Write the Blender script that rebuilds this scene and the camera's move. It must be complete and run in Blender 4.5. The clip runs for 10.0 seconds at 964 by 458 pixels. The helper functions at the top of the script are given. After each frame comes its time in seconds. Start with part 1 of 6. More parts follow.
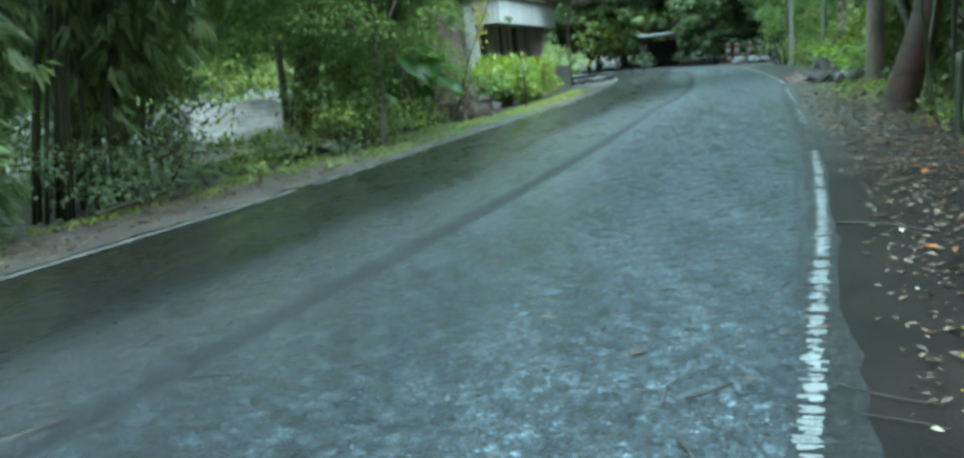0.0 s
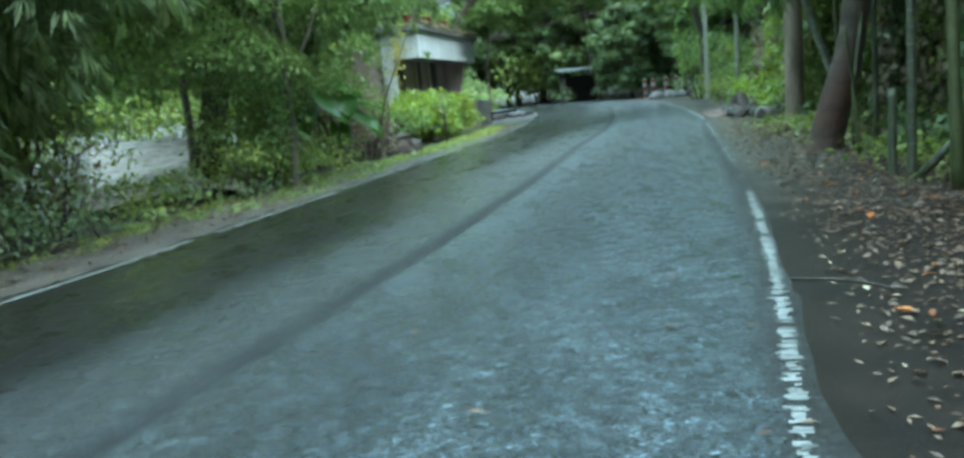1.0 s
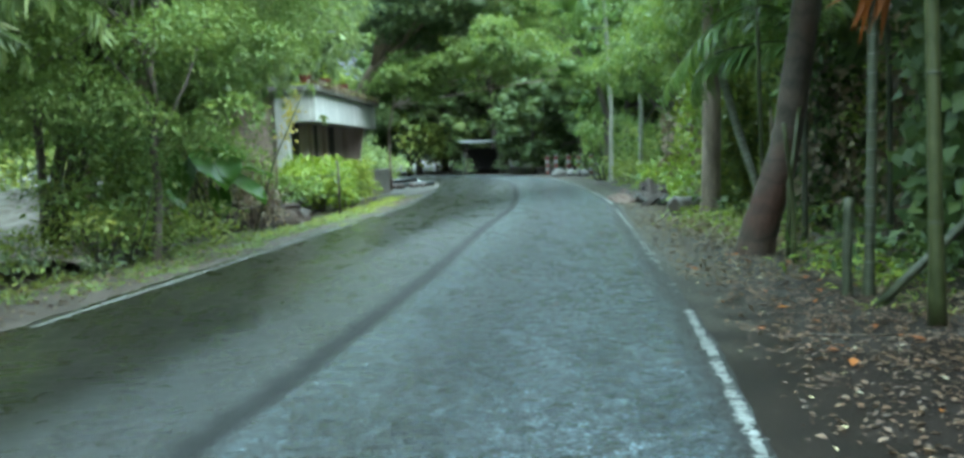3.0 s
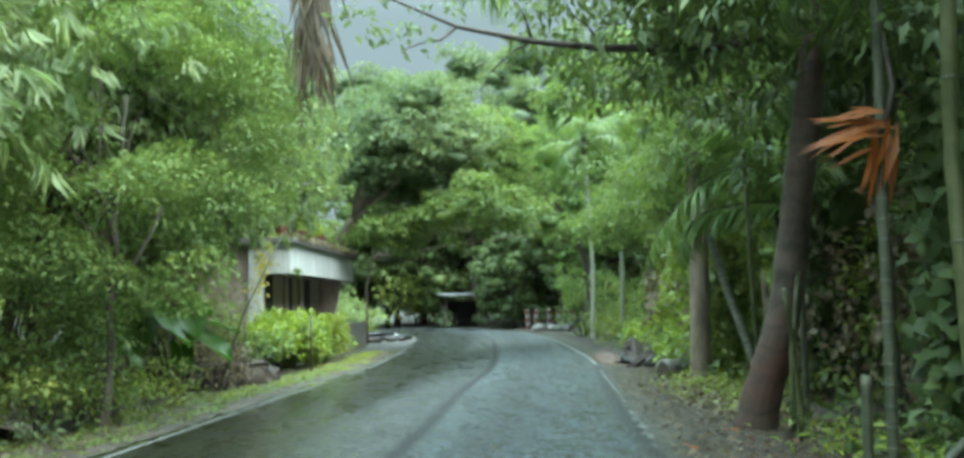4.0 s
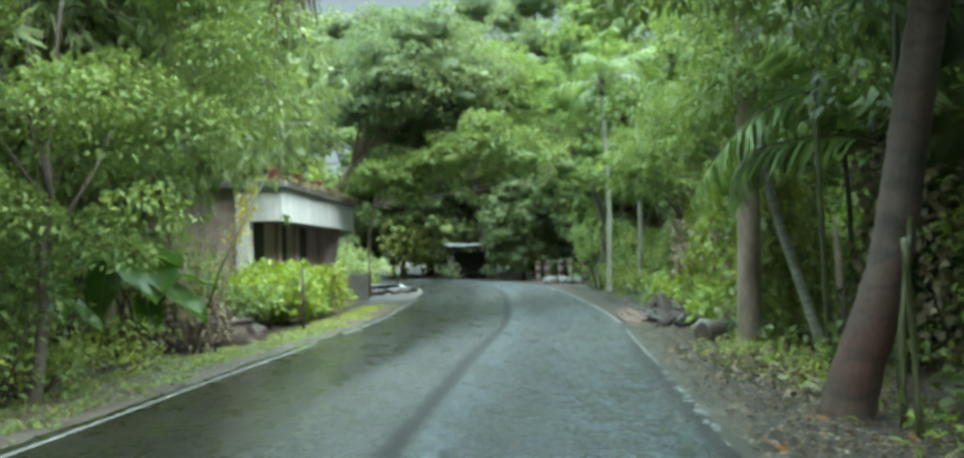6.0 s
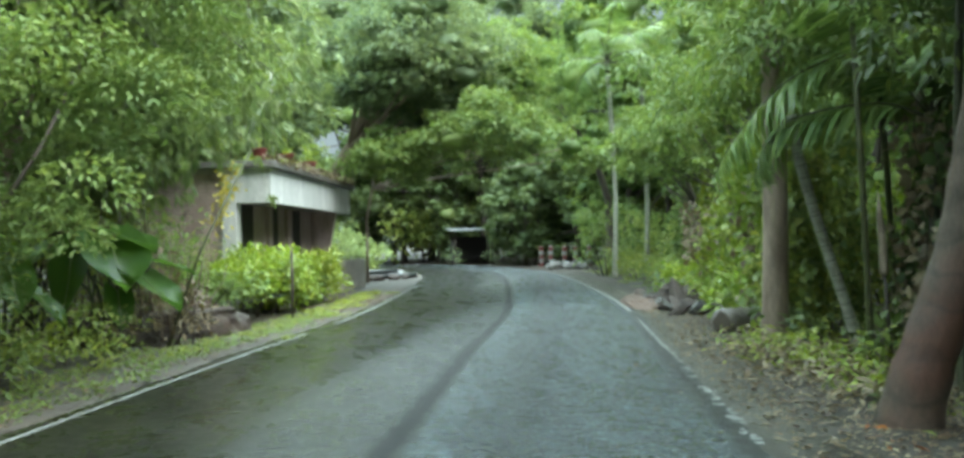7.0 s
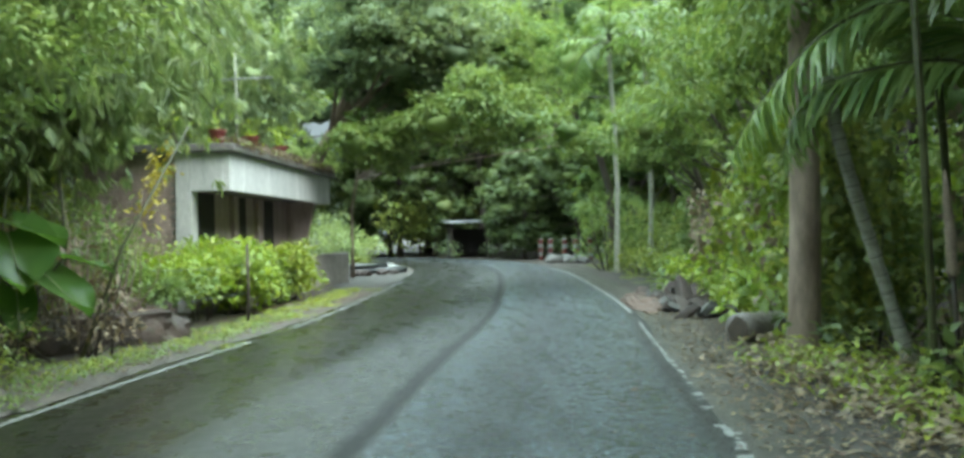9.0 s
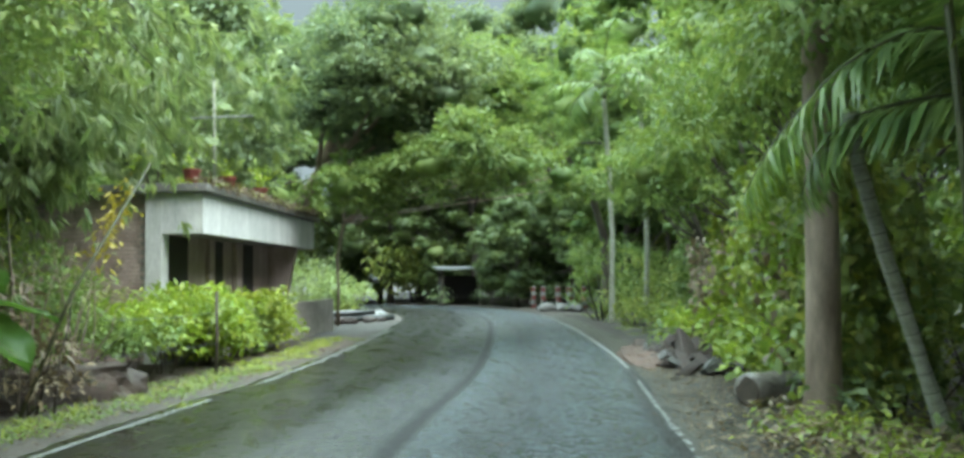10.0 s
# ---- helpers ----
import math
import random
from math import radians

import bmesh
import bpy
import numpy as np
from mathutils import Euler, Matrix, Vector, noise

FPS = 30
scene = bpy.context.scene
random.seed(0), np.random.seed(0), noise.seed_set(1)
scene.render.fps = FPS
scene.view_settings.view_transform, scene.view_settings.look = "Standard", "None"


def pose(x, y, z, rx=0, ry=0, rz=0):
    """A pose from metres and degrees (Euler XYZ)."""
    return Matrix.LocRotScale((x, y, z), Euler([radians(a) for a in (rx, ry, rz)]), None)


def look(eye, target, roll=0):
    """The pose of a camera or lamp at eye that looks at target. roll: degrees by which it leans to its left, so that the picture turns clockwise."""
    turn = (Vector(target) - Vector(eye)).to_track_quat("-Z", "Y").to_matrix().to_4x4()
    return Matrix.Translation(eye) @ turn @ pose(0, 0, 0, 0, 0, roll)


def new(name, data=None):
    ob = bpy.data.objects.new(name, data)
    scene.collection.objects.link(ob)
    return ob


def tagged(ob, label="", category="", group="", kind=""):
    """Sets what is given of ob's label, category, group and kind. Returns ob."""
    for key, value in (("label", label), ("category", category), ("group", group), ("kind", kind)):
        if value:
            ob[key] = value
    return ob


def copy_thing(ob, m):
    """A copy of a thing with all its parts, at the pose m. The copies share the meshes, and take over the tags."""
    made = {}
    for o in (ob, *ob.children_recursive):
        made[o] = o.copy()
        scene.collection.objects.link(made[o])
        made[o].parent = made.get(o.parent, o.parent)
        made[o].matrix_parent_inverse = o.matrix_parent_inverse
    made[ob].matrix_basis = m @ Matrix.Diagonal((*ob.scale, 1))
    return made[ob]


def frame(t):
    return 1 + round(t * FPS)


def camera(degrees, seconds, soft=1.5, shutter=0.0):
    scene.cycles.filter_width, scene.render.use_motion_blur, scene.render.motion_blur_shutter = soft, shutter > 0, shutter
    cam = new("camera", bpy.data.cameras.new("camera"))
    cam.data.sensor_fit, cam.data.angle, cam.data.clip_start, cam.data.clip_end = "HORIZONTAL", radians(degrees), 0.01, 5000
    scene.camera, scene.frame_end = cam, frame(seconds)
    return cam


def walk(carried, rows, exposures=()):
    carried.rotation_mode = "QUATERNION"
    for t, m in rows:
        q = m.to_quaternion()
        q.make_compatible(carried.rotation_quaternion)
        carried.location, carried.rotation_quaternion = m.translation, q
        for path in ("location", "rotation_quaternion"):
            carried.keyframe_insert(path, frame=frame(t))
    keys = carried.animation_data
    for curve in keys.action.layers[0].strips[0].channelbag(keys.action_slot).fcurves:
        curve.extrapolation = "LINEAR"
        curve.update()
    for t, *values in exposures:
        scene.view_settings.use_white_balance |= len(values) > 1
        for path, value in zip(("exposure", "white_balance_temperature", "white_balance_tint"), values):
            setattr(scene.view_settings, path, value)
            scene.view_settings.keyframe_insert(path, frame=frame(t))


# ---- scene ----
cam = camera(56.6, 10.0, soft=3.2)
PATH = [
    (0, (0.666, 0.062, 1.162), (0.543, 2.026, 0.81), -5.7),
    (0.5, (0.663, 0.423, 1.188), (0.623, 2.396, 0.867), -5.9),
    (1, (0.673, 0.777, 1.196), (0.73, 2.754, 0.9), -5.8),
    (1.5, (0.658, 1.056, 1.235), (0.807, 3.021, 0.893), -4.6),
    (2, (0.691, 1.493, 1.261), (0.903, 3.456, 0.947), -4.0),
    (2.2, (0.72, 1.681, 1.263), (0.951, 3.646, 0.974), -3.5),
    (3.3, (0.85, 2.653, 1.375), (1.167, 4.627, 1.306), -2.2),
    (3.5, (0.889, 2.83, 1.396), (1.216, 4.803, 1.415), -2.3),
    (4, (0.924, 3.113, 1.461), (1.278, 5.074, 1.631), -1.4),
    (4.5, (1.002, 3.623, 1.47), (1.365, 5.584, 1.622), -1.1),
    (5, (1.095, 4.232, 1.485), (1.452, 6.197, 1.587), -1.1),
    (5.5, (1.172, 4.784, 1.486), (1.515, 6.753, 1.565), -1.1),
    (7, (1.469, 6.522, 1.452), (1.799, 8.494, 1.48), -1.2),
    (7.5, (1.67, 7.074, 1.43), (1.996, 9.047, 1.452), -1.1),
    (8, (1.865, 7.6, 1.429), (2.187, 9.574, 1.445), -1.2),
    (8.5, (2.045, 8.081, 1.432), (2.367, 10.055, 1.445), -1.3),
    (9, (2.23, 8.542, 1.435), (2.55, 10.517, 1.447), -1.2),
    (9.5, (2.334, 8.998, 1.462), (2.662, 10.971, 1.481), -1.3),
    (10, (2.496, 9.514, 1.469), (2.831, 11.483, 1.584), -0.7),
]
walk(cam, [(t, look(eye, target, roll)) for t, eye, target, roll in PATH], [(0, 1.66, 5400, 6), (2.2, 1.74, 5400, 6), (3.4, 1.88, 5900, 9), (5, 1.92, 6150, 12), (7, 1.93, 6300, 15), (10, 1.9, 6300, 15)])

# ---- light: an overcast, rainy day ----
world = bpy.data.worlds.new("rain_sky")
scene.world = world
world.use_nodes = True
wn, wl = world.node_tree.nodes, world.node_tree.links
wn.clear()
sky = wn.new("ShaderNodeTexSky")
sky.sky_type = "NISHITA"
sky.sun_disc = False
sky.sun_elevation, sky.sun_rotation = radians(57), radians(143)
sky.air_density, sky.dust_density, sky.ozone_density = 1.0, 3.0, 1.0
# an overcast dome, rain-dark towards the horizon and bright overhead
way = wn.new("ShaderNodeTexCoord")
split = wn.new("ShaderNodeSeparateXYZ")
wl.new(way.outputs["Generated"], split.inputs["Vector"])
dome = wn.new("ShaderNodeMapRange")
dome.interpolation_type = "SMOOTHSTEP"
dome.inputs["From Min"].default_value, dome.inputs["From Max"].default_value = 0.3, 0.78
dome.inputs["To Min"].default_value, dome.inputs["To Max"].default_value = 0.27, 4.4
wl.new(split.outputs["Z"], dome.inputs["Value"])
tone = wn.new("ShaderNodeMix")
tone.data_type, tone.blend_type = "RGBA", "MULTIPLY"
tone.inputs["Factor"].default_value = 1.0
tone.inputs["A"].default_value = (4.6, 6.1, 5.9, 1)
wl.new(dome.outputs["Result"], tone.inputs["B"])
cloud = wn.new("ShaderNodeMix")
cloud.data_type = "RGBA"
cloud.inputs["Factor"].default_value = 0.96
wl.new(sky.outputs["Color"], cloud.inputs["A"])
wl.new(tone.outputs["Result"], cloud.inputs["B"])
bg = wn.new("ShaderNodeBackground")
bg.inputs["Strength"].default_value = 0.083
wl.new(cloud.outputs["Result"], bg.inputs["Color"])
wo = wn.new("ShaderNodeOutputWorld")
wl.new(bg.outputs["Background"], wo.inputs["Surface"])

sun = new("sun", bpy.data.lights.new("sun", "SUN"))
sun.data.energy, sun.data.angle, sun.data.color = 1.3, radians(50), (1.0, 0.98, 0.93)
TO_SUN = Vector((math.sin(radians(143)) * math.cos(radians(57)), math.cos(radians(143)) * math.cos(radians(57)), math.sin(radians(57))))
sun.matrix_world = look(TO_SUN * 40, (0, 0, 0))

# ---- materials ----
def material(name):
    m = bpy.data.materials.new(name)
    m.use_nodes = True
    nt = m.node_tree
    return m, nt.nodes, nt.links, nt.nodes["Principled BSDF"]


def noise_node(n, l, scale, detail=4.0, rough=0.6, coords="pos", stretch=None):
    t = n.new("ShaderNodeTexNoise")
    t.inputs["Scale"].default_value, t.inputs["Detail"].default_value, t.inputs["Roughness"].default_value = scale, detail, rough
    if coords == "pos":
        src = n.new("ShaderNodeNewGeometry").outputs["Position"]
    else:
        src = n.new("ShaderNodeTexCoord").outputs["Object"]
    if stretch:
        mp = n.new("ShaderNodeMapping")
        mp.inputs["Scale"].default_value = stretch
        l.new(src, mp.inputs["Vector"])
        src = mp.outputs["Vector"]
    l.new(src, t.inputs["Vector"])
    return t.outputs["Fac"]


def ramp_node(n, l, fac, stops):
    r = n.new("ShaderNodeValToRGB")
    e = r.color_ramp.elements
    while len(e) < len(stops):
        e.new(0.5)
    for el, (p, c) in zip(e, stops):
        el.position = p
        el.color = (*c, 1) if isinstance(c, tuple) else (c, c, c, 1)
    l.new(fac, r.inputs["Fac"])
    return r.outputs["Color"]


def mix_node(n, l, fac, a, b, mode="MIX"):
    m = n.new("ShaderNodeMix")
    m.data_type, m.blend_type = "RGBA", mode
    if isinstance(fac, (int, float)):
        m.inputs["Factor"].default_value = fac
    else:
        l.new(fac, m.inputs["Factor"])
    for key, v in (("A", a), ("B", b)):
        if isinstance(v, tuple):
            m.inputs[key].default_value = (*v, 1)
        else:
            l.new(v, m.inputs[key])
    return m.outputs["Result"]


def bump_node(n, l, height, strength, distance, before=None):
    b = n.new("ShaderNodeBump")
    b.inputs["Strength"].default_value, b.inputs["Distance"].default_value = strength, distance
    l.new(height, b.inputs["Height"])
    if before:
        l.new(before, b.inputs["Normal"])
    return b.outputs["Normal"]


def rough_surface(name, dark, light, scale, grain, roughness, bump, dist=0.01, stain=None, stretch=None, metal=0.0):
    """A surface with large stains and fine grain."""
    m, n, l, p = material(name)
    big = noise_node(n, l, scale, 5, 0.65, stretch=stretch)
    fine = noise_node(n, l, grain, 5, 0.7, stretch=stretch)
    col = ramp_node(n, l, big, [(0.32, dark), (0.68, light)])
    col = mix_node(n, l, 0.55, col, ramp_node(n, l, fine, [(0.3, 0.35), (0.7, 1.0)]), "MULTIPLY")
    if stain:
        st = ramp_node(n, l, noise_node(n, l, scale * 2.3, 6, 0.7), [(0.5, 0.0), (0.66, 1.0)])
        col = mix_node(n, l, st, col, stain)
    l.new(col, p.inputs["Base Color"])
    l.new(ramp_node(n, l, big, [(0.3, roughness[0]), (0.7, roughness[1])]), p.inputs["Roughness"])
    l.new(bump_node(n, l, fine, bump, dist), p.inputs["Normal"])
    p.inputs["Metallic"].default_value = metal
    return m


def leaf_material(name, a, b, c, rough=0.38, through_light=0.35, scale=0.5):
    """Leaves that differ one from another and by branch, glossy with rain, letting light through."""
    m, n, l, p = material(name)
    isl = n.new("ShaderNodeNewGeometry").outputs["Random Per Island"]
    a, b, c = ((k[0] * 1.02, k[1] * 0.99, k[2] * 1.1) for k in (a, b, c))
    a, c = tuple(u * 0.55 + v * 0.45 for u, v in zip(a, b)), tuple(u * 0.55 + v * 0.45 for u, v in zip(c, b))
    col = ramp_node(n, l, isl, [(0.0, a), (0.55, b), (1.0, c)])
    patch = noise_node(n, l, scale, 3, 0.6)
    col = mix_node(n, l, 0.65, col, ramp_node(n, l, patch, [(0.3, (0.72, 0.78, 0.75)), (0.7, (1.4, 1.25, 0.9))]), "MULTIPLY")
    l.new(col, p.inputs["Base Color"])
    p.inputs["Roughness"].default_value = rough
    tr = n.new("ShaderNodeBsdfTranslucent")
    l.new(mix_node(n, l, 1.0, col, (1.5, 1.42, 0.95), "MULTIPLY"), tr.inputs["Color"])
    ms = n.new("ShaderNodeMixShader")
    ms.inputs["Fac"].default_value = through_light
    l.new(p.outputs["BSDF"], ms.inputs[1])
    l.new(tr.outputs["BSDF"], ms.inputs[2])
    l.new(ms.outputs["Shader"], n["Material Output"].inputs["Surface"])
    return m


def road_material():
    """The whole carriageway: smooth lane, coarse lane, joint and muddy margin, told apart by the distance across the road."""
    m, n, l, p = material("wet_asphalt_road")
    att = n.new("ShaderNodeAttribute")
    att.attribute_name = "across"
    wob = noise_node(n, l, 3.0, 5, 0.7)
    shift = n.new("ShaderNodeMath")
    shift.operation = "MULTIPLY_ADD"
    l.new(wob, shift.inputs[0])
    shift.inputs[1].default_value, shift.inputs[2].default_value = 0.22, -0.11
    add = n.new("ShaderNodeMath")
    l.new(att.outputs["Fac"], add.inputs[0])
    l.new(shift.outputs[0], add.inputs[1])

    def band(stops):
        scaled = n.new("ShaderNodeMapRange")
        scaled.inputs["From Min"].default_value, scaled.inputs["From Max"].default_value = -3.5, 3.5
        l.new(add.outputs[0], scaled.inputs["Value"])
        return ramp_node(n, l, scaled.outputs["Result"], [((o + 3.5) / 7, v) for o, v in stops])

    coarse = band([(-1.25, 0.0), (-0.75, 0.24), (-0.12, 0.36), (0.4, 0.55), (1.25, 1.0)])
    margin = band([(2.56, 0.0), (2.72, 0.75)])
    # Bright rim beside the joint: wet sheen and sky glare put into the colour.
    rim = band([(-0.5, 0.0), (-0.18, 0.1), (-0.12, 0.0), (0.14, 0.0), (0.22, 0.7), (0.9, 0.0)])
    ahead = n.new("ShaderNodeSeparateXYZ")
    l.new(n.new("ShaderNodeNewGeometry").outputs["Position"], ahead.inputs["Vector"])
    # Fades the painted glare in along the road; also weakens the near joint.
    fading = n.new("ShaderNodeMapRange")
    fading.inputs["From Min"].default_value, fading.inputs["From Max"].default_value = 4.5, 8.0
    l.new(ahead.outputs["Y"], fading.inputs["Value"])
    joint = band([(-0.12, 0.0), (-0.02, 0.88), (0.06, 0.88), (0.19, 0.0)])
    big = noise_node(n, l, 0.55, 4, 0.6)
    patch = noise_node(n, l, 1.7, 5, 0.65, stretch=(1.6, 0.5, 1.0))
    grit = noise_node(n, l, 70, 3, 0.65)
    vor = n.new("ShaderNodeTexVoronoi")
    vor.feature, vor.inputs["Scale"].default_value = "F1", 62.0
    l.new(n.new("ShaderNodeNewGeometry").outputs["Position"], vor.inputs["Vector"])
    pebble = ramp_node(n, l, vor.outputs["Distance"], [(0.0, 1.0), (0.75, 0.0)])
    stone_glint = n.new("ShaderNodeSeparateColor")
    l.new(vor.outputs["Color"], stone_glint.inputs["Color"])
    # Stone tones, the brightest raised as glints of reflected sky.
    tone_of = ramp_node(n, l, stone_glint.outputs["Red"], [(0.0, 0.4), (0.6, 0.85), (0.85, 1.4), (1.0, 3.0)])
    clump = noise_node(n, l, 11, 4, 0.7)
    fleck = ramp_node(n, l, noise_node(n, l, 8, 8, 0.86), [(0.44, 0.0), (0.57, 1.0)])
    ripple = noise_node(n, l, 5.5, 4, 0.6, stretch=(0.7, 1.7, 1.0))
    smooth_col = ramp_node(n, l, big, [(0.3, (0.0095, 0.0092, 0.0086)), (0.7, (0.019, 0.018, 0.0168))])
    # Bluish tones and pale flecks: sky glints put into the colour.
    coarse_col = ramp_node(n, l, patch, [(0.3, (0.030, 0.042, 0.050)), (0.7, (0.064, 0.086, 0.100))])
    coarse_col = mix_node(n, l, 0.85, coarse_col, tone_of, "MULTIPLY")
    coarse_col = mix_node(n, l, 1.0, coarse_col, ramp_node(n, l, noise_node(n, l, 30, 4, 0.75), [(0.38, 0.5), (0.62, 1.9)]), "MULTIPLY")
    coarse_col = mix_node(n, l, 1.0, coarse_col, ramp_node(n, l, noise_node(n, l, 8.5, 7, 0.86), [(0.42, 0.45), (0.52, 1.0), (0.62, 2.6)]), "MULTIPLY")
    # Brighter towards the right: the sky's reflection there is put into the colour.
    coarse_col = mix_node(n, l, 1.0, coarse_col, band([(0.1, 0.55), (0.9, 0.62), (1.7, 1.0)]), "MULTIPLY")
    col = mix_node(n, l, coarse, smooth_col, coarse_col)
    col = mix_node(n, l, 0.6, col, ramp_node(n, l, grit, [(0.35, 0.45), (0.65, 1.4)]), "MULTIPLY")
    rim = mix_node(n, l, fading.outputs["Result"], (0, 0, 0), rim)
    joint = mix_node(n, l, fading.outputs["Result"], mix_node(n, l, 1.0, joint, (0.6, 0.6, 0.6), "MULTIPLY"), joint)
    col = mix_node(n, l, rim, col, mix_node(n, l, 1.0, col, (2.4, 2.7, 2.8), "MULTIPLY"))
    col = mix_node(n, l, margin, col, ramp_node(n, l, clump, [(0.3, (0.013, 0.011, 0.009)), (0.7, (0.036, 0.030, 0.024))]))
    col = mix_node(n, l, joint, col, (0.007, 0.008, 0.009))
    l.new(col, p.inputs["Base Color"])
    film = mix_node(n, l, 0.5, ramp_node(n, l, ripple, [(0.3, 0.0), (0.7, 1.0)]), ramp_node(n, l, patch, [(0.35, 0.0), (0.65, 1.0)]))
    sm_r = ramp_node(n, l, film, [(0.25, 0.22), (0.75, 0.38)])
    co_r = mix_node(n, l, fleck, ramp_node(n, l, film, [(0.25, 0.3), (0.75, 0.5)]), ramp_node(n, l, film, [(0.25, 0.08), (0.75, 0.18)]))
    dull = n.new("ShaderNodeMath")
    dull.operation = "MAXIMUM"
    l.new(margin, dull.inputs[0])
    l.new(joint, dull.inputs[1])
    dull = dull.outputs[0]
    l.new(mix_node(n, l, dull, mix_node(n, l, coarse, sm_r, co_r), (0.5, 0.5, 0.5)), p.inputs["Roughness"])
    relief = mix_node(n, l, coarse, mix_node(n, l, 0.06, (0.5, 0.5, 0.5), pebble), pebble)
    nrm = bump_node(n, l, ripple, 0.04, 0.02)
    nrm = bump_node(n, l, mix_node(n, l, coarse, mix_node(n, l, 0.25, (0.5, 0.5, 0.5), clump), clump), 0.8, 0.012, nrm)
    nrm = bump_node(n, l, mix_node(n, l, coarse, (0.5, 0.5, 0.5), noise_node(n, l, 11, 7, 0.8)), 1.0, 0.05, nrm)
    relief = mix_node(n, l, margin, relief, (0.5, 0.5, 0.5))
    nrm = bump_node(n, l, relief, 1.0, 0.012, nrm)
    l.new(bump_node(n, l, mix_node(n, l, coarse, mix_node(n, l, 0.15, (0.5, 0.5, 0.5), grit), grit), 0.25, 0.005, nrm), p.inputs["Normal"])
    p.inputs["IOR"].default_value = 1.5
    l.new(mix_node(n, l, dull, (0.5, 0.5, 0.5), (0.2, 0.2, 0.2)), p.inputs["Specular IOR Level"])
    l.new(mix_node(n, l, dull, mix_node(n, l, coarse, (0.3, 0.3, 0.3), ramp_node(n, l, fleck, [(0.0, 0.45), (1.0, 1.0)])), (0.06, 0.06, 0.06)), p.inputs["Coat Weight"])
    p.inputs["Coat Roughness"].default_value = 0.15
    p.inputs["Coat IOR"].default_value = 1.42
    l.new(nrm, p.inputs["Coat Normal"])
    return m


def shoulder_material():
    """Dark leaf mould with a film of wet silt near the start, paler gravelly earth further along."""
    m, n, l, p = material("wet_earth_shoulder")
    big = noise_node(n, l, 1.6, 5, 0.65)
    fine = noise_node(n, l, 45, 5, 0.7)
    xyz = n.new("ShaderNodeSeparateXYZ")
    l.new(n.new("ShaderNodeNewGeometry").outputs["Position"], xyz.inputs["Vector"])
    along = n.new("ShaderNodeMath")
    along.operation = "MULTIPLY_ADD"
    l.new(big, along.inputs[0])
    along.inputs[1].default_value = 5.0
    l.new(xyz.outputs["Y"], along.inputs[2])
    far = n.new("ShaderNodeMapRange")
    far.inputs["From Min"].default_value, far.inputs["From Max"].default_value = 10.0, 16.0
    l.new(along.outputs[0], far.inputs["Value"])
    mould = ramp_node(n, l, big, [(0.32, (0.0085, 0.006, 0.0046)), (0.68, (0.024, 0.0172, 0.0132))])
    gravel = ramp_node(n, l, big, [(0.32, (0.042, 0.040, 0.035)), (0.68, (0.105, 0.100, 0.088))])
    col = mix_node(n, l, far.outputs["Result"], mould, gravel)
    col = mix_node(n, l, 0.6, col, ramp_node(n, l, fine, [(0.3, 0.4), (0.7, 1.15)]), "MULTIPLY")
    att = n.new("ShaderNodeAttribute")
    att.attribute_name = "across"
    edge = n.new("ShaderNodeMath")
    edge.operation = "MULTIPLY_ADD"
    l.new(big, edge.inputs[0])
    edge.inputs[1].default_value = 0.9
    l.new(att.outputs["Fac"], edge.inputs[2])
    silt = n.new("ShaderNodeMapRange")
    silt.inputs["From Min"].default_value, silt.inputs["From Max"].default_value = 4.15, 3.75
    l.new(edge.outputs[0], silt.inputs["Value"])
    col = mix_node(n, l, silt.outputs["Result"], col, mix_node(n, l, 1.0, col, (0.85, 0.86, 0.82), "MULTIPLY"))
    l.new(col, p.inputs["Base Color"])
    l.new(mix_node(n, l, silt.outputs["Result"], ramp_node(n, l, big, [(0.3, 0.55), (0.7, 0.85)]), (0.42, 0.42, 0.42)), p.inputs["Roughness"])
    p.inputs["Specular IOR Level"].default_value = 0.1
    l.new(bump_node(n, l, fine, 0.6, 0.015), p.inputs["Normal"])
    return m


M_ROAD = road_material()
M_PAINT = rough_surface("worn_white_paint", (0.15, 0.165, 0.158), (0.29, 0.31, 0.30), 9, 70, (0.35, 0.6), 0.4, stain=(0.1, 0.105, 0.1))
M_SOIL = rough_surface("wet_soil", (0.022, 0.016, 0.012), (0.070, 0.053, 0.040), 1.1, 28, (0.35, 0.8), 0.7, 0.03, stain=(0.05, 0.055, 0.03))
M_SHOULDER = shoulder_material()
M_VERGE = rough_surface("grey_tan_earth", (0.036, 0.031, 0.025), (0.115, 0.100, 0.080), 1.8, 30, (0.5, 0.85), 0.8, 0.02, stain=(0.07, 0.064, 0.048))
M_SHEATH = rough_surface("pale_dry_sheath", (0.20, 0.15, 0.11), (0.38, 0.30, 0.23), 6, 40, (0.6, 0.85), 0.4)
M_SAND = rough_surface("pale_sandy_bank", (0.36, 0.295, 0.25), (0.62, 0.555, 0.50), 1.6, 14, (0.6, 0.95), 0.9, 0.06, stain=(0.16, 0.12, 0.09))


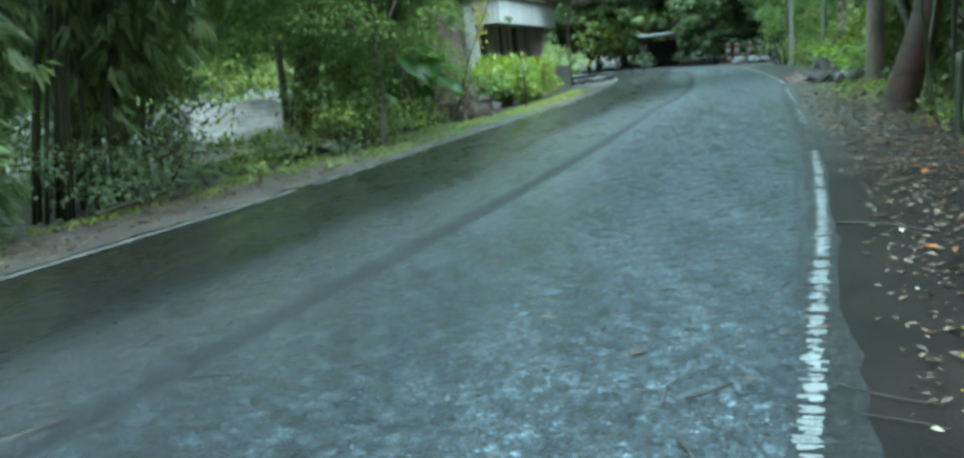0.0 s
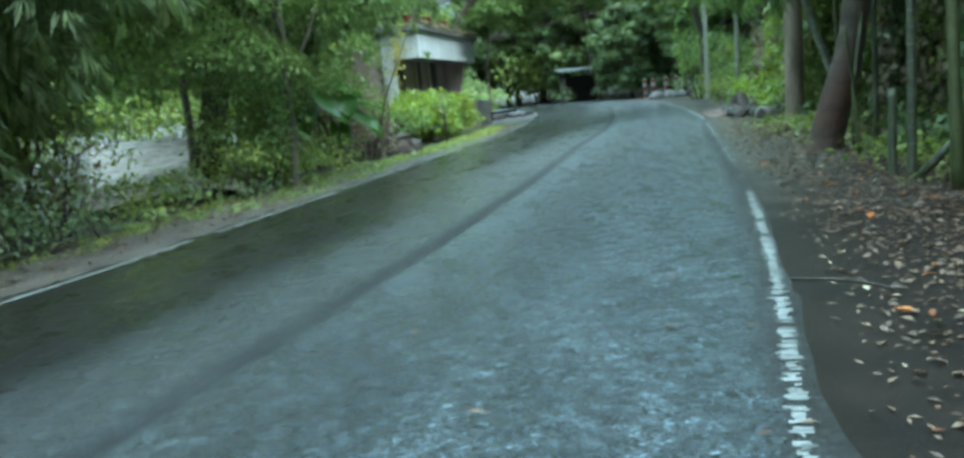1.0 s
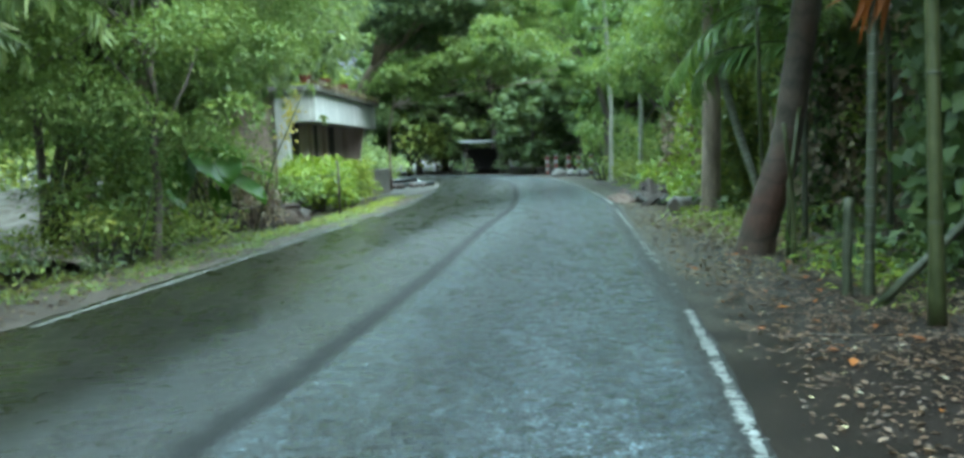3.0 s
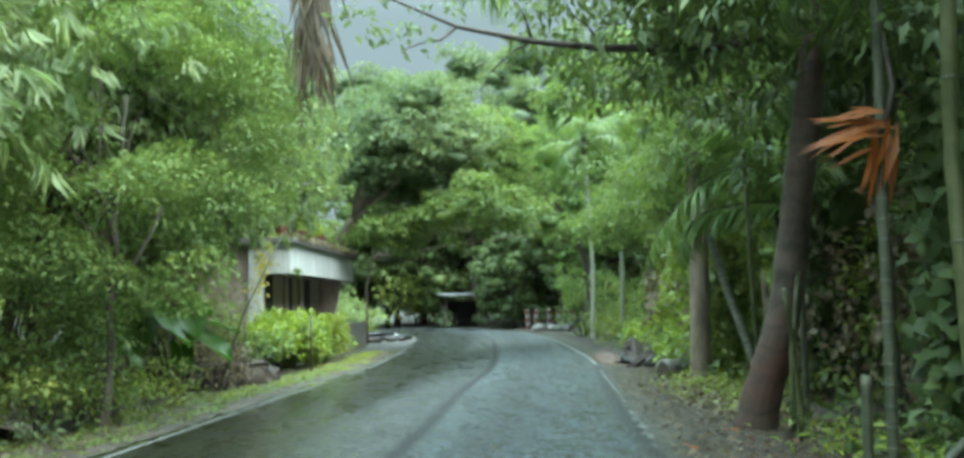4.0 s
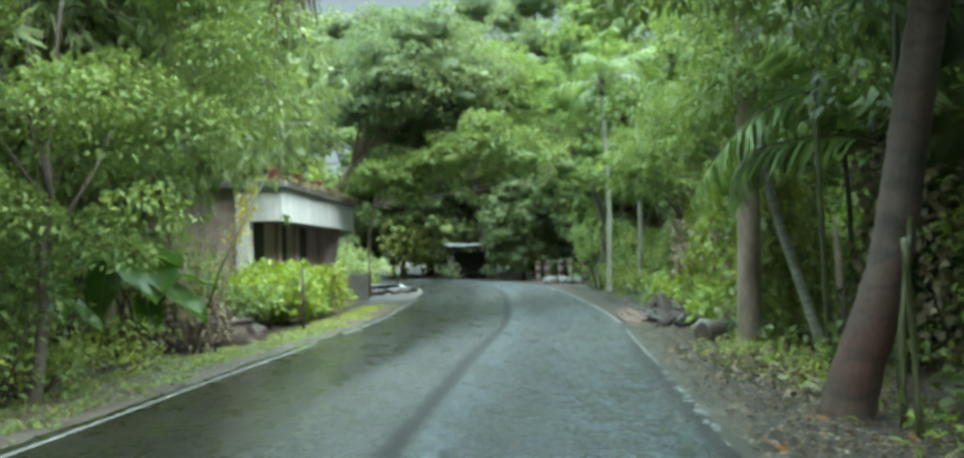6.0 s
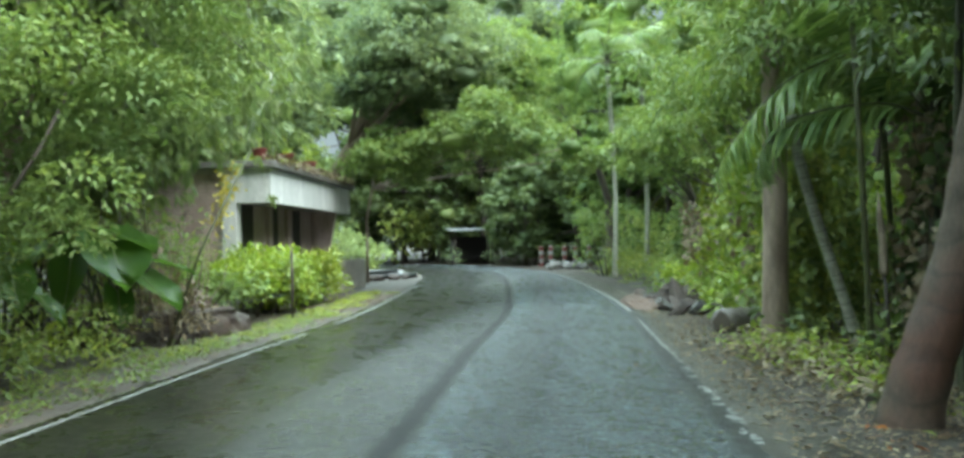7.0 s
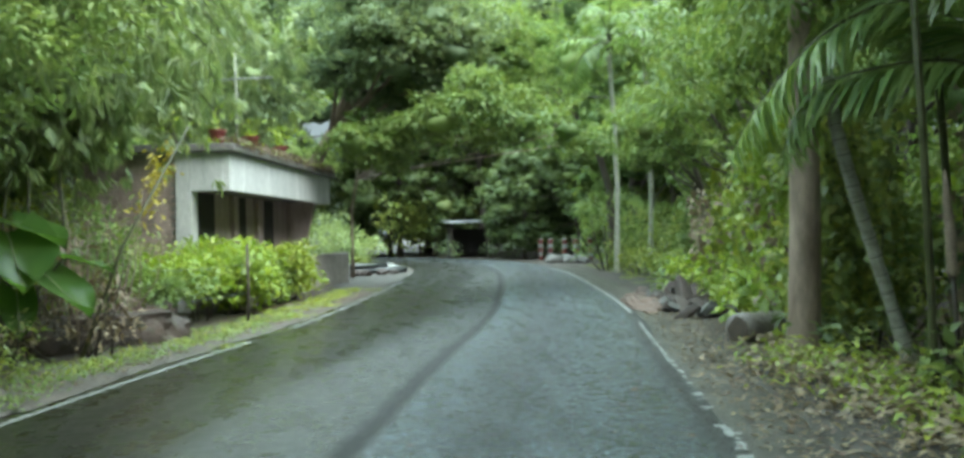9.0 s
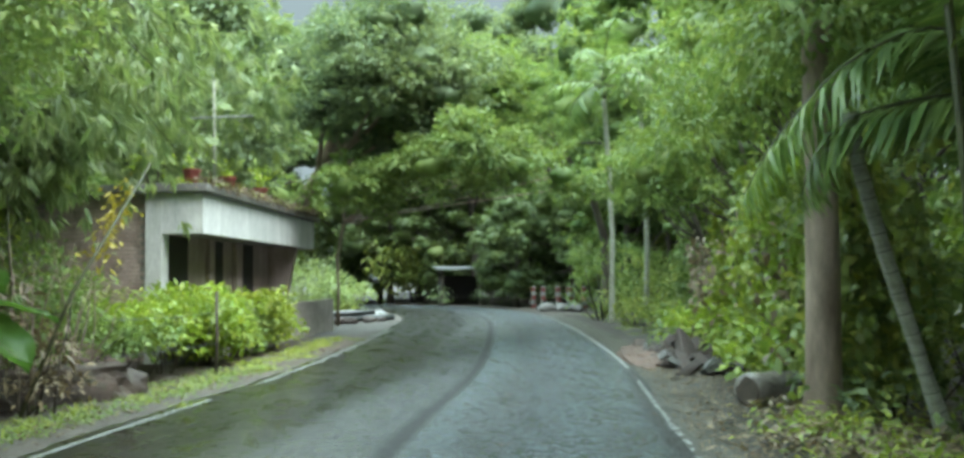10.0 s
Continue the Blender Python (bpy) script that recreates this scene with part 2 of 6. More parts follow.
def ringed_bark(name, dark, light, red):
    """Bark with uneven scars round the trunk, redder and darker in patches."""
    m, n, l, p = material(name)
    pos = n.new("ShaderNodeNewGeometry").outputs["Position"]
    w = n.new("ShaderNodeTexWave")
    w.wave_type, w.bands_direction = "BANDS", "Z"
    w.inputs["Scale"].default_value, w.inputs["Distortion"].default_value = 1.1, 7.0
    w.inputs["Detail"].default_value, w.inputs["Detail Scale"].default_value = 3.0, 1.6
    l.new(pos, w.inputs["Vector"])
    big = noise_node(n, l, 2.2, 5, 0.65)
    fine = noise_node(n, l, 34, 5, 0.7, stretch=(1, 1, 0.4))
    col = ramp_node(n, l, big, [(0.3, dark), (0.7, light)])
    col = mix_node(n, l, ramp_node(n, l, noise_node(n, l, 1.1, 3, 0.6), [(0.45, 0.0), (0.62, 0.8)]), col, red)
    col = mix_node(n, l, 0.4, col, ramp_node(n, l, w.outputs["Fac"], [(0.0, 0.3), (0.14, 1.0), (1.0, 1.05)]), "MULTIPLY")
    col = mix_node(n, l, 0.6, col, ramp_node(n, l, fine, [(0.3, 0.45), (0.7, 1.15)]), "MULTIPLY")
    l.new(col, p.inputs["Base Color"])
    p.inputs["Roughness"].default_value = 0.5
    nrm = bump_node(n, l, w.outputs["Fac"], 0.12, 0.01)
    l.new(bump_node(n, l, fine, 0.8, 0.015, nrm), p.inputs["Normal"])
    return m


M_BARK = ringed_bark("scarred_reddish_bark", (0.032, 0.021, 0.016), (0.165, 0.124, 0.093), (0.078, 0.027, 0.017))
M_GREYBARK = rough_surface("grey_brown_bark", (0.185, 0.134, 0.098), (0.40, 0.31, 0.24), 3.5, 18, (0.5, 0.85), 0.45, 0.02, stretch=(1, 1, 0.3))
M_PALMBARK = rough_surface("green_grey_palm_stem", (0.028, 0.033, 0.015), (0.078, 0.083, 0.042), 5, 40, (0.4, 0.7), 0.5, 0.01, stretch=(1, 1, 2.5))
M_PALEBARK = rough_surface("pale_palm_stem", (0.26, 0.27, 0.21), (0.52, 0.52, 0.43), 5, 40, (0.5, 0.8), 0.4, 0.01, stretch=(1, 1, 2.5))
M_SLIMBARK = rough_surface("slim_tree_bark", (0.075, 0.062, 0.048), (0.19, 0.16, 0.125), 3.5, 22, (0.5, 0.85), 0.4, 0.01, stretch=(1, 1, 0.3))
M_RIB = rough_surface("pale_green_rib", (0.16, 0.22, 0.08), (0.30, 0.36, 0.16), 6, 40, (0.4, 0.6), 0.2)
M_SCAR = rough_surface("grey_leaf_scar", (0.10, 0.11, 0.09), (0.22, 0.23, 0.19), 5, 40, (0.5, 0.8), 0.3)
M_CULM = rough_surface("green_bamboo_culm", (0.034, 0.040, 0.012), (0.09, 0.096, 0.034), 3, 30, (0.3, 0.55), 0.2, 0.01)
M_TWIG = rough_surface("dark_twig", (0.03, 0.024, 0.018), (0.09, 0.07, 0.05), 6, 50, (0.5, 0.8), 0.5)
M_PLASTER = rough_surface("weathered_white_plaster", (0.42, 0.44, 0.42), (0.70, 0.71, 0.68), 2.4, 30, (0.6, 0.9), 0.3, 0.01, stain=(0.44, 0.45, 0.43), stretch=(1, 1, 0.22))
M_CONCRETE = rough_surface("stained_grey_concrete", (0.10, 0.10, 0.09), (0.26, 0.25, 0.23), 1.5, 25, (0.6, 0.9), 0.5, 0.01, stain=(0.06, 0.065, 0.05))
M_BRICK = rough_surface("old_brick", (0.38, 0.27, 0.235), (0.60, 0.47, 0.42), 2.2, 40, (0.7, 0.9), 0.5, 0.01, stain=(0.16, 0.13, 0.11))
M_MORTAR = rough_surface("grey_mortar", (0.26, 0.23, 0.21), (0.42, 0.38, 0.35), 3, 40, (0.8, 0.95), 0.5)
M_PANEL = rough_surface("brown_weathered_boards", (0.25, 0.185, 0.17), (0.46, 0.355, 0.33), 3, 30, (0.6, 0.85), 0.4, stretch=(1, 1, 0.2))
# Near-black tone: shade of open doorways and the shed put into the colour.
M_DARK = rough_surface("interior_shade", (0.015, 0.012, 0.011), (0.04, 0.03, 0.028), 2, 20, (0.7, 0.9), 0.3)
M_RED = rough_surface("red_clay_paint", (0.12, 0.028, 0.022), (0.20, 0.042, 0.033), 5, 40, (0.35, 0.6), 0.2)
M_WHITE = rough_surface("white_post_paint", (0.19, 0.20, 0.195), (0.32, 0.325, 0.32), 6, 40, (0.4, 0.7), 0.2)
M_STONE = rough_surface("grey_stone", (0.06, 0.06, 0.055), (0.19, 0.185, 0.175), 3, 30, (0.5, 0.85), 0.7, 0.02)
M_RUBBLE = rough_surface("dark_reddish_rubble", (0.03, 0.022, 0.019), (0.10, 0.072, 0.06), 3, 30, (0.5, 0.85), 0.7, 0.02)
M_PIPE = rough_surface("black_plastic", (0.02, 0.025, 0.025), (0.06, 0.07, 0.07), 4, 40, (0.25, 0.5), 0.2)
M_TIN = rough_surface("wet_tin_sheet", (0.11, 0.12, 0.125), (0.24, 0.255, 0.255), 2, 30, (0.35, 0.6), 0.2, metal=0.6)
M_LOG = rough_surface("wet_grey_log_bark", (0.11, 0.095, 0.082), (0.30, 0.275, 0.25), 4, 30, (0.2, 0.45), 0.4, 0.015, stain=(0.06, 0.05, 0.04), stretch=(0.4, 1, 1))
M_LOGEND = rough_surface("cut_wood", (0.045, 0.034, 0.026), (0.11, 0.084, 0.062), 5, 40, (0.6, 0.85), 0.4)

L_BAMBOO = leaf_material("bamboo_leaf", (0.104, 0.156, 0.061), (0.191, 0.285, 0.112), (0.348, 0.421, 0.197), 0.36, 0.4, 0.9)
L_BROAD = leaf_material("broad_tree_leaf", (0.063, 0.122, 0.048), (0.127, 0.214, 0.065), (0.244, 0.310, 0.088), 0.7, 0.45, 0.35)
L_LIGHT = leaf_material("light_green_leaf", (0.071, 0.134, 0.043), (0.124, 0.203, 0.059), (0.216, 0.268, 0.076), 0.6, 0.4, 0.6)
# Pale bluish green: the far trees' rain haze put into the leaf colour.
L_DEEP = leaf_material("hazed_green_leaf", (0.085, 0.140, 0.088), (0.142, 0.210, 0.112), (0.22, 0.285, 0.125), 0.75, 0.36, 0.22)
L_HEDGE = leaf_material("hedge_leaf", (0.102, 0.177, 0.026), (0.187, 0.295, 0.034), (0.339, 0.389, 0.061), 0.4, 0.4, 1.5)
L_UNDER = leaf_material("undergrowth_leaf", (0.084, 0.132, 0.045), (0.182, 0.260, 0.066), (0.375, 0.398, 0.098), 0.5, 0.38, 1.6)
L_PALM = leaf_material("palm_leaf", (0.079, 0.150, 0.050), (0.144, 0.247, 0.074), (0.263, 0.353, 0.110), 0.3, 0.35, 1.2)
L_MID = leaf_material("grey_green_small_leaf", (0.095, 0.170, 0.054), (0.152, 0.245, 0.074), (0.25, 0.33, 0.11), 0.6, 0.4, 0.8)
L_TARO = leaf_material("taro_leaf", (0.042, 0.105, 0.024), (0.066, 0.150, 0.030), (0.12, 0.225, 0.040), 0.28, 0.48, 2.0)
# Darker leaf tone: shade of the thickets and far hollow put into the colour.
L_SHADED = leaf_material("shaded_leaf_tone", (0.038, 0.073, 0.022), (0.069, 0.115, 0.033), (0.138, 0.187, 0.050), 0.55, 0.28, 0.9)
L_YELLOW = leaf_material("yellow_leaf", (0.27, 0.25, 0.035), (0.36, 0.33, 0.045), (0.42, 0.39, 0.07), 0.45, 0.3, 2.0)
L_DEAD = leaf_material("dry_palm_leaf", (0.06, 0.05, 0.033), (0.11, 0.09, 0.055), (0.17, 0.14, 0.085), 0.6, 0.2, 2.0)
L_ORANGE = leaf_material("orange_dry_frond", (0.10, 0.036, 0.012), (0.23, 0.075, 0.014), (0.36, 0.15, 0.02), 0.5, 0.2, 2.0)
L_LITTER = leaf_material("fallen_leaf", (0.04, 0.026, 0.018), (0.095, 0.062, 0.04), (0.22, 0.155, 0.09), 0.5, 0.15, 3.0)
L_PALE = leaf_material("pale_fallen_leaf", (0.25, 0.24, 0.18), (0.36, 0.34, 0.25), (0.45, 0.38, 0.16), 0.5, 0.15, 3.0)
L_STRAW = leaf_material("dry_straw", (0.09, 0.073, 0.045), (0.18, 0.15, 0.095), (0.30, 0.255, 0.15), 0.55, 0.15, 3.0)
L_GRASS = leaf_material("verge_grass", (0.117, 0.178, 0.029), (0.195, 0.281, 0.041), (0.370, 0.400, 0.060), 0.45, 0.35, 1.5)

# ---- mesh helpers ----


def mesh_from(name, verts, faces, mat, smooth=False):
    """A mesh from arrays: verts (n, 3), faces a list of index arrays, each (m, k)."""
    me = bpy.data.meshes.new(name)
    verts = np.asarray(verts, np.float32)
    faces = [np.asarray(f, np.int32) for f in (faces if isinstance(faces, list) else [faces]) if len(f)]
    me.vertices.add(len(verts))
    me.vertices.foreach_set("co", verts.ravel())
    loops = np.concatenate([f.ravel() for f in faces])
    sizes = np.concatenate([np.full(len(f), f.shape[1], np.int32) for f in faces])
    me.loops.add(len(loops))
    me.loops.foreach_set("vertex_index", loops)
    me.polygons.add(len(sizes))
    me.polygons.foreach_set("loop_start", np.concatenate([[0], np.cumsum(sizes)[:-1]]).astype(np.int32))
    if smooth:
        me.polygons.foreach_set("use_smooth", np.ones(len(sizes), bool))
    me.materials.append(mat)
    me.update(calc_edges=True)
    return me


def part(name, shape, mat, parent=None, label=""):
    """Links a bmesh or a mesh as one mesh object under a thing or a part."""
    if isinstance(shape, bmesh.types.BMesh):
        me = bpy.data.meshes.new(name)
        shape.to_mesh(me)
        shape.free()
        me.materials.append(mat)
    else:
        me = shape
    ob = new(name, me)
    ob.parent = parent
    if label:
        ob["label"] = label
    return ob


def thing(name, place, label, category, group="", kind=""):
    """An empty at a thing's base, which parents its parts."""
    ob = new(name)
    ob.empty_display_size = 0.2
    ob.matrix_world = place if isinstance(place, Matrix) else pose(*place)
    return tagged(ob, label, category, group, kind)


def tube_arrays(points, radii, sides=8, cap=True):
    """A round tapered sweep along points."""
    pts = [Vector(p) for p in points]
    verts, quads = [], []
    n = len(pts)
    ref = Vector((1, 0.13, 0.07))
    for i, p in enumerate(pts):
        d = (pts[min(i + 1, n - 1)] - pts[max(i - 1, 0)]).normalized()
        u = d.cross(ref)
        u = (u if u.length > 1e-3 else d.cross(Vector((0, 1, 0)))).normalized()
        v = d.cross(u)
        for k in range(sides):
            a = 2 * math.pi * k / sides
            verts.append(p + (u * math.cos(a) + v * math.sin(a)) * radii[i])
    for i in range(n - 1):
        for k in range(sides):
            a, b = i * sides + k, i * sides + (k + 1) % sides
            quads.append((a, b, b + sides, a + sides))
    tris = []
    if cap:
        for base, centre in ((0, pts[0]), ((n - 1) * sides, pts[-1])):
            c = len(verts)
            verts.append(centre)
            for k in range(sides):
                a, b = base + k, base + (k + 1) % sides
                tris.append((a, c, b) if base == 0 else (a, b, c))
    return np.array([tuple(v) for v in verts]), np.array(quads), np.array(tris)


def tube(name, points, radii, mat, sides=8):
    v, q, t = tube_arrays(points, radii, sides)
    return mesh_from(name, v, [q, t], mat, smooth=True)


def tubes(name, runs, mat, sides=6):
    """Several tubes in one mesh."""
    vs, qs, ts, off = [], [], [], 0
    for points, radii in runs:
        v, q, t = tube_arrays(points, radii, sides)
        vs.append(v), qs.append(q + off), ts.append(t + off)
        off += len(v)
    return mesh_from(name, np.concatenate(vs), [np.concatenate(qs), np.concatenate(ts)], mat, smooth=True)


def box(size, centre=(0, 0, 0), bevel=0.0, turn=0.0):
    bm = bmesh.new()
    bmesh.ops.create_cube(bm, size=1, matrix=Matrix.Translation(centre) @ Matrix.Rotation(turn, 4, "Z") @ Matrix.Diagonal((*size, 1)))
    if bevel:
        bmesh.ops.bevel(bm, geom=bm.edges[:], offset=bevel, segments=2, affect="EDGES", profile=0.6)
    return bm


def unit(v):
    return v / np.maximum(np.linalg.norm(v, axis=-1, keepdims=True), 1e-9)


def leaf_arrays(at, along, up, length, width, fold=0.18, droop=0.25):
    """Pointed leaves, folded on the midrib and bent: one island of four triangles each."""
    n = len(at)
    along = unit(along)
    side = unit(np.cross(along, up))
    up = np.cross(side, along)
    length, width = np.broadcast_to(length, n)[:, None], np.broadcast_to(width, n)[:, None]
    mid = at + along * length * 0.45 - up * length * droop * 0.2
    tip = at + along * length - up * length * droop
    lift = up * width * fold
    v = np.stack([at, mid - side * width / 2 + lift, mid, mid + side * width / 2 + lift, tip], 1).reshape(-1, 3)
    b = (np.arange(n) * 5)[:, None]
    f = np.stack([b + [0, 2, 1], b + [0, 3, 2], b + [1, 2, 4], b + [2, 3, 4]], 1).reshape(-1, 3)
    return v, f


def slim_leaf_arrays(at, along, up, length, width, droop=0.35):
    """Leaves of two triangles that share the midrib: for far crowns."""
    n = len(at)
    along = unit(along)
    side = unit(np.cross(along, up))
    up = np.cross(side, along)
    length, width = np.broadcast_to(length, n)[:, None], np.broadcast_to(width, n)[:, None]
    mid = at + along * length * 0.5
    tip = at + along * length - up * length * droop
    v = np.stack([at, mid - side * width / 2, tip, mid + side * width / 2], 1).reshape(-1, 3)
    b = (np.arange(n) * 4)[:, None]
    f = np.stack([b + [0, 2, 1], b + [0, 3, 2]], 1).reshape(-1, 3)
    return v, f


def joined(lists):
    vs, fs, off = [], [], 0
    for v, f in lists:
        vs.append(v), fs.append(f + off)
        off += len(v)
    return np.concatenate(vs), np.concatenate(fs)


def puff_leaves(centres, radii, per, length, width, rng, flat=0.75, slim=True, hang=0.35, shell=0.55):
    """Leaves on the outer shells of rounded clumps, pointing out and down."""
    out = []
    for c, r in zip(centres, radii):
        k = max(6, int(per * r * r))
        d = unit(rng.normal(size=(k, 3)))
        d[:, 2] = np.where(d[:, 2] < -0.35, -d[:, 2], d[:, 2])
        rad = r * (shell + (1.08 - shell) * rng.random((k, 1)) ** 0.6)
        at = np.asarray(c) + d * rad * [1, 1, flat]
        along = d + rng.normal(size=(k, 3)) * 0.55
        along[:, 2] -= hang
        upv = d * 0.6 + [0, 0, 0.8] + rng.normal(size=(k, 3)) * 0.35
        ln = length * rng.uniform(0.65, 1.3, k)
        out.append((slim_leaf_arrays if slim else leaf_arrays)(at, along, upv, ln, width * ln / length))
    return joined(out)


def clump_cores(centres, radii, rng, flat=0.75, fill=0.8):
    """The dense inside of rounded clumps: uneven balls under the outer leaves."""
    bm = bmesh.new()
    bmesh.ops.create_icosphere(bm, subdivisions=2, radius=1)
    base = np.array([tuple(v.co) for v in bm.verts])
    tri = np.array([[v.index for v in f.verts] for f in bm.faces])
    bm.free()
    out = []
    for c, r in zip(centres, radii):
        a = rng.normal(size=(3, 3)) * 2.2
        swell = 1 + 0.16 * np.sin(base @ a[0] + 1) + 0.12 * np.sin(base @ a[1] * 1.7) + 0.1 * rng.normal(size=len(base))
        out.append((np.asarray(c) + base * (r * fill * swell)[:, None] * [1, 1, flat], tri))
    return joined(out)


def sub_clumps(centres, radii, rng, count=7):
    """Small sprays round each clump, more of them on top."""
    cs, rs = [], []
    for c, r in zip(centres, radii):
        d = unit(rng.normal(size=(count, 3)) + [0, 0, 0.35])
        cs.append(np.asarray(c) + d * r * rng.uniform(0.45, 1.05, (count, 1)) * [1.15, 1.15, 0.8])
        rs.append(r * rng.uniform(0.28, 0.55, count))
    return np.concatenate(cs), np.concatenate(rs)


def crown_clumps(height, spread, base, count, rng, lean=(0, 0), size=(0.12, 0.24), rim=0.25):
    """Clumps spread through an uneven crown, more of them outside."""
    cs, rs = [], []
    for _ in range(count):
        a, u = rng.uniform(0, 2 * math.pi), rng.random() ** 0.8
        z = base + (height - base) * u
        belly = math.sin(math.pi * min(0.97, 0.12 + 0.83 * u)) ** 0.6
        r = spread * belly * rng.uniform(rim, 1.0) ** 0.55
        cs.append((r * math.cos(a) + lean[0] * u, r * math.sin(a) + lean[1] * u, z))
        rs.append(spread * rng.uniform(*size))
    return np.array(cs), np.array(rs)


def crooked(a, b, steps, wobble, rng):
    """A slightly crooked run from a to b."""
    a, b = np.array(a, float), np.array(b, float)
    pts = [a + (b - a) * t for t in np.linspace(0, 1, steps)]
    for i in range(1, steps - 1):
        pts[i] = pts[i] + rng.normal(size=3) * wobble
    return [tuple(p) for p in pts]


def broad_tree(name, place, height, spread, base, trunk_r, leaf_mat, bark, rng, label, clumps=70, per=55, leaf=(0.3, 0.13), lean=(0, 0), size=(0.12, 0.24), limbs=7, group="", core=0.0):
    """A tree with a tapered trunk, limbs into the crown and a crown of leafy clumps."""
    tree = thing(name, place, label, "tree", group)
    top = (lean[0] * 0.7, lean[1] * 0.7, base + (height - base) * 0.6)
    tp = crooked((0, 0, -0.15), top, 9, trunk_r * 0.35, rng)
    part("trunk", tube("trunk", tp, [trunk_r * (1.35 if i == 0 else 1.0 - 0.085 * i) for i in range(9)], bark, 10), bark, tree)
    cs, rs = crown_clumps(height, spread, base, clumps, rng, lean, size, 0.5 if core else 0.25)
    for i in rng.choice(len(cs), min(limbs, len(cs)), replace=False):
        k = rng.integers(3, 8)
        s = np.array(tp[k])
        mid = (s + cs[i]) / 2 + [0, 0, 0.05 * height]
        run = [tuple(s), tuple((s + mid) / 2 + rng.normal(size=3) * 0.1), tuple(mid), tuple(cs[i])]
        part("limb", tube("limb", run, [trunk_r * 0.42, trunk_r * 0.32, trunk_r * 0.22, trunk_r * 0.07], bark, 6), bark, tree)
    if core:
        sc, sr = sub_clumps(cs, rs, rng, 8)
        v, f = joined([puff_leaves(sc, sr, per, leaf[0], leaf[1], rng, flat=0.6, shell=0.35), clump_cores(cs, rs, rng, fill=core)])
    else:
        v, f = puff_leaves(cs, rs, per, leaf[0], leaf[1], rng)
    part("crown", mesh_from("crown", v, f, leaf_mat, bool(core)), leaf_mat, tree)
    return tree


def frond_arrays(start, heading, length, arch, leaflets, leaf_len, rng, fall=0.5):
    """A feathered palm leaf: midrib points and leaflets on both sides."""
    h = np.array([math.cos(heading), math.sin(heading), 0])
    rib, p, ang = [], np.array(start, float), arch
    steps = 12
    for i in range(steps + 1):
        rib.append(p.copy())
        p = p + (h * math.cos(ang) + np.array([0, 0, math.sin(ang)])) * length / steps
        ang -= fall * 3.0 / steps * (0.6 + i / steps)
    return feather(np.array(rib), leaflets, leaf_len, rng)


def feather(rib, leaflets, leaf_len, rng):
    """Leaflets on both sides of a palm leaf's midrib."""
    t = np.linspace(0.14, 0.99, leaflets)
    at = np.stack([np.interp(t, np.linspace(0, 1, len(rib)), rib[:, k]) for k in range(3)], 1)
    d = unit(np.gradient(at, axis=0))
    side = unit(np.cross(d, [0, 0, 1.0]))
    ln = leaf_len * np.sin(np.pi * (0.12 + 0.8 * t)) ** 0.7
    out = []
    for s in (-1, 1):
        along = side * s + d * 0.75 + rng.normal(size=at.shape) * 0.12
        along[:, 2] -= 0.35
        upv = np.cross(side, d) + rng.normal(size=at.shape) * 0.15
        out.append(leaf_arrays(at, along, upv, ln * rng.uniform(0.85, 1.1, leaflets), ln * 0.085 + 0.008, 0.25, 0.4))
    return rib, joined(out)


def spline_points(keys, count=16):
    """A smooth run through a few points."""
    k = np.array(keys, float)
    s = np.linspace(0, len(k) - 1, count)
    run = np.stack([np.interp(s, range(len(k)), k[:, c]) for c in range(3)], 1)
    run[1:-1] = (run[:-2] + 2 * run[1:-1] + run[2:]) / 4
    return run


def palm(name, place, stem, radius, fronds, flen, leaflen, rng, label, ring=0.22, arch=(0.2, 1.25), fall=0.5, group="", sheath=True, leaflets=34, headings=None, bark=None):
    """A feather palm: ringed stem, green crown shaft, arching fronds."""
    bark = bark or M_PALMBARK
    tree = thing(name, place, label, "palm tree", group)
    stem = [np.array(p, float) for p in stem]
    total = sum(np.linalg.norm(b - a) for a, b in zip(stem, stem[1:]))
    s = np.linspace(0, 1, max(12, int(total / ring * 2)))
    keys = np.linspace(0, 1, len(stem))
    pts = np.stack([np.interp(s, keys, [p[k] for p in stem]) for k in range(3)], 1)
    rad = [radius * (1.25 - 0.3 * min(1, u * 5)) * (1.0 if i % 2 else 1.10) for i, u in enumerate(s)]
    part("stem", tube("stem", pts, rad, bark, 10), bark, tree)
    top = pts[-1]
    if sheath:
        part("crown_shaft", tube("crown_shaft", [top, top + [0, 0, 0.25], top + [0, 0, 0.55]], [radius * 1.1, radius * 1.25, radius * 0.6], M_CULM, 10), M_CULM, tree)
        top = top + [0, 0, 0.5]
    for i in range(fronds):
        hd = headings[i] if headings else 2 * math.pi * i / fronds * 1.03 + rng.uniform(-0.3, 0.3)
        rib, (v, f) = frond_arrays(top, hd, flen * rng.uniform(0.85, 1.1), rng.uniform(*arch), leaflets, leaflen, rng, fall * rng.uniform(0.85, 1.2))
        fr = part("frond", mesh_from("frond", v, f, L_PALM), L_PALM, tree)
        part("midrib", tube("midrib", rib, np.linspace(0.022, 0.004, len(rib)) * (flen / 2.0) ** 0.5, M_CULM, 5), M_CULM, fr)
    return tree


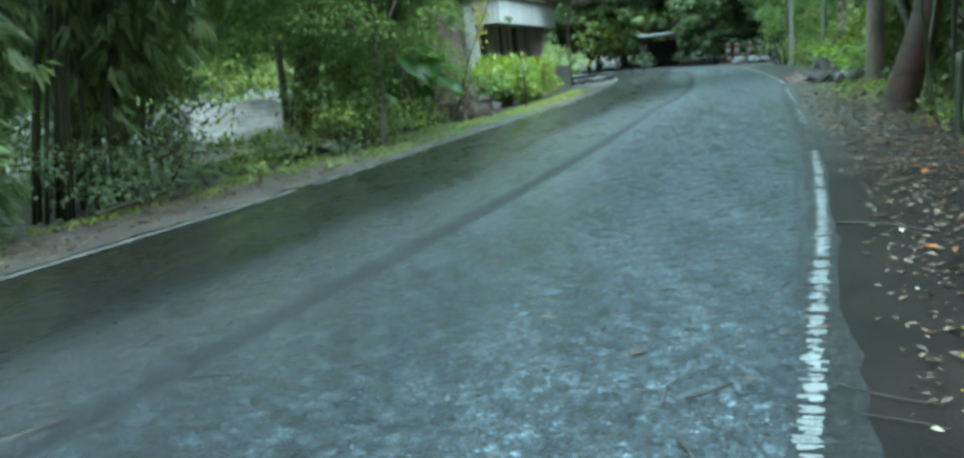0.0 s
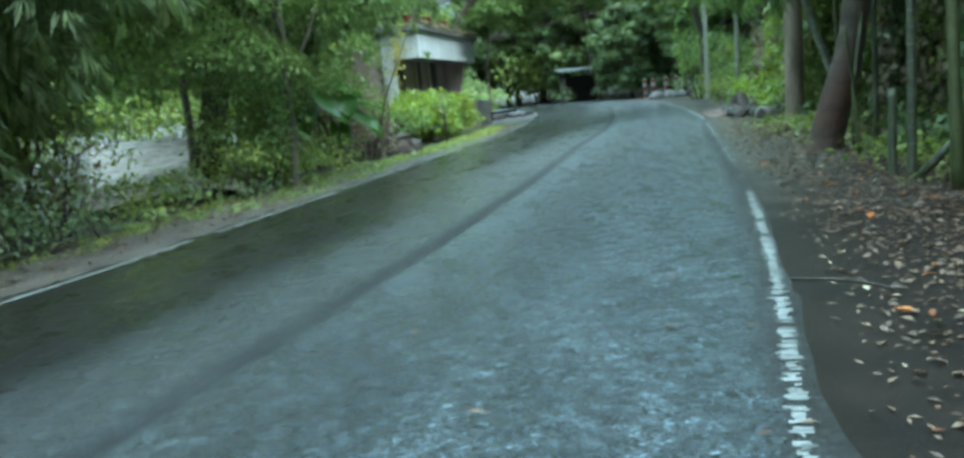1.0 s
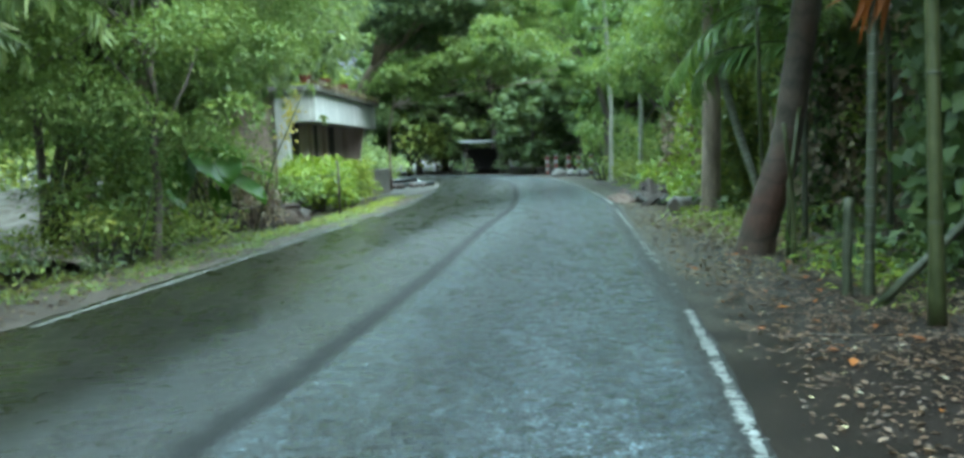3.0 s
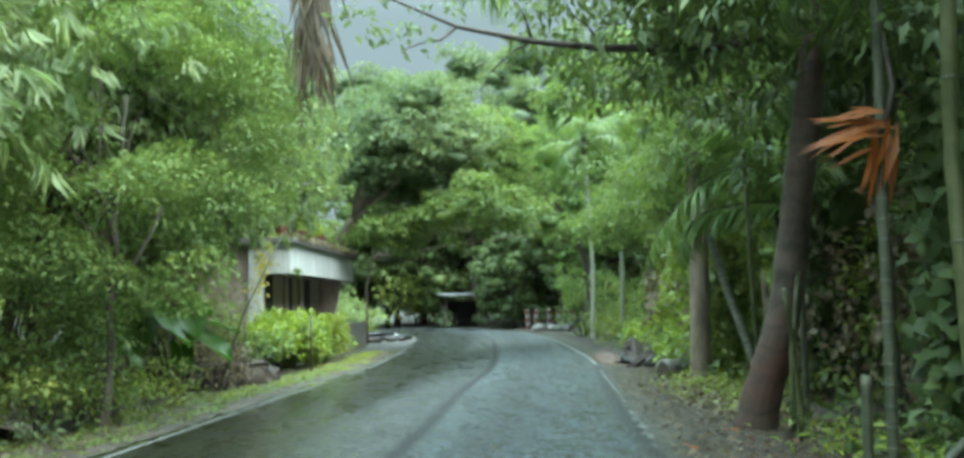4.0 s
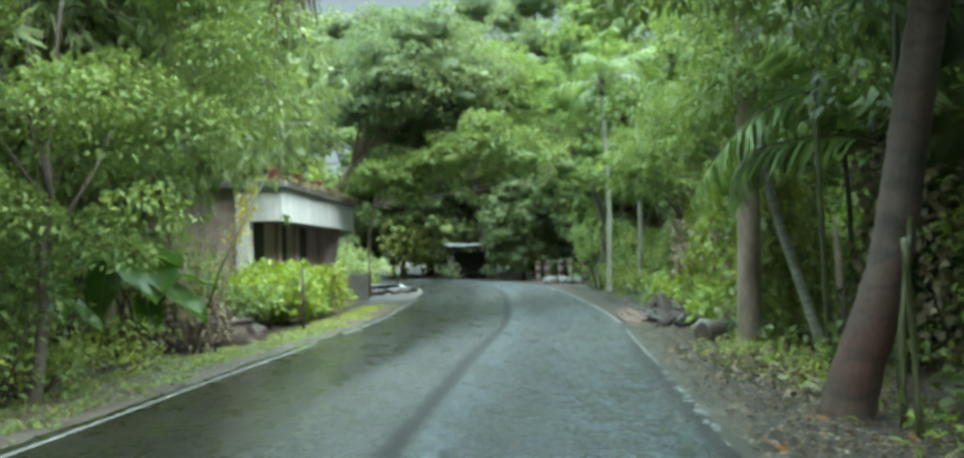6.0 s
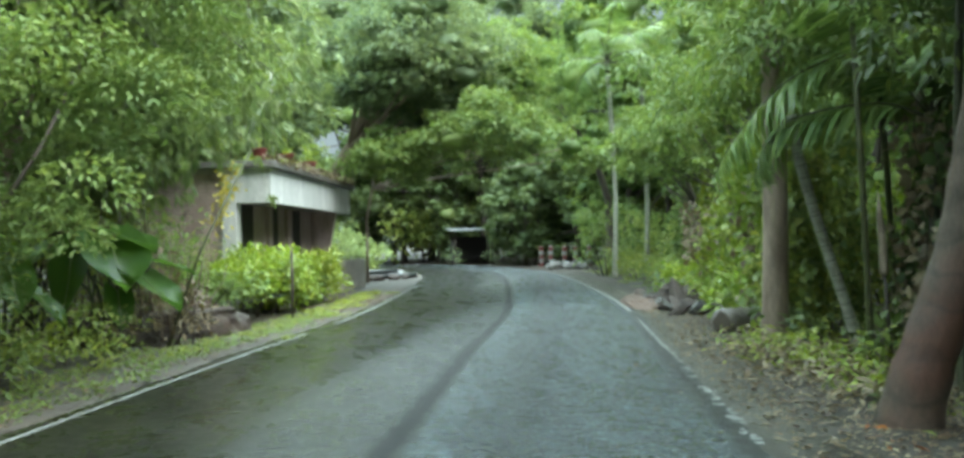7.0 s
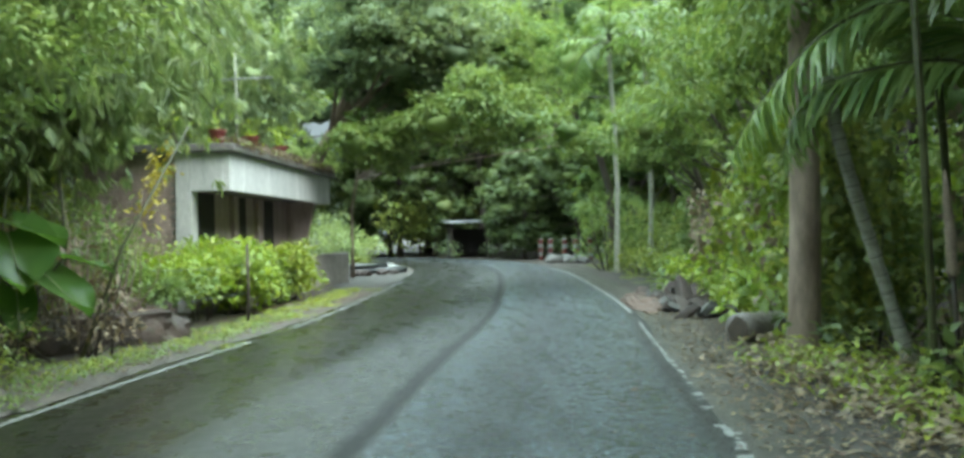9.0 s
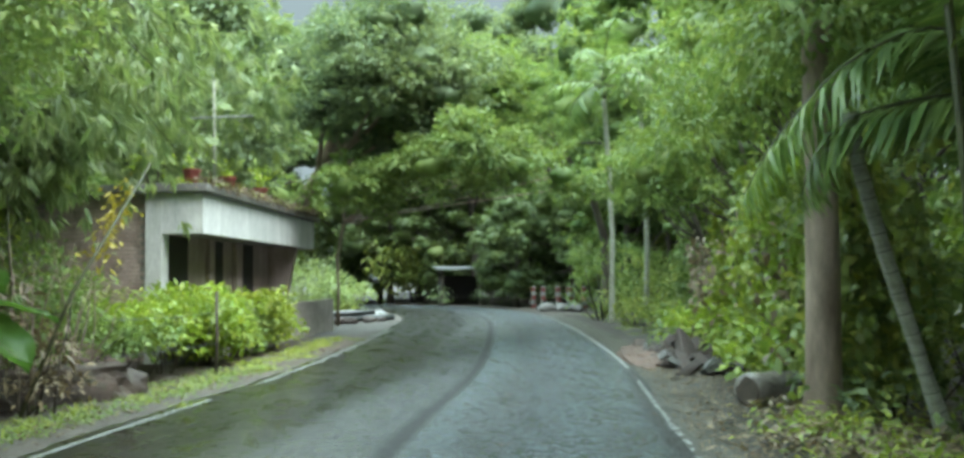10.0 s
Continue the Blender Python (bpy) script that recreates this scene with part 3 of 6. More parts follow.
# ---- the road's plan ----
CENTRE = [(-7.5, -18), (-4.9, -9), (-1.45, 2.5), (0.0, 7.2), (1.5, 12.6), (2.98, 18.4), (4.45, 23.7), (5.6, 28.9), (6.95, 36), (8.05, 43), (8.5, 49.5), (8.0, 56), (5.9, 62), (1.5, 66.5), (-5, 69.5), (-14, 72), (-40, 78)]


def spline(ctrl, step):
    p = np.array(ctrl, float)
    p = np.vstack([2 * p[0] - p[1], p, 2 * p[-1] - p[-2]])
    out = []
    for i in range(1, len(p) - 2):
        k = max(2, int(np.linalg.norm(p[i + 1] - p[i]) / step))
        for t in np.arange(k) / k:
            out.append(0.5 * (2 * p[i] + (p[i + 1] - p[i - 1]) * t + (2 * p[i - 1] - 5 * p[i] + 4 * p[i + 1] - p[i + 2]) * t * t + (3 * p[i] - p[i - 1] - 3 * p[i + 1] + p[i + 2]) * t ** 3))
    return np.array(out)


LINE = spline(CENTRE, 0.4)
_d = np.gradient(LINE, axis=0)
LINE_N = unit(np.stack([_d[:, 1], -_d[:, 0]], 1))  # to the road's right
LINE_S = np.concatenate([[0], np.cumsum(np.linalg.norm(np.diff(LINE, axis=0), axis=1))])
NEAR = int(np.argmax(LINE[:, 1] > 49))


def s_of_y(y):
    return float(np.interp(y, LINE[:NEAR, 1], LINE_S[:NEAR]))



def on_road(s, off):
    """The place at s metres along the road, off metres to the right of its middle."""
    c = np.array([np.interp(s, LINE_S, LINE[:, k]) for k in range(2)])
    n = np.array([np.interp(s, LINE_S, LINE_N[:, k]) for k in range(2)])
    return c + n * off


def beside(y, off):
    """The place level with y on the near stretch, off metres right of the road's middle."""
    return on_road(s_of_y(y), off)


def road_offset(x, y):
    """Signed distance of points from the road's middle (right is plus)."""
    q = np.stack([np.ravel(x), np.ravel(y)], 1)
    near = np.array([np.argmin(((LINE - p) ** 2).sum(1)) for p in q])
    d = q - LINE[near]
    along = unit(np.stack([-LINE_N[near, 1], LINE_N[near, 0]], 1))
    off = (d * LINE_N[near]).sum(1)
    far = np.abs((d * along).sum(1))
    return np.sign(off) * np.hypot(off, np.where(far > 1.0, far, 0))


def ground_z(x, y, off):
    """Low relief: flat by the road, uneven under the trees."""
    x, y = np.ravel(x), np.ravel(y)
    w = np.clip((np.abs(off) - 3.3) / 2.5, 0, 1)
    wave = 0.10 * np.sin(x * 0.7 + 1.3) * np.cos(y * 0.53) + 0.06 * np.sin(x * 1.9 + y * 1.3)
    return -0.045 + w * (0.02 + wave)


# ---- ground, road and verges ----
def build_ground():
    a = np.concatenate([-np.geomspace(400, 32, 10), np.arange(-30, 40, 0.6), np.geomspace(41, 400, 10)])
    b = np.concatenate([-np.geomspace(400, 14, 10), np.arange(-12, 84, 0.6), np.geomspace(86, 700, 12)])
    X, Y = np.meshgrid(a, b)
    off = road_offset(X, Y)
    Z = ground_z(X, Y, off)
    Z = np.where(np.hypot(X, Y - 30).ravel() > 90, -0.05, Z)
    nx, ny = len(a), len(b)
    i = (np.arange(ny - 1)[:, None] * nx + np.arange(nx - 1)[None]).ravel()
    f = np.stack([i, i + 1, i + nx + 1, i + nx], 1)
    ob = new("ground", mesh_from("ground", np.stack([X.ravel(), Y.ravel(), Z], 1), f, M_SOIL, True))
    tagged(ob, "dark wet brown soil under trees and bushes", "ground", kind="structure")


def strip(name, s0, s1, cols, mat, step=0.25, jitter=0.0, seed=1, middle=None):
    """A ribbon along the road; cols: (offset, z) across it. Each vertex knows its distance across."""
    rng = np.random.default_rng(seed)
    s = np.arange(s0, s1, step)
    c = np.stack([np.interp(s, LINE_S, LINE[:, k]) for k in range(2)], 1)
    n = np.stack([np.interp(s, LINE_S, LINE_N[:, k]) for k in range(2)], 1)
    V, A = [], []
    shift = middle(s) if middle else np.zeros(len(s))
    for j, (o, z) in enumerate(cols):
        outer = j in (0, 1, len(cols) - 2, len(cols) - 1) and jitter
        wob = rng.normal(size=len(s)) * jitter + jitter * 1.6 * np.sin(s * 0.9 + j) + jitter * np.sin(s * 2.3) if outer else np.zeros(len(s))
        V.append(np.concatenate([c + n * (o + wob + shift * max(0.0, 1 - abs(o) / 2.7))[:, None], np.full((len(s), 1), z)], 1))
        A.append(np.full(len(s), o))
    V, A = np.stack(V, 1).reshape(-1, 3), np.stack(A, 1).ravel()
    k = len(cols)
    f = [np.stack([i, i + 1, i + k + 1, i + k], 1) for i in (np.arange(len(s) - 1) * k + j for j in range(k - 1))]
    me = mesh_from(name, V, np.concatenate(f), mat, True)
    me.attributes.new("across", "FLOAT", "POINT").data.foreach_set("value", A.astype(np.float32))
    return new(name, me)


def joint_shift(s):
    """The joint between the two lanes lies a little right of the middle."""
    return np.interp(s, [s_of_y(y) for y in (-8, 3, 7, 12, 20, 40)], [0.08, 0.09, 0.15, 0.22, 0.25, 0.26])


build_ground()
S0, S1 = 0.5, LINE_S[-1] - 1
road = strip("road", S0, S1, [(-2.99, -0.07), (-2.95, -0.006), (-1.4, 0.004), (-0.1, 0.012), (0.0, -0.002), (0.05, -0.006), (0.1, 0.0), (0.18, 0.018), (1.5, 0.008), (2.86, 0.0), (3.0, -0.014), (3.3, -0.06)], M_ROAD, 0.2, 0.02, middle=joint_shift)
tagged(road, "wet two-lane asphalt road with a dark joint along its middle", "road", kind="structure")
sh = strip("right_shoulder", S0, s_of_y(46), [(2.80, -0.05), (2.87, 0.001), (3.4, 0.004), (4.2, 0.004), (5.0, 0.004), (5.3, -0.09)], M_SHOULDER, 0.2, 0.012, 2)
tagged(sh, "muddy gravel shoulder strewn with fallen leaves", "road shoulder", kind="structure")
sh = strip("left_verge", S0, s_of_y(47), [(-4.6, -0.09), (-4.2, 0.0), (-3.6, -0.005), (-3.08, -0.006), (-2.98, -0.03)], M_VERGE, 0.2, 0.03, 3)
tagged(sh, "narrow strip of wet earth beside the asphalt", "road verge", kind="structure")


def painted_line(name, stretches, off, width, z, label, seed):
    """Worn road paint: short uneven slabs, some of them missing."""
    rng = np.random.default_rng(seed)
    vs, fs = [], []
    for y0, y1, keep, wear, piece in stretches:
        s, e = s_of_y(y0), s_of_y(y1)
        while s < e:
            d = piece * rng.uniform(0.6, 1.4)
            if rng.random() < keep:
                narrow = rng.uniform(0.62, 1.0) if wear > 0.006 else 1.0
                w0, w1 = -width / 2 * narrow + rng.normal(0, wear), width / 2 * narrow + rng.normal(0, wear)
                g = rng.uniform(0, 0.35) * piece * (wear > 0.004)
                k = len(vs)
                for ss, oo in ((s + g, w0), (s + g + rng.normal(0, wear * 0.5), w1), (s + d, w1 + rng.normal(0, wear * 0.6)), (s + d, w0 + rng.normal(0, wear * 0.6))):
                    p = on_road(ss, float(np.interp(ss, off[0], off[1])) + oo)
                    vs.append((p[0], p[1], z))
                fs.append((k, k + 1, k + 2, k + 3))
            s += d
    ob = new(name, mesh_from(name, vs, np.array(fs), M_PAINT))
    tagged(ob, label, "road marking", kind="structure")


RIGHT_EDGE = [s_of_y(y) for y in (2.5, 4, 6, 10, 14, 18, 20, 22.5, 27, 40)], [2.69, 2.73, 2.77, 2.83, 2.84, 2.87, 2.83, 2.77, 2.775, 2.74]
LEFT_EDGE = [s_of_y(y) for y in (6, 8.4, 15, 21, 24, 36)], [-2.80, -2.76, -2.76, -2.70, -2.74, -2.82]
painted_line("edge_line_right", [(-6, 10.1, 0.84, 0.011, 0.026), (10.1, 13, 0.12, 0.03, 0.06), (13, 15.5, 0.55, 0.02, 0.07), (15.5, 17.5, 0.45, 0.02, 0.07), (17.5, 22.6, 0.9, 0.012, 0.12), (24.3, 46, 0.98, 0.004, 0.4)], RIGHT_EDGE, 0.076, 0.005, "broken and worn white edge line on asphalt", 4)
painted_line("edge_line_left", [(-6, 20.6, 0.995, 0.003, 0.4), (22.3, 36.2, 0.995, 0.003, 0.4)], LEFT_EDGE, 0.072, 0.006, "thin white edge line on wet asphalt", 5)

# pale clearing beyond the bamboo
bm = bmesh.new()
bmesh.ops.create_grid(bm, x_segments=24, y_segments=24, size=1, matrix=Matrix.Translation((-5.75, 20.3, 0.1)) @ Matrix.Rotation(0.35, 4, "Z") @ Matrix.Diagonal((1.2, 6.4, 1, 1)))
for v in bm.verts:
    v.co.z += 0.07 * math.sin(v.co.x * 1.1) + 0.06 * math.cos(v.co.y * 0.8) + 0.10 * max(0, v.co.y - 18) + 0.14 * noise.noise(v.co * 1.4)
bank = part("sandy_clearing", bm, M_SAND)
tagged(bank, "pale sandy clearing behind the bamboo", "ground", kind="structure")

# ---- the house ----
HU = unit(np.array([2.0, 9.0]))  # along its road front
HN = np.array([HU[1], -HU[0]])  # towards the road
HOUSE = (0.2, 27.3)


def h_at(u, w, z=0.0):
    """u along the front from the near corner, w out towards the road."""
    p = np.array(HOUSE) + HU * u + HN * w
    return (p[0], p[1], z)


H_TURN = math.atan2(HU[1], HU[0])


def h_box(u0, u1, w0, w1, z0, z1, bevel=0.012):
    c = h_at((u0 + u1) / 2, (w0 + w1) / 2, (z0 + z1) / 2)
    return box((u1 - u0, w1 - w0, z1 - z0), c, bevel, H_TURN)


house = thing("house", (0, 0, 0), "single-storey plaster and brick house with a deep white canopy", "house")
part("canopy_front", h_box(-0.3, 8.5, -0.14, 0, 2.42, 3.20), M_PLASTER, house, "weathered white plaster fascia")
part("canopy_end", h_box(-0.3, -0.16, -0.79, -0.142, 2.42, 3.20), M_PLASTER, house)
part("canopy_end", h_box(8.36, 8.5, -1.3, -0.142, 2.42, 3.20), M_PLASTER, house)
part("roof", h_box(-0.45, 8.7, -5.6, 0.14, 3.204, 3.36, 0.03), M_CONCRETE, house, "dark stained concrete roof slab")
part("soffit", h_box(-0.155, 8.35, -0.95, -0.142, 2.46, 2.54), M_CONCRETE, house)
part("pillar", h_box(-0.3, 0.05, -1.12, -0.795, -0.05, 3.20), M_PLASTER, house, "whitewashed corner pillar")
part("wall", h_box(0.055, 7.6, -1.15, -0.97, -0.05, 3.20), M_PANEL, house, "brown unplastered front wall")
part("wall", h_box(7.42, 7.6, -5.2, -1.155, -0.05, 3.20), M_MORTAR, house)
GABLE = part("wall", h_box(-0.16, 0.02, -5.2, -1.125, -0.05, 3.20), M_MORTAR, house, "red brick gable wall")
part("wall", h_box(0.03, 7.41, -5.2, -5.02, -0.05, 3.20), M_MORTAR, house)
# Thin dark slabs on the wall stand in for the shade in doorways.
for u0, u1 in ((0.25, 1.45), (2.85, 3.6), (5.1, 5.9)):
    part("doorway_shade", h_box(u0, u1, -1.0, -0.955, 0.0, 2.44, 0.006), M_DARK, house, "near-black slab for the shade inside an open doorway")
for u0 in (2.5, 4.3):
    part("pilaster", h_box(u0, u0 + 0.3, -0.968, -0.86, -0.05, 2.455), M_PANEL, house)
fin = bmesh.new()
quad = [h_at(7.3, -0.965, -0.05), h_at(7.3, -0.7, -0.05), h_at(7.3, -0.2, 2.455), h_at(7.3, -0.965, 2.455)]
fv = [fin.verts.new(q) for q in quad]
ff = fin.faces.new(fv)
ext = bmesh.ops.extrude_face_region(fin, geom=[ff])
bmesh.ops.translate(fin, verts=[e for e in ext["geom"] if isinstance(e, bmesh.types.BMVert)], vec=(HU[0] * 0.2, HU[1] * 0.2, 0))
bmesh.ops.recalc_face_normals(fin, faces=fin.faces[:])
part("buttress", fin, M_PANEL, house, "tapering brown end wall")
part("porch_wall", h_box(0.3, 11.2, -0.22, -0.02, -0.05, 0.95, 0.02), M_MORTAR, house, "low stained plaster wall")
part("porch_floor", h_box(-0.2, 8.4, -0.965, -0.225, -0.05, 0.25), M_CONCRETE, house)

# ---- prototypes of far trees ----
def far_tree(seed, height, spread, base, mat, label, clumps, per, leaf, size, place, trunk=0.28, lean=(0, 0)):
    return broad_tree("tree", place, height, spread, base, trunk, mat, M_TWIG, np.random.default_rng(seed), label, clumps, per, leaf, lean, size, 9, core=0.6)


T_DEEP = far_tree(11, 21.5, 6.8, 3.6, L_DEEP, "tall dense dark green broadleaf tree", 90, 80, (0.35, 0.175), (0.13, 0.3), (3.5, 82, -0.05))
T_BROAD = far_tree(12, 15, 5.2, 1.8, L_BROAD, "tall green broadleaf tree by the bend", 88, 112, (0.31, 0.145), (0.13, 0.28), (19, 68, -0.05))
T_LIGHT = far_tree(13, 11.8, 3.3, 6.8, L_LIGHT, "light green spreading tree by the bend", 42, 230, (0.26, 0.125), (0.2, 0.38), (11.9, 68.5, -0.05))
T_LOW = far_tree(16, 9.5, 4.0, 1.0, L_SHADED, "dark leafy tree under the tall ones", 64, 115, (0.3, 0.13), (0.15, 0.29), (6.0, 73, -0.05), 0.2)
T_SLIM = far_tree(14, 12, 3.2, 1.0, L_BROAD, "slender green tree in the roadside thicket", 76, 170, (0.25, 0.11), (0.14, 0.28), (16.5, 50, -0.05))
T_PALE = far_tree(15, 11, 3.4, 0.8, L_LIGHT, "light green tree in the roadside thicket", 76, 180, (0.22, 0.095), (0.14, 0.28), (14.2, 30, -0.05), 0.16)


def again(ob, x, y, turn=0, size=1.0, tall=1.0):
    return copy_thing(ob, pose(x, y, -0.05, 0, 0, turn) @ Matrix.Diagonal((size, size, size * tall, 1)))


for x, y, a, s in ((-6, 84, 40, 1.05), (12, 92, 100, 1.02), (22, 84, 160, 1.2), (20, 108, 50, 1.42), (9.5, 80, 250, 0.97)):
    again(T_DEEP, x, y, a, s)
for x, y, a, s in ((21, 46, 10, 1.0), (19.8, 56, 240, 1.15), (-3, 68, 120, 1.2), (19, 33, 300, 0.95), (-5, 56, 75, 1.0), (18, 22, 130, 0.95)):
    again(T_BROAD, x, y, a, s)
for x, y, a, s in ((17.6, 66, 70, 0.88), (6.6, 71.5, 150, 0.82)):
    again(T_LIGHT, x, y, a, s)
for x, y, a, s in ((18.2, 49, 50, 1.0), (18.5, 38, 10, 1.05), (12.6, 20, 300, 0.8), (11.2, 16.6, 200, 0.8)):
    again(T_SLIM, x, y, a, s)
for x, y, a, s in ((16.2, 36.5, 40, 1.0), (13.4, 24.5, 140, 0.8), (17.2, 47, 230, 0.9), (19, 42, 90, 1.1)):
    again(T_PALE, x, y, a, s)
# Dark copies behind the near thicket; the last, out of view, shades it.
for x, y, a in ((10.9, 13.5, 80), (10.2, 9.0, 190), (9.2, 4.2, 250)):
    again(T_LOW, x, y, a, 0.95, 1.3)
# The last three stand out of view, added to shade and enclose the road.
for x, y, a, s in ((13.0, 59.5, 110, 0.62), (15.5, 57.0, 20, 0.7), (14.5, 62.5, 40, 0.78), (8.8, 69.5, 250, 0.86), (11.5, 72, 190, 0.95), (20.5, 63, 200, 1.0), (22, 54, 330, 0.9), (-4.2, 47.0, 170, 1.15), (9.6, -0.6, 60, 1.2), (-11, -4, 140, 1.3), (-16, 11, 10, 1.3)):
    again(T_LOW, x, y, a, s)

# ---- trees on the left bank ----
rng = np.random.default_rng(21)
broad_tree("tree", (-1.9, 15.6, -0.03), 6.6, 2.5, 1.5, 0.07, L_MID, M_SLIMBARK, rng, "slim roadside tree with small leaves over the verge", 150, 1150, (0.088, 0.038), (0.2, 0.9), (0.13, 0.25), 10)
broad_tree("tree", (-4.6, 19.5, -0.05), 9.0, 3.6, 1.5, 0.1, L_MID, M_SLIMBARK, rng, "leafy light green tree behind the verge", 150, 310, (0.18, 0.085), (0.2, 0), (0.13, 0.26), 12)
broad_tree("tree", (-5.9, 26.5, -0.05), 9.5, 4.2, 1.8, 0.2, L_BROAD, M_GREYBARK, rng, "tall green tree beside the house", 150, 320, (0.22, 0.1), (1.2, 0.5), (0.13, 0.25), 12)
broad_tree("tree", (-4.2, 40, -0.05), 12.4, 4.6, 2.5, 0.22, L_DEEP, M_GREYBARK, rng, "tall dark tree behind the house", 120, 190, (0.3, 0.14), (2.0, 0), (0.14, 0.26), 10)
broad_tree("tree", (-6.2, 15.0, -0.05), 9.0, 3.4, 1.6, 0.13, L_BROAD, M_GREYBARK, rng, "roadside tree with a dense green crown", 130, 420, (0.17, 0.08), (0.0, 0), (0.14, 0.26), 12)


def bamboo(place, culms, height, spread, rng, label, lean=(0, 0), leaves=9000, low=0.12, leaf=(0.27, 0.042)):
    """A clump of arching culms with drooping sprays of narrow leaves."""
    clump = thing("bamboo_clump", place, label, "bamboo")
    vs = []
    for i in range(culms):
        a = rng.uniform(0, 2 * math.pi)
        r0 = 0.45 * rng.random() ** 0.5
        out = spread * rng.uniform(0.35, 1.0)
        h = height * rng.uniform(0.75, 1.05)
        p = []
        for t in np.linspace(0, 1, 12):
            p.append((r0 * math.cos(a) + (math.cos(a) * out + lean[0]) * t ** 2.1, r0 * math.sin(a) + (math.sin(a) * out + lean[1]) * t ** 2.1, h * (t - 0.28 * t ** 3.2) / 0.72 * 0.9))
        p = np.array(p)
        part("culm", tube("culm", p, np.linspace(0.036, 0.006, 12), M_CULM, 7), M_CULM, clump)
        k = leaves // culms // 9
        t = low + (1 - low) * rng.random(k)
        node = np.stack([np.interp(t, np.linspace(0, 1, 12), p[:, c]) for c in range(3)], 1)
        twig = rng.normal(size=(k, 3)) * 0.38 * (0.5 + t[:, None]) + [0, 0, -0.12]
        node = node + twig
        hang = unit(twig + rng.normal(size=(k, 3)) * 0.25) * 0.8 + [0, 0, -0.85]
        cross = unit(np.cross(hang, rng.normal(size=(k, 3))))
        for j in range(9):
            q = (j - 4) / 4
            at = node + cross * 0.035 * q + rng.normal(size=(k, 3)) * 0.02
            d = hang + cross * (0.75 * q) + rng.normal(size=(k, 3)) * 0.14
            ln = leaf[0] * rng.uniform(0.7, 1.2, k) * (1.1 - 0.35 * abs(q))
            vs.append(slim_leaf_arrays(at, d, np.cross(cross, hang) + rng.normal(size=(k, 3)) * 0.25, ln, leaf[1] * ln / leaf[0], 0.3))
    v, f = joined(vs)
    part("leaves", mesh_from("leaves", v, f, L_BAMBOO), L_BAMBOO, clump)
    return clump


rng = np.random.default_rng(31)
bamboo((-5.0, 7.6, -0.05), 16, 6.0, 2.4, rng, "dense bamboo clump drooping over the road verge", (0.9, 0.2), 36000, 0.10)
bamboo((-4.7, 10.9, -0.05), 12, 5.6, 2.2, rng, "bamboo clump with drooping leaf sprays", (0.8, 0.3), 19000, 0.32, (0.28, 0.046))
bamboo((-5.4, 12.9, -0.05), 10, 5.6, 1.7, rng, "bamboo clump leaning over the verge", (2.4, 0.3), 16000, 0.25)
bamboo((-6.3, 4.2, -0.05), 10, 6.0, 2.4, rng, "bamboo clump in deep shade", (0.6, 0.0), 18000)
bamboo((-4.9, 23.6, -0.05), 11, 7.6, 3.4, rng, "tall bamboo arching towards the road and house", (2.0, 0.8), 24000, 0.38, (0.3, 0.052))
bamboo((-3.5, 21.6, -0.05), 9, 5.2, 1.5, rng, "bamboo spray hanging before the house gable", (1.7, 0.9), 15000, 0.55, (0.26, 0.048))
bamboo((-5.2, 33.5, -0.05), 10, 8.0, 4.0, rng, "tall bamboo arching over the house roof", (3.0, -1.5), 18000, 0.4, (0.34, 0.055))

def arching_bamboo(place, culms, tips, crest, rng, label, twigs=34, leaf=(0.27, 0.046), start=0.55):
    """Culms that rise, arch over and end in hanging sprays; tips: low and high corner of where they end."""
    clump = thing("bamboo_clump", place, label, "bamboo")
    vs = []
    for i in range(culms):
        tip = rng.uniform(*np.array(tips, float))
        mid = np.array([tip[0] * 0.5, tip[1] * 0.5, rng.uniform(*crest)])
        run = np.array([(1 - s) ** 2 * np.array([0.2 * math.sin(i), 0.2 * math.cos(i), 0]) + 2 * s * (1 - s) * mid * [0.7, 0.7, 1.5] + s * s * tip for s in np.linspace(0, 1, 14)])
        part("culm", tube("culm", run, np.linspace(0.03, 0.005, 14), M_CULM, 6), M_CULM, clump)
        for s in rng.uniform(start, 1.0, twigs):
            c = np.array([np.interp(s, np.linspace(0, 1, 14), run[:, k]) for k in range(3)])
            k = 9
            twig = rng.normal(size=3) * 0.22
            fan = unit(rng.normal(size=3) * [1, 1, 0.3])
            at = c + twig + rng.normal(size=(k, 3)) * 0.03
            d = twig * 1.2 + np.linspace(-0.8, 0.8, k)[:, None] * fan + [0, 0, -0.7] + rng.normal(size=(k, 3)) * 0.15
            vs.append(slim_leaf_arrays(at, d, rng.normal(size=(k, 3)) * 0.3 + [0, -0.7, 0.5], leaf[0] * rng.uniform(0.7, 1.2, k), np.full(k, leaf[1]), 0.3))
    v, f = joined(vs)
    part("leaves", mesh_from("leaves", v, f, L_BAMBOO), L_BAMBOO, clump)
    return clump


rng = np.random.default_rng(35)
arching_bamboo((-4.2, 24.2, -0.05), 16, ((1.0, -2.2, 2.3), (3.1, -0.6, 3.0)), (4.2, 5.2), rng, "bamboo culms drooping over the house gable")
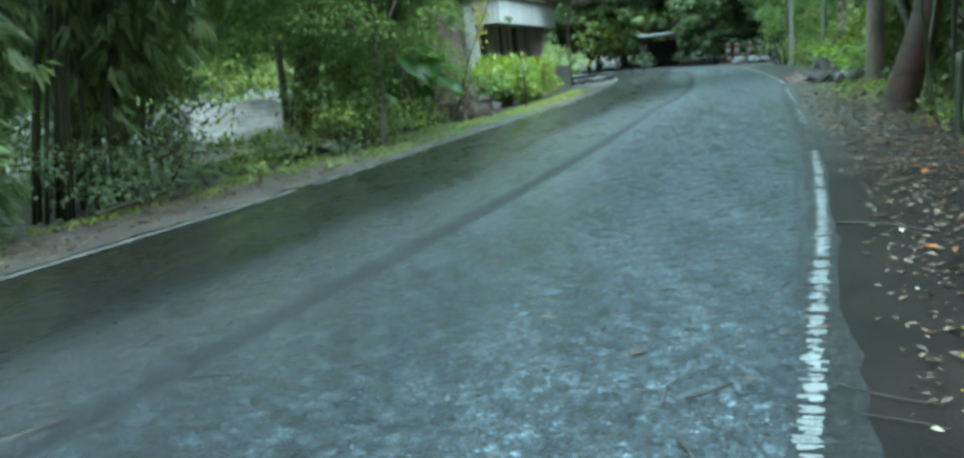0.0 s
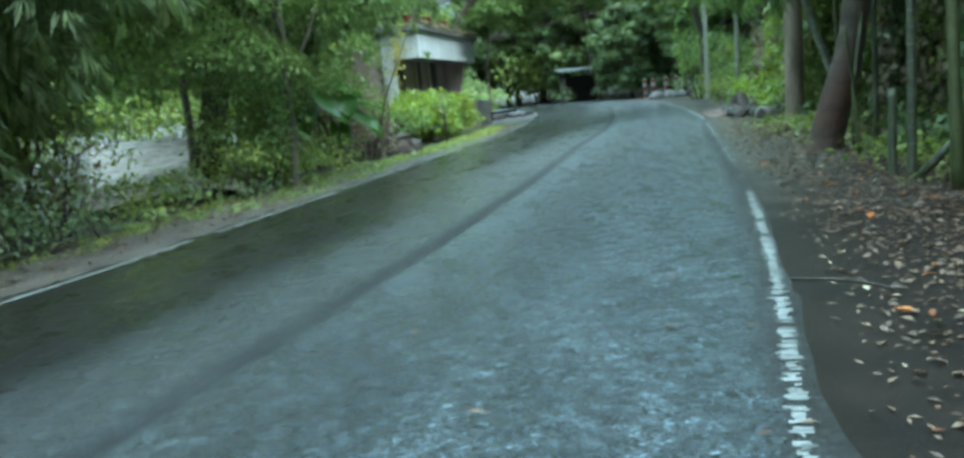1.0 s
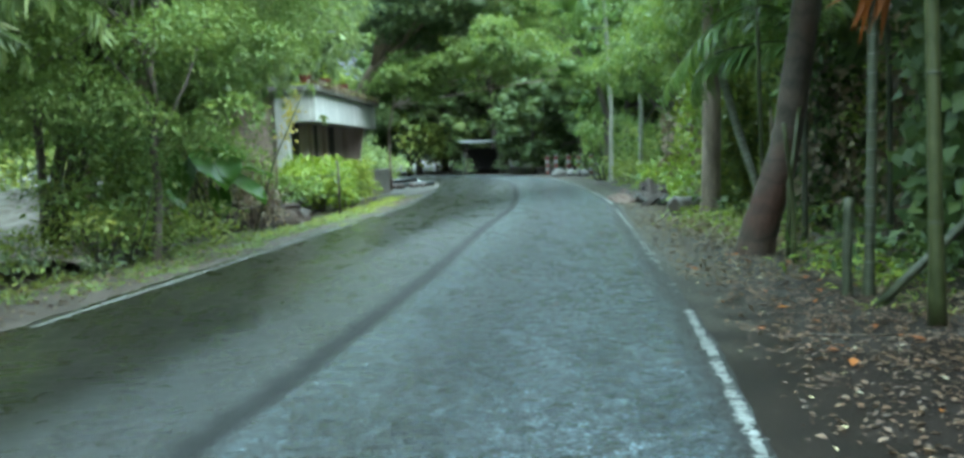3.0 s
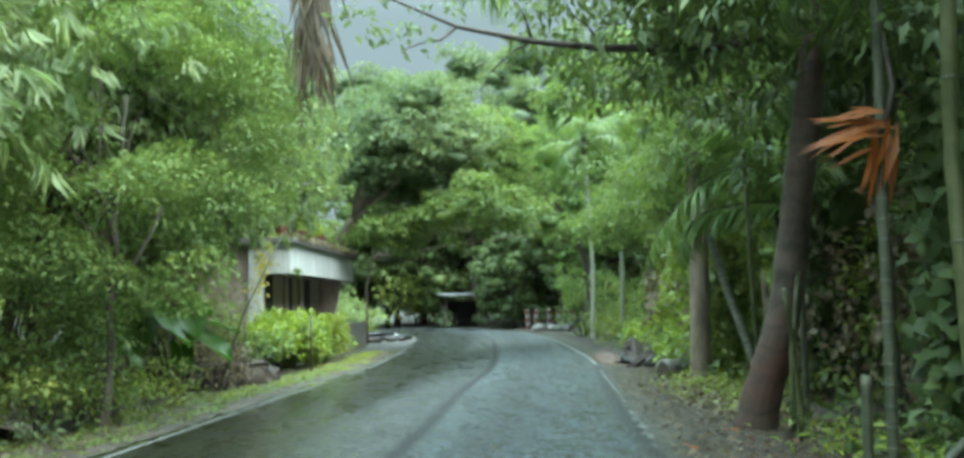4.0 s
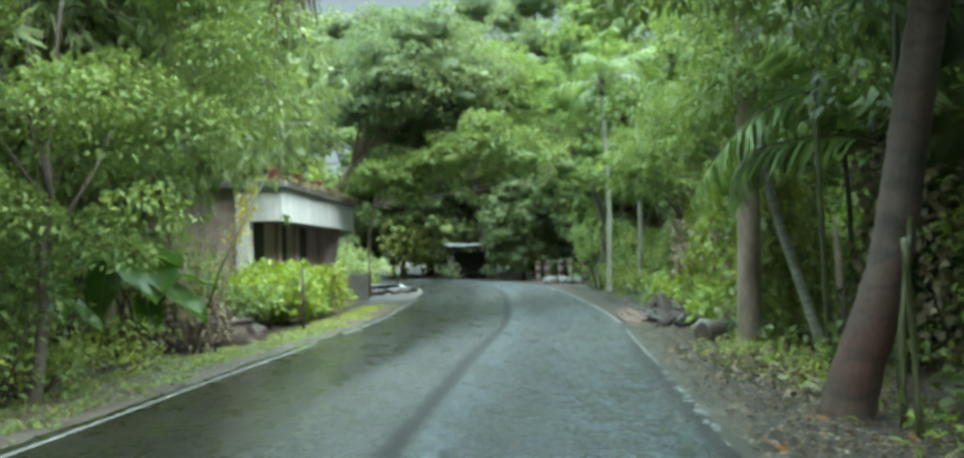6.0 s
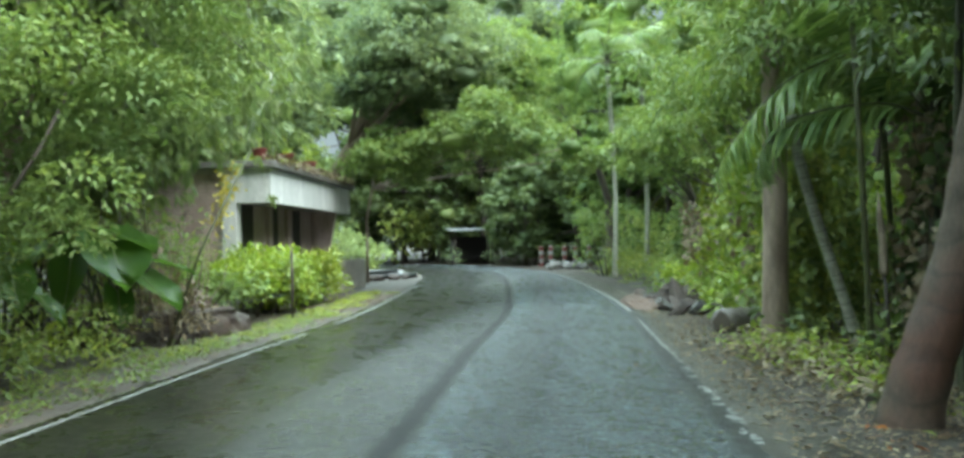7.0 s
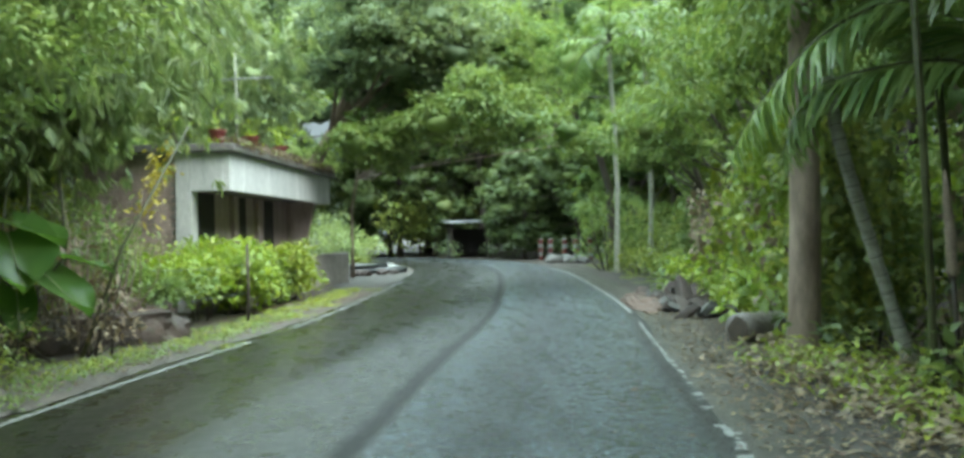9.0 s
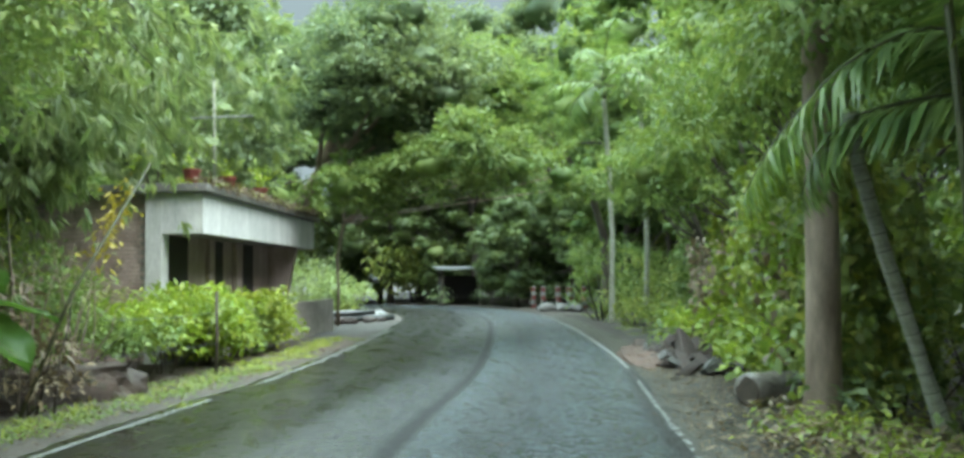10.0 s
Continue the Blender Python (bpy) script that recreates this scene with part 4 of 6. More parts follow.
arching_bamboo((-3.9, 17.6, -0.05), 15, ((2.6, -1.6, 2.6), (5.2, 1.9, 3.9)), (4.4, 5.8), rng, "bamboo arching over the road with drooping sprays", 36, (0.24, 0.04), 0.5)

arching_bamboo((-4.7, 9.7, -0.05), 9, ((2.6, -0.9, 2.2), (3.7, 0.8, 3.6)), (4.0, 5.2), rng, "bamboo with large drooping leaves over the road edge", 34, (0.27, 0.042), 0.55)

# ---- trunks on the right bank ----
def trunk_tree(place, points, radii, bark, label, crown, leaf_mat, rng, per=170, leaf=(0.26, 0.1), slim=False, core=0.0):
    tree = thing("tree", place, label, "tree")
    part("trunk", tube("trunk", points, radii, bark, 14), bark, tree)
    cs, rs = crown
    for c in [c for c in cs[:: max(1, len(cs) // 9)] if c[2] > points[-2][2]]:
        s = np.array(points[-2])
        run = [tuple(s), tuple(s * 0.5 + np.array(c) * 0.5 + rng.normal(size=3) * 0.15), tuple(c)]
        part("limb", tube("limb", run, [radii[-1] * 0.7, radii[-1] * 0.4, 0.015], bark, 6), bark, tree)
    if core:
        sc, sr = sub_clumps(cs, rs, rng, 9)
        v, f = joined([puff_leaves(sc, sr, per, leaf[0], leaf[1], rng, flat=0.6, shell=0.3), clump_cores(cs, rs, rng, flat=0.6, fill=core)])
    else:
        v, f = puff_leaves(cs, rs, per, leaf[0], leaf[1], rng, slim=slim, hang=0.9)
    part("crown", mesh_from("crown", v, f, leaf_mat, bool(core)), leaf_mat, tree)
    return tree


def ball_of(count, centre, reach, rng, rim=0.45):
    """Clump centres through an egg-shaped crown, most of them near its outside."""
    d = unit(rng.normal(size=(count, 3)))
    return np.array(centre) + d * np.array(reach) * rng.uniform(rim, 1.0, (count, 1))


# trees whose crowns meet over the road past the house
rng = np.random.default_rng(43)
cs = ball_of(70, (3.4, -4.2, 7.1), (2.9, 3.6, 2.2), rng)
trunk_tree((0.6, 39.6, -0.05), [(0, 0, 0), (0.1, 0, 1.5), (0.5, -0.5, 3.2), (1.5, -1.8, 4.8), (2.6, -3.2, 6.0)], [0.3, 0.25, 0.23, 0.2, 0.15], M_GREYBARK, "large dark green tree arching over the road by the house", (cs, rng.uniform(0.65, 1.15, 70)), L_DEEP, rng, 430, (0.16, 0.08), core=0.4)
cs = np.array([(0.1, -7.4, 3.95), (1.5, -7.6, 4.65), (3.2, -8.8, 5.0), (4.4, -8.4, 4.5), (5.7, -8.3, 4.25), (0.8, -5.9, 4.2), (2.5, -6.0, 4.7), (4.1, -6.0, 4.7), (6.4, -6.6, 4.1), (2.3, -8.4, 4.4), (5.0, -7.4, 4.7), (3.6, -7.3, 4.2), (1.2, -6.6, 3.7), (0.2, -4.4, 4.0), (2.0, -3.6, 4.6)])
trunk_tree((2.75, 40.5, -0.05), [(0, 0, 0), (0.02, 0, 1.2), (0.0, -0.1, 2.4), (0.2, -0.9, 3.5), (1.2, -3.6, 4.2)], [0.07, 0.05, 0.05, 0.05, 0.045], M_GREYBARK, "thin-trunked tree with light green umbrella-like clumps over the road", (cs, rng.uniform(0.75, 1.15, len(cs))), L_LIGHT, rng, 700, (0.15, 0.075), core=0.4)
cs = ball_of(50, (-5.2, -4.6, 7.0), (2.3, 2.8, 2.1), rng)
trunk_tree((13.2, 43.4, -0.05), [(0, 0, 0), (-0.02, 0, 1.5), (-0.1, -0.1, 3.2), (-0.8, -0.7, 4.9), (-3.6, -3.0, 6.2)], [0.22, 0.17, 0.15, 0.13, 0.1], M_SLIMBARK, "olive-green tree leaning over the road beyond the palms", (cs, rng.uniform(0.6, 1.05, 50)), L_BROAD, rng, 440, (0.16, 0.075), core=0.4)
# light green trees at the edge of the thicket
for x, y, c, reach, n in ((10.9, 25.6, (-1.3, -0.2, 3.7), (1.2, 1.8, 1.4), 17), (12.0, 30.6, (-1.5, -0.4, 3.9), (1.3, 2.0, 1.5), 20), (10.0, 21.6, (-1.2, 0.2, 4.1), (0.9, 1.5, 1.1), 11)):
    cs = ball_of(n, c, reach, rng, 0.3)
    trunk_tree((x, y, -0.05), [(0, 0, 0), (-0.05, 0, 1.2), (-0.3, 0, 2.4), (-0.7, -0.1, 3.4)], [0.09, 0.075, 0.065, 0.04], M_SLIMBARK, "slim tree with feathery light green leaves at the road edge", (cs, rng.uniform(0.38, 0.7, n)), L_LIGHT, rng, 620, (0.15, 0.055), core=0.4)


rng = np.random.default_rng(41)
cs = rng.normal(size=(60, 3)) * [1.5, 1.9, 0.8] + [0.9, -0.3, 5.0]
cs = np.vstack([cs, rng.normal(size=(16, 3)) * [0.6, 0.9, 0.35] + [-0.9, 0.0, 4.6]])
RIGHTWARD = np.array([0.986, -0.165])
path = [(0, 0), (0.015, 0.2), (0.06, 0.46), (0.20, 0.94), (0.28, 1.33), (0.33, 1.76), (0.38, 2.4), (0.43, 3.05), (0.48, 3.5), (0.57, 4.5), (0.66, 5.6)]
rise = np.linspace(0, 5.6, 60)
lean = np.interp(rise, [q[1] for q in path], [q[0] for q in path])
lean = np.convolve(np.pad(lean, 2, mode="edge"), np.ones(5) / 5, mode="valid")
girth = np.interp(rise, [0, 0.12, 0.46, 0.94, 1.33, 1.76, 3.2, 4.4, 5.6], [0.265, 0.232, 0.218, 0.196, 0.178, 0.17, 0.16, 0.15, 0.12])
girth = [g * (1 + (0.014 if i % 5 == 0 else -0.006 if i % 5 == 1 else 0.0) + 0.022 * math.sin(i * 1.7) + 0.02 * math.sin(i * 0.63 + 1)) for i, g in enumerate(girth)]
trunk_tree((5.74, 12.7, -0.06), [(RIGHTWARD[0] * d, RIGHTWARD[1] * d - 0.16 * min(z, 4.0), z) for d, z in zip(lean, rise)], girth, M_BARK, "leaning reddish-brown trunk with drooping dark leaves", (cs, rng.uniform(0.4, 0.75, len(cs))), L_SHADED, rng, 460, (0.19, 0.066))
cs = rng.normal(size=(40, 3)) * [1.2, 1.6, 0.9] + [0.5, 0.2, 5.6]
cs[:9] = rng.normal(size=(9, 3)) * [0.4, 0.5, 0.5] + [0.1, 0.1, 4.0]
cs[15:25] = rng.normal(size=(10, 3)) * [0.4, 0.3, 0.5] + [0.0, -0.5, 4.6]
cs[9:15] = rng.normal(size=(6, 3)) * [0.35, 0.6, 0.3] + [-0.2, 2.0, 3.7]
trunk_tree((7.42, 17.98, -0.05), [(0, 0, 0), (0, 0, 0.15), (0.02, 0, 0.5), (0.05, 0, 1.5), (0.07, 0, 3.0), (0.1, 0.05, 4.6), (0.15, 0.1, 6.0)], [0.225, 0.195, 0.178, 0.168, 0.163, 0.15, 0.12], M_GREYBARK, "straight grey-brown trunk at the road edge", (cs, rng.uniform(0.5, 0.9, 40)), L_LIGHT, rng, 560, (0.135, 0.055))

rng = np.random.default_rng(51)
areca = thing("areca_palm", (8.36, 15.92, -0.17), "areca palm whose long fronds arch towards the road", "palm tree")
part("stem", tube("stem", [(0.1, 0, 0), (0.06, 0.02, 1.0), (0.02, 0, 2.0), (0, 0, 2.6)], [0.07, 0.058, 0.055, 0.05], M_PALMBARK, 10), M_PALMBARK, areca)
part("crown_shaft", tube("crown_shaft", [(0, 0, 2.55), (0, 0, 2.8), (0, 0, 3.05)], [0.058, 0.066, 0.03], M_CULM, 10), M_CULM, areca)
bent = [spline_points([(0, 0, 2.95), (-0.3, 0.2, 3.55), (-0.72, 0.45, 3.83), (-1.37, 0.7, 3.56), (-1.69, 0.9, 3.18), (-1.95, 1.05, 2.84), (-2.17, 1.16, 2.38)]), spline_points([(0, 0, 2.95), (-0.4, 0.15, 3.15), (-0.82, 0.3, 3.15), (-1.38, 0.71, 3.05), (-1.63, 0.87, 2.74), (-1.74, 0.92, 2.36)])]
for heading, length, rise, leaflet, drop in ((4.3, 2.2, 0.9, 0.7, 0.6), (5.2, 2.3, 0.8, 0.7, 0.6), (0.3, 2.3, 0.9, 0.7, 0.6), (1.3, 2.3, 0.9, 0.7, 0.55), (2.0, 2.4, 1.05, 0.75, 0.55), (3.1, 2.5, 1.2, 0.75, 0.45)):
    bent.append(frond_arrays((0, 0, 3.0), heading, length, rise, 46, leaflet, rng, drop)[0])
for rib in bent:
    rib, (v, f) = feather(rib, 60, 0.8, rng)
    fr = part("frond", mesh_from("frond", v, f, L_PALM), L_PALM, areca)
    part("midrib", tube("midrib", rib, np.linspace(0.024, 0.005, len(rib)), M_CULM, 5), M_CULM, fr)
palm("areca_palm", (5.27, 9.42, 2.5), [(0, 0, 0), (0.02, 0, 0.6), (0.04, 0, 1.5)], 0.042, 8, 1.9, 0.6, rng, "top of a thin areca palm by the shoulder")
palm("areca_palm", (11.8, 38.5, -0.05), [(0, 0, 0), (0.08, 0, 3), (0.0, 0, 5.5), (-0.12, 0, 7.6)], 0.085, 13, 2.9, 0.8, rng, "tall slender areca palm against the trees", arch=(-0.35, 1.5), fall=0.55, bark=M_PALEBARK, leaflets=44)
palm("areca_palm", (13.85, 40.8, -0.05), [(0, 0, 0), (0.1, 0, 3), (0.05, 0, 6.0), (-0.1, 0, 9.1)], 0.09, 12, 2.9, 0.8, rng, "tall slender areca palm in the thicket", arch=(-0.35, 1.5), fall=0.55, bark=M_PALEBARK, leaflets=44)
for x, y, h in ((7.5, 12.6, 4.6), (7.4, 11.2, 5.0), (6.9, 13.6, 5.0)):
    palm("areca_palm", (x, y, -0.05), [(0, 0, 0), (rng.uniform(-0.1, 0.1), 0, h * 0.5), (rng.uniform(-0.2, 0.2), rng.uniform(-0.2, 0.2), h)], 0.036, 7, 1.8, 0.55, rng, "young areca palm in the shaded thicket", group="palms in the thicket")


# ---- undergrowth ----
def in_clearing_gap(x, y):
    """The opening between the verge and the pale clearing."""
    a, d = np.array([-2.4, 10.65]), np.array([-4.45, 12.7])
    t = np.clip(((np.array([x, y]) - a) @ d) / (d @ d), 0, 1)
    return np.hypot(*(np.array([x, y]) - a - d * t)) < 1.05


def bush(place, size, height, mat, rng, label, clumps=16, per=420, leaf=(0.12, 0.06), name="bush", group="", stem=0.012, low=0.12):
    """A many-stemmed bush."""
    b = thing(name, place, label, "bush", group)
    cs = np.stack([rng.uniform(-1, 1, clumps) * size[0], rng.uniform(-1, 1, clumps) * size[1], height * (low + (0.9 - low) * rng.random(clumps) ** 0.8)], 1)
    rs = rng.uniform(0.24, 0.42, clumps) * min(1.25, max(height, 0.6)) * max(1, max(size) / 1.2)
    for c in cs[:3]:
        part("stem", tube("stem", [(c[0] * 0.3, c[1] * 0.3, -0.02), (c[0] * 0.7, c[1] * 0.7, c[2] * 0.5), tuple(c)], [stem * 1.4, stem, stem * 0.4], M_TWIG, 5), M_TWIG, b)
    v, f = puff_leaves(cs, rs, per, leaf[0], leaf[1], rng, flat=0.85, slim=leaf[0] > 0.2, hang=0.3, shell=0.25)
    part("leaves", mesh_from("leaves", v, f, mat), mat, b)
    return b


rng = np.random.default_rng(61)
for y in np.arange(3.5, 47, 1.5):
    for off in (5.1, 6.7):
        p = beside(y + rng.uniform(-0.5, 0.5), off + rng.uniform(-0.2, 0.4))
        h = rng.uniform(0.5, 1.1) if off < 6 else rng.uniform(1.5, 3.4)
        if off < 6 and y < 14.5:
            h *= 0.4
        if off < 6 and (y < 9.5 or y < 16 and rng.random() < 0.4):
            continue
        bush((p[0], p[1], -0.06), (0.75, 0.85), h, (L_UNDER if rng.random() < 0.5 else L_SHADED) if 14 < y < 19 else L_HEDGE if 19 <= y < 23 and rng.random() < 0.6 else (L_SHADED if y < 14.5 else L_UNDER) if rng.random() < 0.7 else L_BROAD, rng, "leafy undergrowth at the foot of the thicket", 12 if off < 6 else 18, 250, (0.15, 0.08), group="thicket undergrowth")
for y in np.arange(5.0, 22, 1.3):
    for off in (-4.5, -5.8, -7.4):
        p = beside(y + rng.uniform(-0.4, 0.4), off + rng.uniform(-0.4, 0.2))
        h = rng.uniform(0.4, 0.95) if off > -5 else rng.uniform(0.8, 2.0)
        if (y < 8.6 and rng.random() < 0.85) or (y < 10 and rng.random() < 0.4):
            continue
        if y > 19.6:
            continue
        if in_clearing_gap(p[0], p[1]) or (off < -5 and y > 17.5):
            h = min(h, 0.35)
        mat = ((L_UNDER, L_DEEP, L_BROAD, L_DEEP) if y < 14 else (L_UNDER, L_UNDER, L_HEDGE, L_GRASS) if y < 17.8 else (L_UNDER, L_GRASS, L_STRAW, L_STRAW))[rng.integers(4)]
        bush((p[0], p[1], -0.06), (0.7, 0.75), h, mat, rng, "dry tan weeds along the verge" if mat is L_STRAW else "low green plants along the verge", 12, 520, (0.1, 0.045), group="verge plants")
for y in np.arange(22.2, 30.5, 0.8):
    p = beside(y, -4.95 + rng.uniform(-0.15, 0.15))
    bush((p[0], p[1], -0.06), (0.6, 0.5), rng.uniform(0.95, 1.5) if y > 24.5 else rng.uniform(0.95, 1.25), ((L_HEDGE, L_HEDGE, L_LIGHT, L_GRASS) if y > 24 else (L_HEDGE, L_MID, L_LIGHT, L_MID))[rng.integers(4)], rng, "bright green leafy hedge before the house", 16, 460, (0.135, 0.082), "hedge_bush", "hedge before the house", low=0.12 if y > 25 else 0.5)
for x, y, h in ((2.6, 58.5, 2.0), (0.9, 59.6, 2.7), (-0.8, 60.6, 2.8), (1.4, 57.2, 2.1), (-0.8, 57, 2.6), (3.4, 59.0, 1.6), (2.2, 61.5, 2.9), (-2.5, 58, 2.8), (3.6, 57.0, 1.2)):
    bush((x, y, -0.06), (1.0, 1.0), h, L_GRASS if x < 0 else L_BAMBOO, rng, "pale yellow-green bush in the field past the house", 18, 150, (0.22, 0.09), group="bushes past the house")
spots_field = [(rng.uniform(-6, 3.4), rng.uniform(56.2, 65), -0.03, 0.7) for _ in range(170)]
# thicket that closes the bend and the far sides
B_FAR = bush((8, 70.5, -0.06), (2.6, 2.6), 4.2, L_UNDER, rng, "dense thicket beyond the bend", 34, 75, (0.34, 0.17), "thicket_bush", "", 0.03)
for x, y, a, s in ((22, 74, 20, 1.2), (16, 82, 60, 1.3), (11, 84, 110, 1.3), (-2, 82, 200, 1.1), (-8, 79, 260, 1.1), (-14, 80, 300, 1.1), (24, 66, 340, 1.2), (19.5, 50, 30, 0.9), (-22, 80, 80, 1.2), (-10, 62, 100, 1.1), (-12, 36, 30, 1.0), (-11, 48, 80, 1.1), (-4, 52, 150, 0.9), (20, 60, 200, 1.3), (-30, 74, 0, 1.3), (-20, 40, 50, 1.3), (-19, 18, 100, 1.2), (-17, 5, 190, 1.2), (24, 50, 240, 1.3)):
    again(B_FAR, x, y, a, s)
B_DARK = bush((14, 77, -0.06), (3.2, 2.6), 5.5, L_SHADED, rng, "dark thicket under the far trees", 34, 50, (0.4, 0.2), "thicket_bush", "", 0.03)
for a in np.arange(-46, 60, 7.5):
    again(B_DARK, 3 + 118 * math.sin(radians(a)), 6 + 118 * math.cos(radians(a)), a * 3, 2.3)
for x, y, a, s in ((19, 73, 20, 1.1), (9, 79, 70, 1.1), (16, 84, 10, 1.4), (24, 82, 50, 1.4), (3, 85, 90, 1.4), (-6, 84, 120, 1.4), (30, 70, 160, 1.3), (23, 66, 130, 1.1), (21, 60, 200, 1.0), (4.5, 78, 240, 1.0), (26, 76, 300, 1.3)):
    again(B_DARK, x, y, a, s)
rng = np.random.default_rng(67)
for y, off, h, mat in ((9.3, -4.9, 0.8, L_DEEP), (12.3, -4.55, 1.5, L_BROAD), (13.3, -4.5, 1.9, L_UNDER), (14.3, -4.45, 2.2, L_BROAD), (15.4, -4.7, 2.0, L_LIGHT)):
    p = beside(y, off)
    if in_clearing_gap(p[0], p[1]):
        continue
    bush((p[0], p[1], -0.06), (0.65, 0.75), h, mat, rng, "tall leafy bush crowding the verge", 20, 480, (0.105, 0.046), group="verge bushes")
for x, y, h in ((-4.35, 12.1, 1.15), (-5.2, 12.0, 1.3), (-4.9, 13.4, 0.9)):
    bush((x, y, -0.06), (0.55, 0.5), h, L_STRAW if x < -4.5 else L_DEAD, rng, "thin brownish bush before the sandy clearing", 12, 120, (0.15, 0.045), group="bushes before the clearing")
for x, y, h, mat in ((-2.2, 24.9, 2.3, L_MID), (-3.3, 24.2, 2.8, L_LIGHT), (-1.9, 23.2, 1.7, L_MID), (-2.9, 22.4, 2.2, L_LIGHT), (-4.2, 25.8, 3.0, L_MID)):
    bush((x, y, -0.06), (0.7, 0.6), h, mat, rng, "tall scrubby bush beside the brick gable", 20, 260, (0.16, 0.05), group="scrub by the house")

# ---- big-leaved plants, creepers and grass ----
def blade_arrays(base, way, up, length, width, cup=0.12, lobe=0.28, rows=9, cols=6):
    """A large heart-shaped leaf with a sunken midrib and wavy rim, thick enough to have two faces."""
    base, way = np.array(base, float), unit(np.array(way, float))
    side = unit(np.cross(way, up))
    nrm = np.cross(side, way)
    V = []
    for i in range(rows):
        t = i / (rows - 1)
        w = width / 2 * math.sin(math.pi * min(1, 0.16 + 0.84 * t)) ** 0.75 * (1.15 - 0.3 * t)
        for j in range(cols + 1):
            q = 2 * j / cols - 1
            back = lobe * length * (1 - t) ** 3 * abs(q) ** 1.5
            V.append(base + way * (t * length - back) + side * q * w + nrm * (cup * width * (q * q) - 0.35 * length * t * t * 0.6 + 0.02 * math.sin(9 * t + 5 * q)))
    V = np.array(V)
    k = cols + 1
    F = np.array([(i * k + j, i * k + j + 1, (i + 1) * k + j + 1, (i + 1) * k + j) for i in range(rows - 1) for j in range(cols)])
    return V, F


def taro(place, leaves, label):
    """A taro plant: long stalks, each with one great leaf."""
    plant = thing("taro_plant", place, label, "plant")
    for head, tilt, height, length, width, heading in leaves:
        top = np.array([head[0], head[1], height])
        st = part("stalk", tube("stalk", [(0, 0, 0), tuple(top * [0.35, 0.35, 0.6]), tuple(top)], [0.03, 0.022, 0.012], M_CULM, 7), M_CULM, plant)
        way = (math.cos(heading) * math.cos(tilt), math.sin(heading) * math.cos(tilt), math.sin(tilt))
        upv = (-math.cos(heading) * math.sin(tilt), -math.sin(heading) * math.sin(tilt), math.cos(tilt))
        v, f = blade_arrays(top, way, upv, length, width)
        leaf = part("leaf", mesh_from("leaf", v, f, L_TARO, True), L_TARO, plant)
        rib = [v[i * 7 + 3] + np.array(upv) * 0.004 for i in range(9)]
        part("midrib", tube("midrib", rib, np.linspace(0.013, 0.004, 9), M_RIB, 5), M_RIB, leaf, "pale green midrib")
    return plant


rng = np.random.default_rng(71)
taro((-1.75, 20.35, -0.04), [((0.0, -0.1), -0.62, 1.62, 1.0, 1.0, -1.0), ((0.3, -0.1), -0.4, 1.15, 1.0, 0.8, -0.45), ((-0.05, 0.2), -0.2, 1.75, 0.85, 0.8, -0.4), ((-0.45, -0.1), -1.1, 1.5, 0.95, 0.6, -1.9), ((-0.85, 0.0), -0.6, 1.5, 0.85, 0.75, -2.5), ((0.6, 0.1), -0.15, 1.3, 0.6, 0.3, 0.1), ((0.15, -0.25), -1.0, 0.9, 0.6, 0.42, -1.1)], "taro plant with very large drooping green leaves")
taro((-2.75, 19.0, -0.04), [((0.1, -0.1), -0.7, 1.3, 0.75, 0.55, -1.0), ((-0.3, 0.0), -0.5, 1.15, 0.7, 0.5, -2.2), ((0.3, 0.1), -0.6, 0.95, 0.65, 0.45, -0.2), ((0.0, 0.2), 0.3, 1.5, 0.6, 0.45, 1.6)], "taro plant with broad leaves behind the verge")
taro((9.3, 21.2, -0.04), [((0.1, -0.1), -0.4, 0.8, 0.5, 0.4, -2.0), ((-0.3, 0.0), -0.5, 0.7, 0.5, 0.4, 3.0), ((0.2, 0.1), -0.5, 0.9, 0.5, 0.35, -1.0)], "young taro plant in the thicket")


def grass_patch(name, spots, blade, mat, label, rng, per=40):
    """Tufts of narrow blades."""
    out = []
    for x, y, z, r in spots:
        a = rng.uniform(0, 2 * math.pi, per)
        at = np.stack([x + r * rng.normal(size=per) * 0.5, y + r * rng.normal(size=per) * 0.5, np.full(per, z)], 1)
        d = np.stack([np.cos(a) * 0.6, np.sin(a) * 0.6, rng.uniform(0.5, 1.3, per)], 1)
        ln = blade[0] * rng.uniform(0.5, 1.3, per)
        out.append(leaf_arrays(at, d, np.stack([-np.cos(a), -np.sin(a), np.full(per, 0.8)], 1), ln, blade[1], 0.1, 0.45))
    v, f = joined(out)
    return tagged(new(name, mesh_from(name, v, f, mat)), label, "grass", kind="stuff")


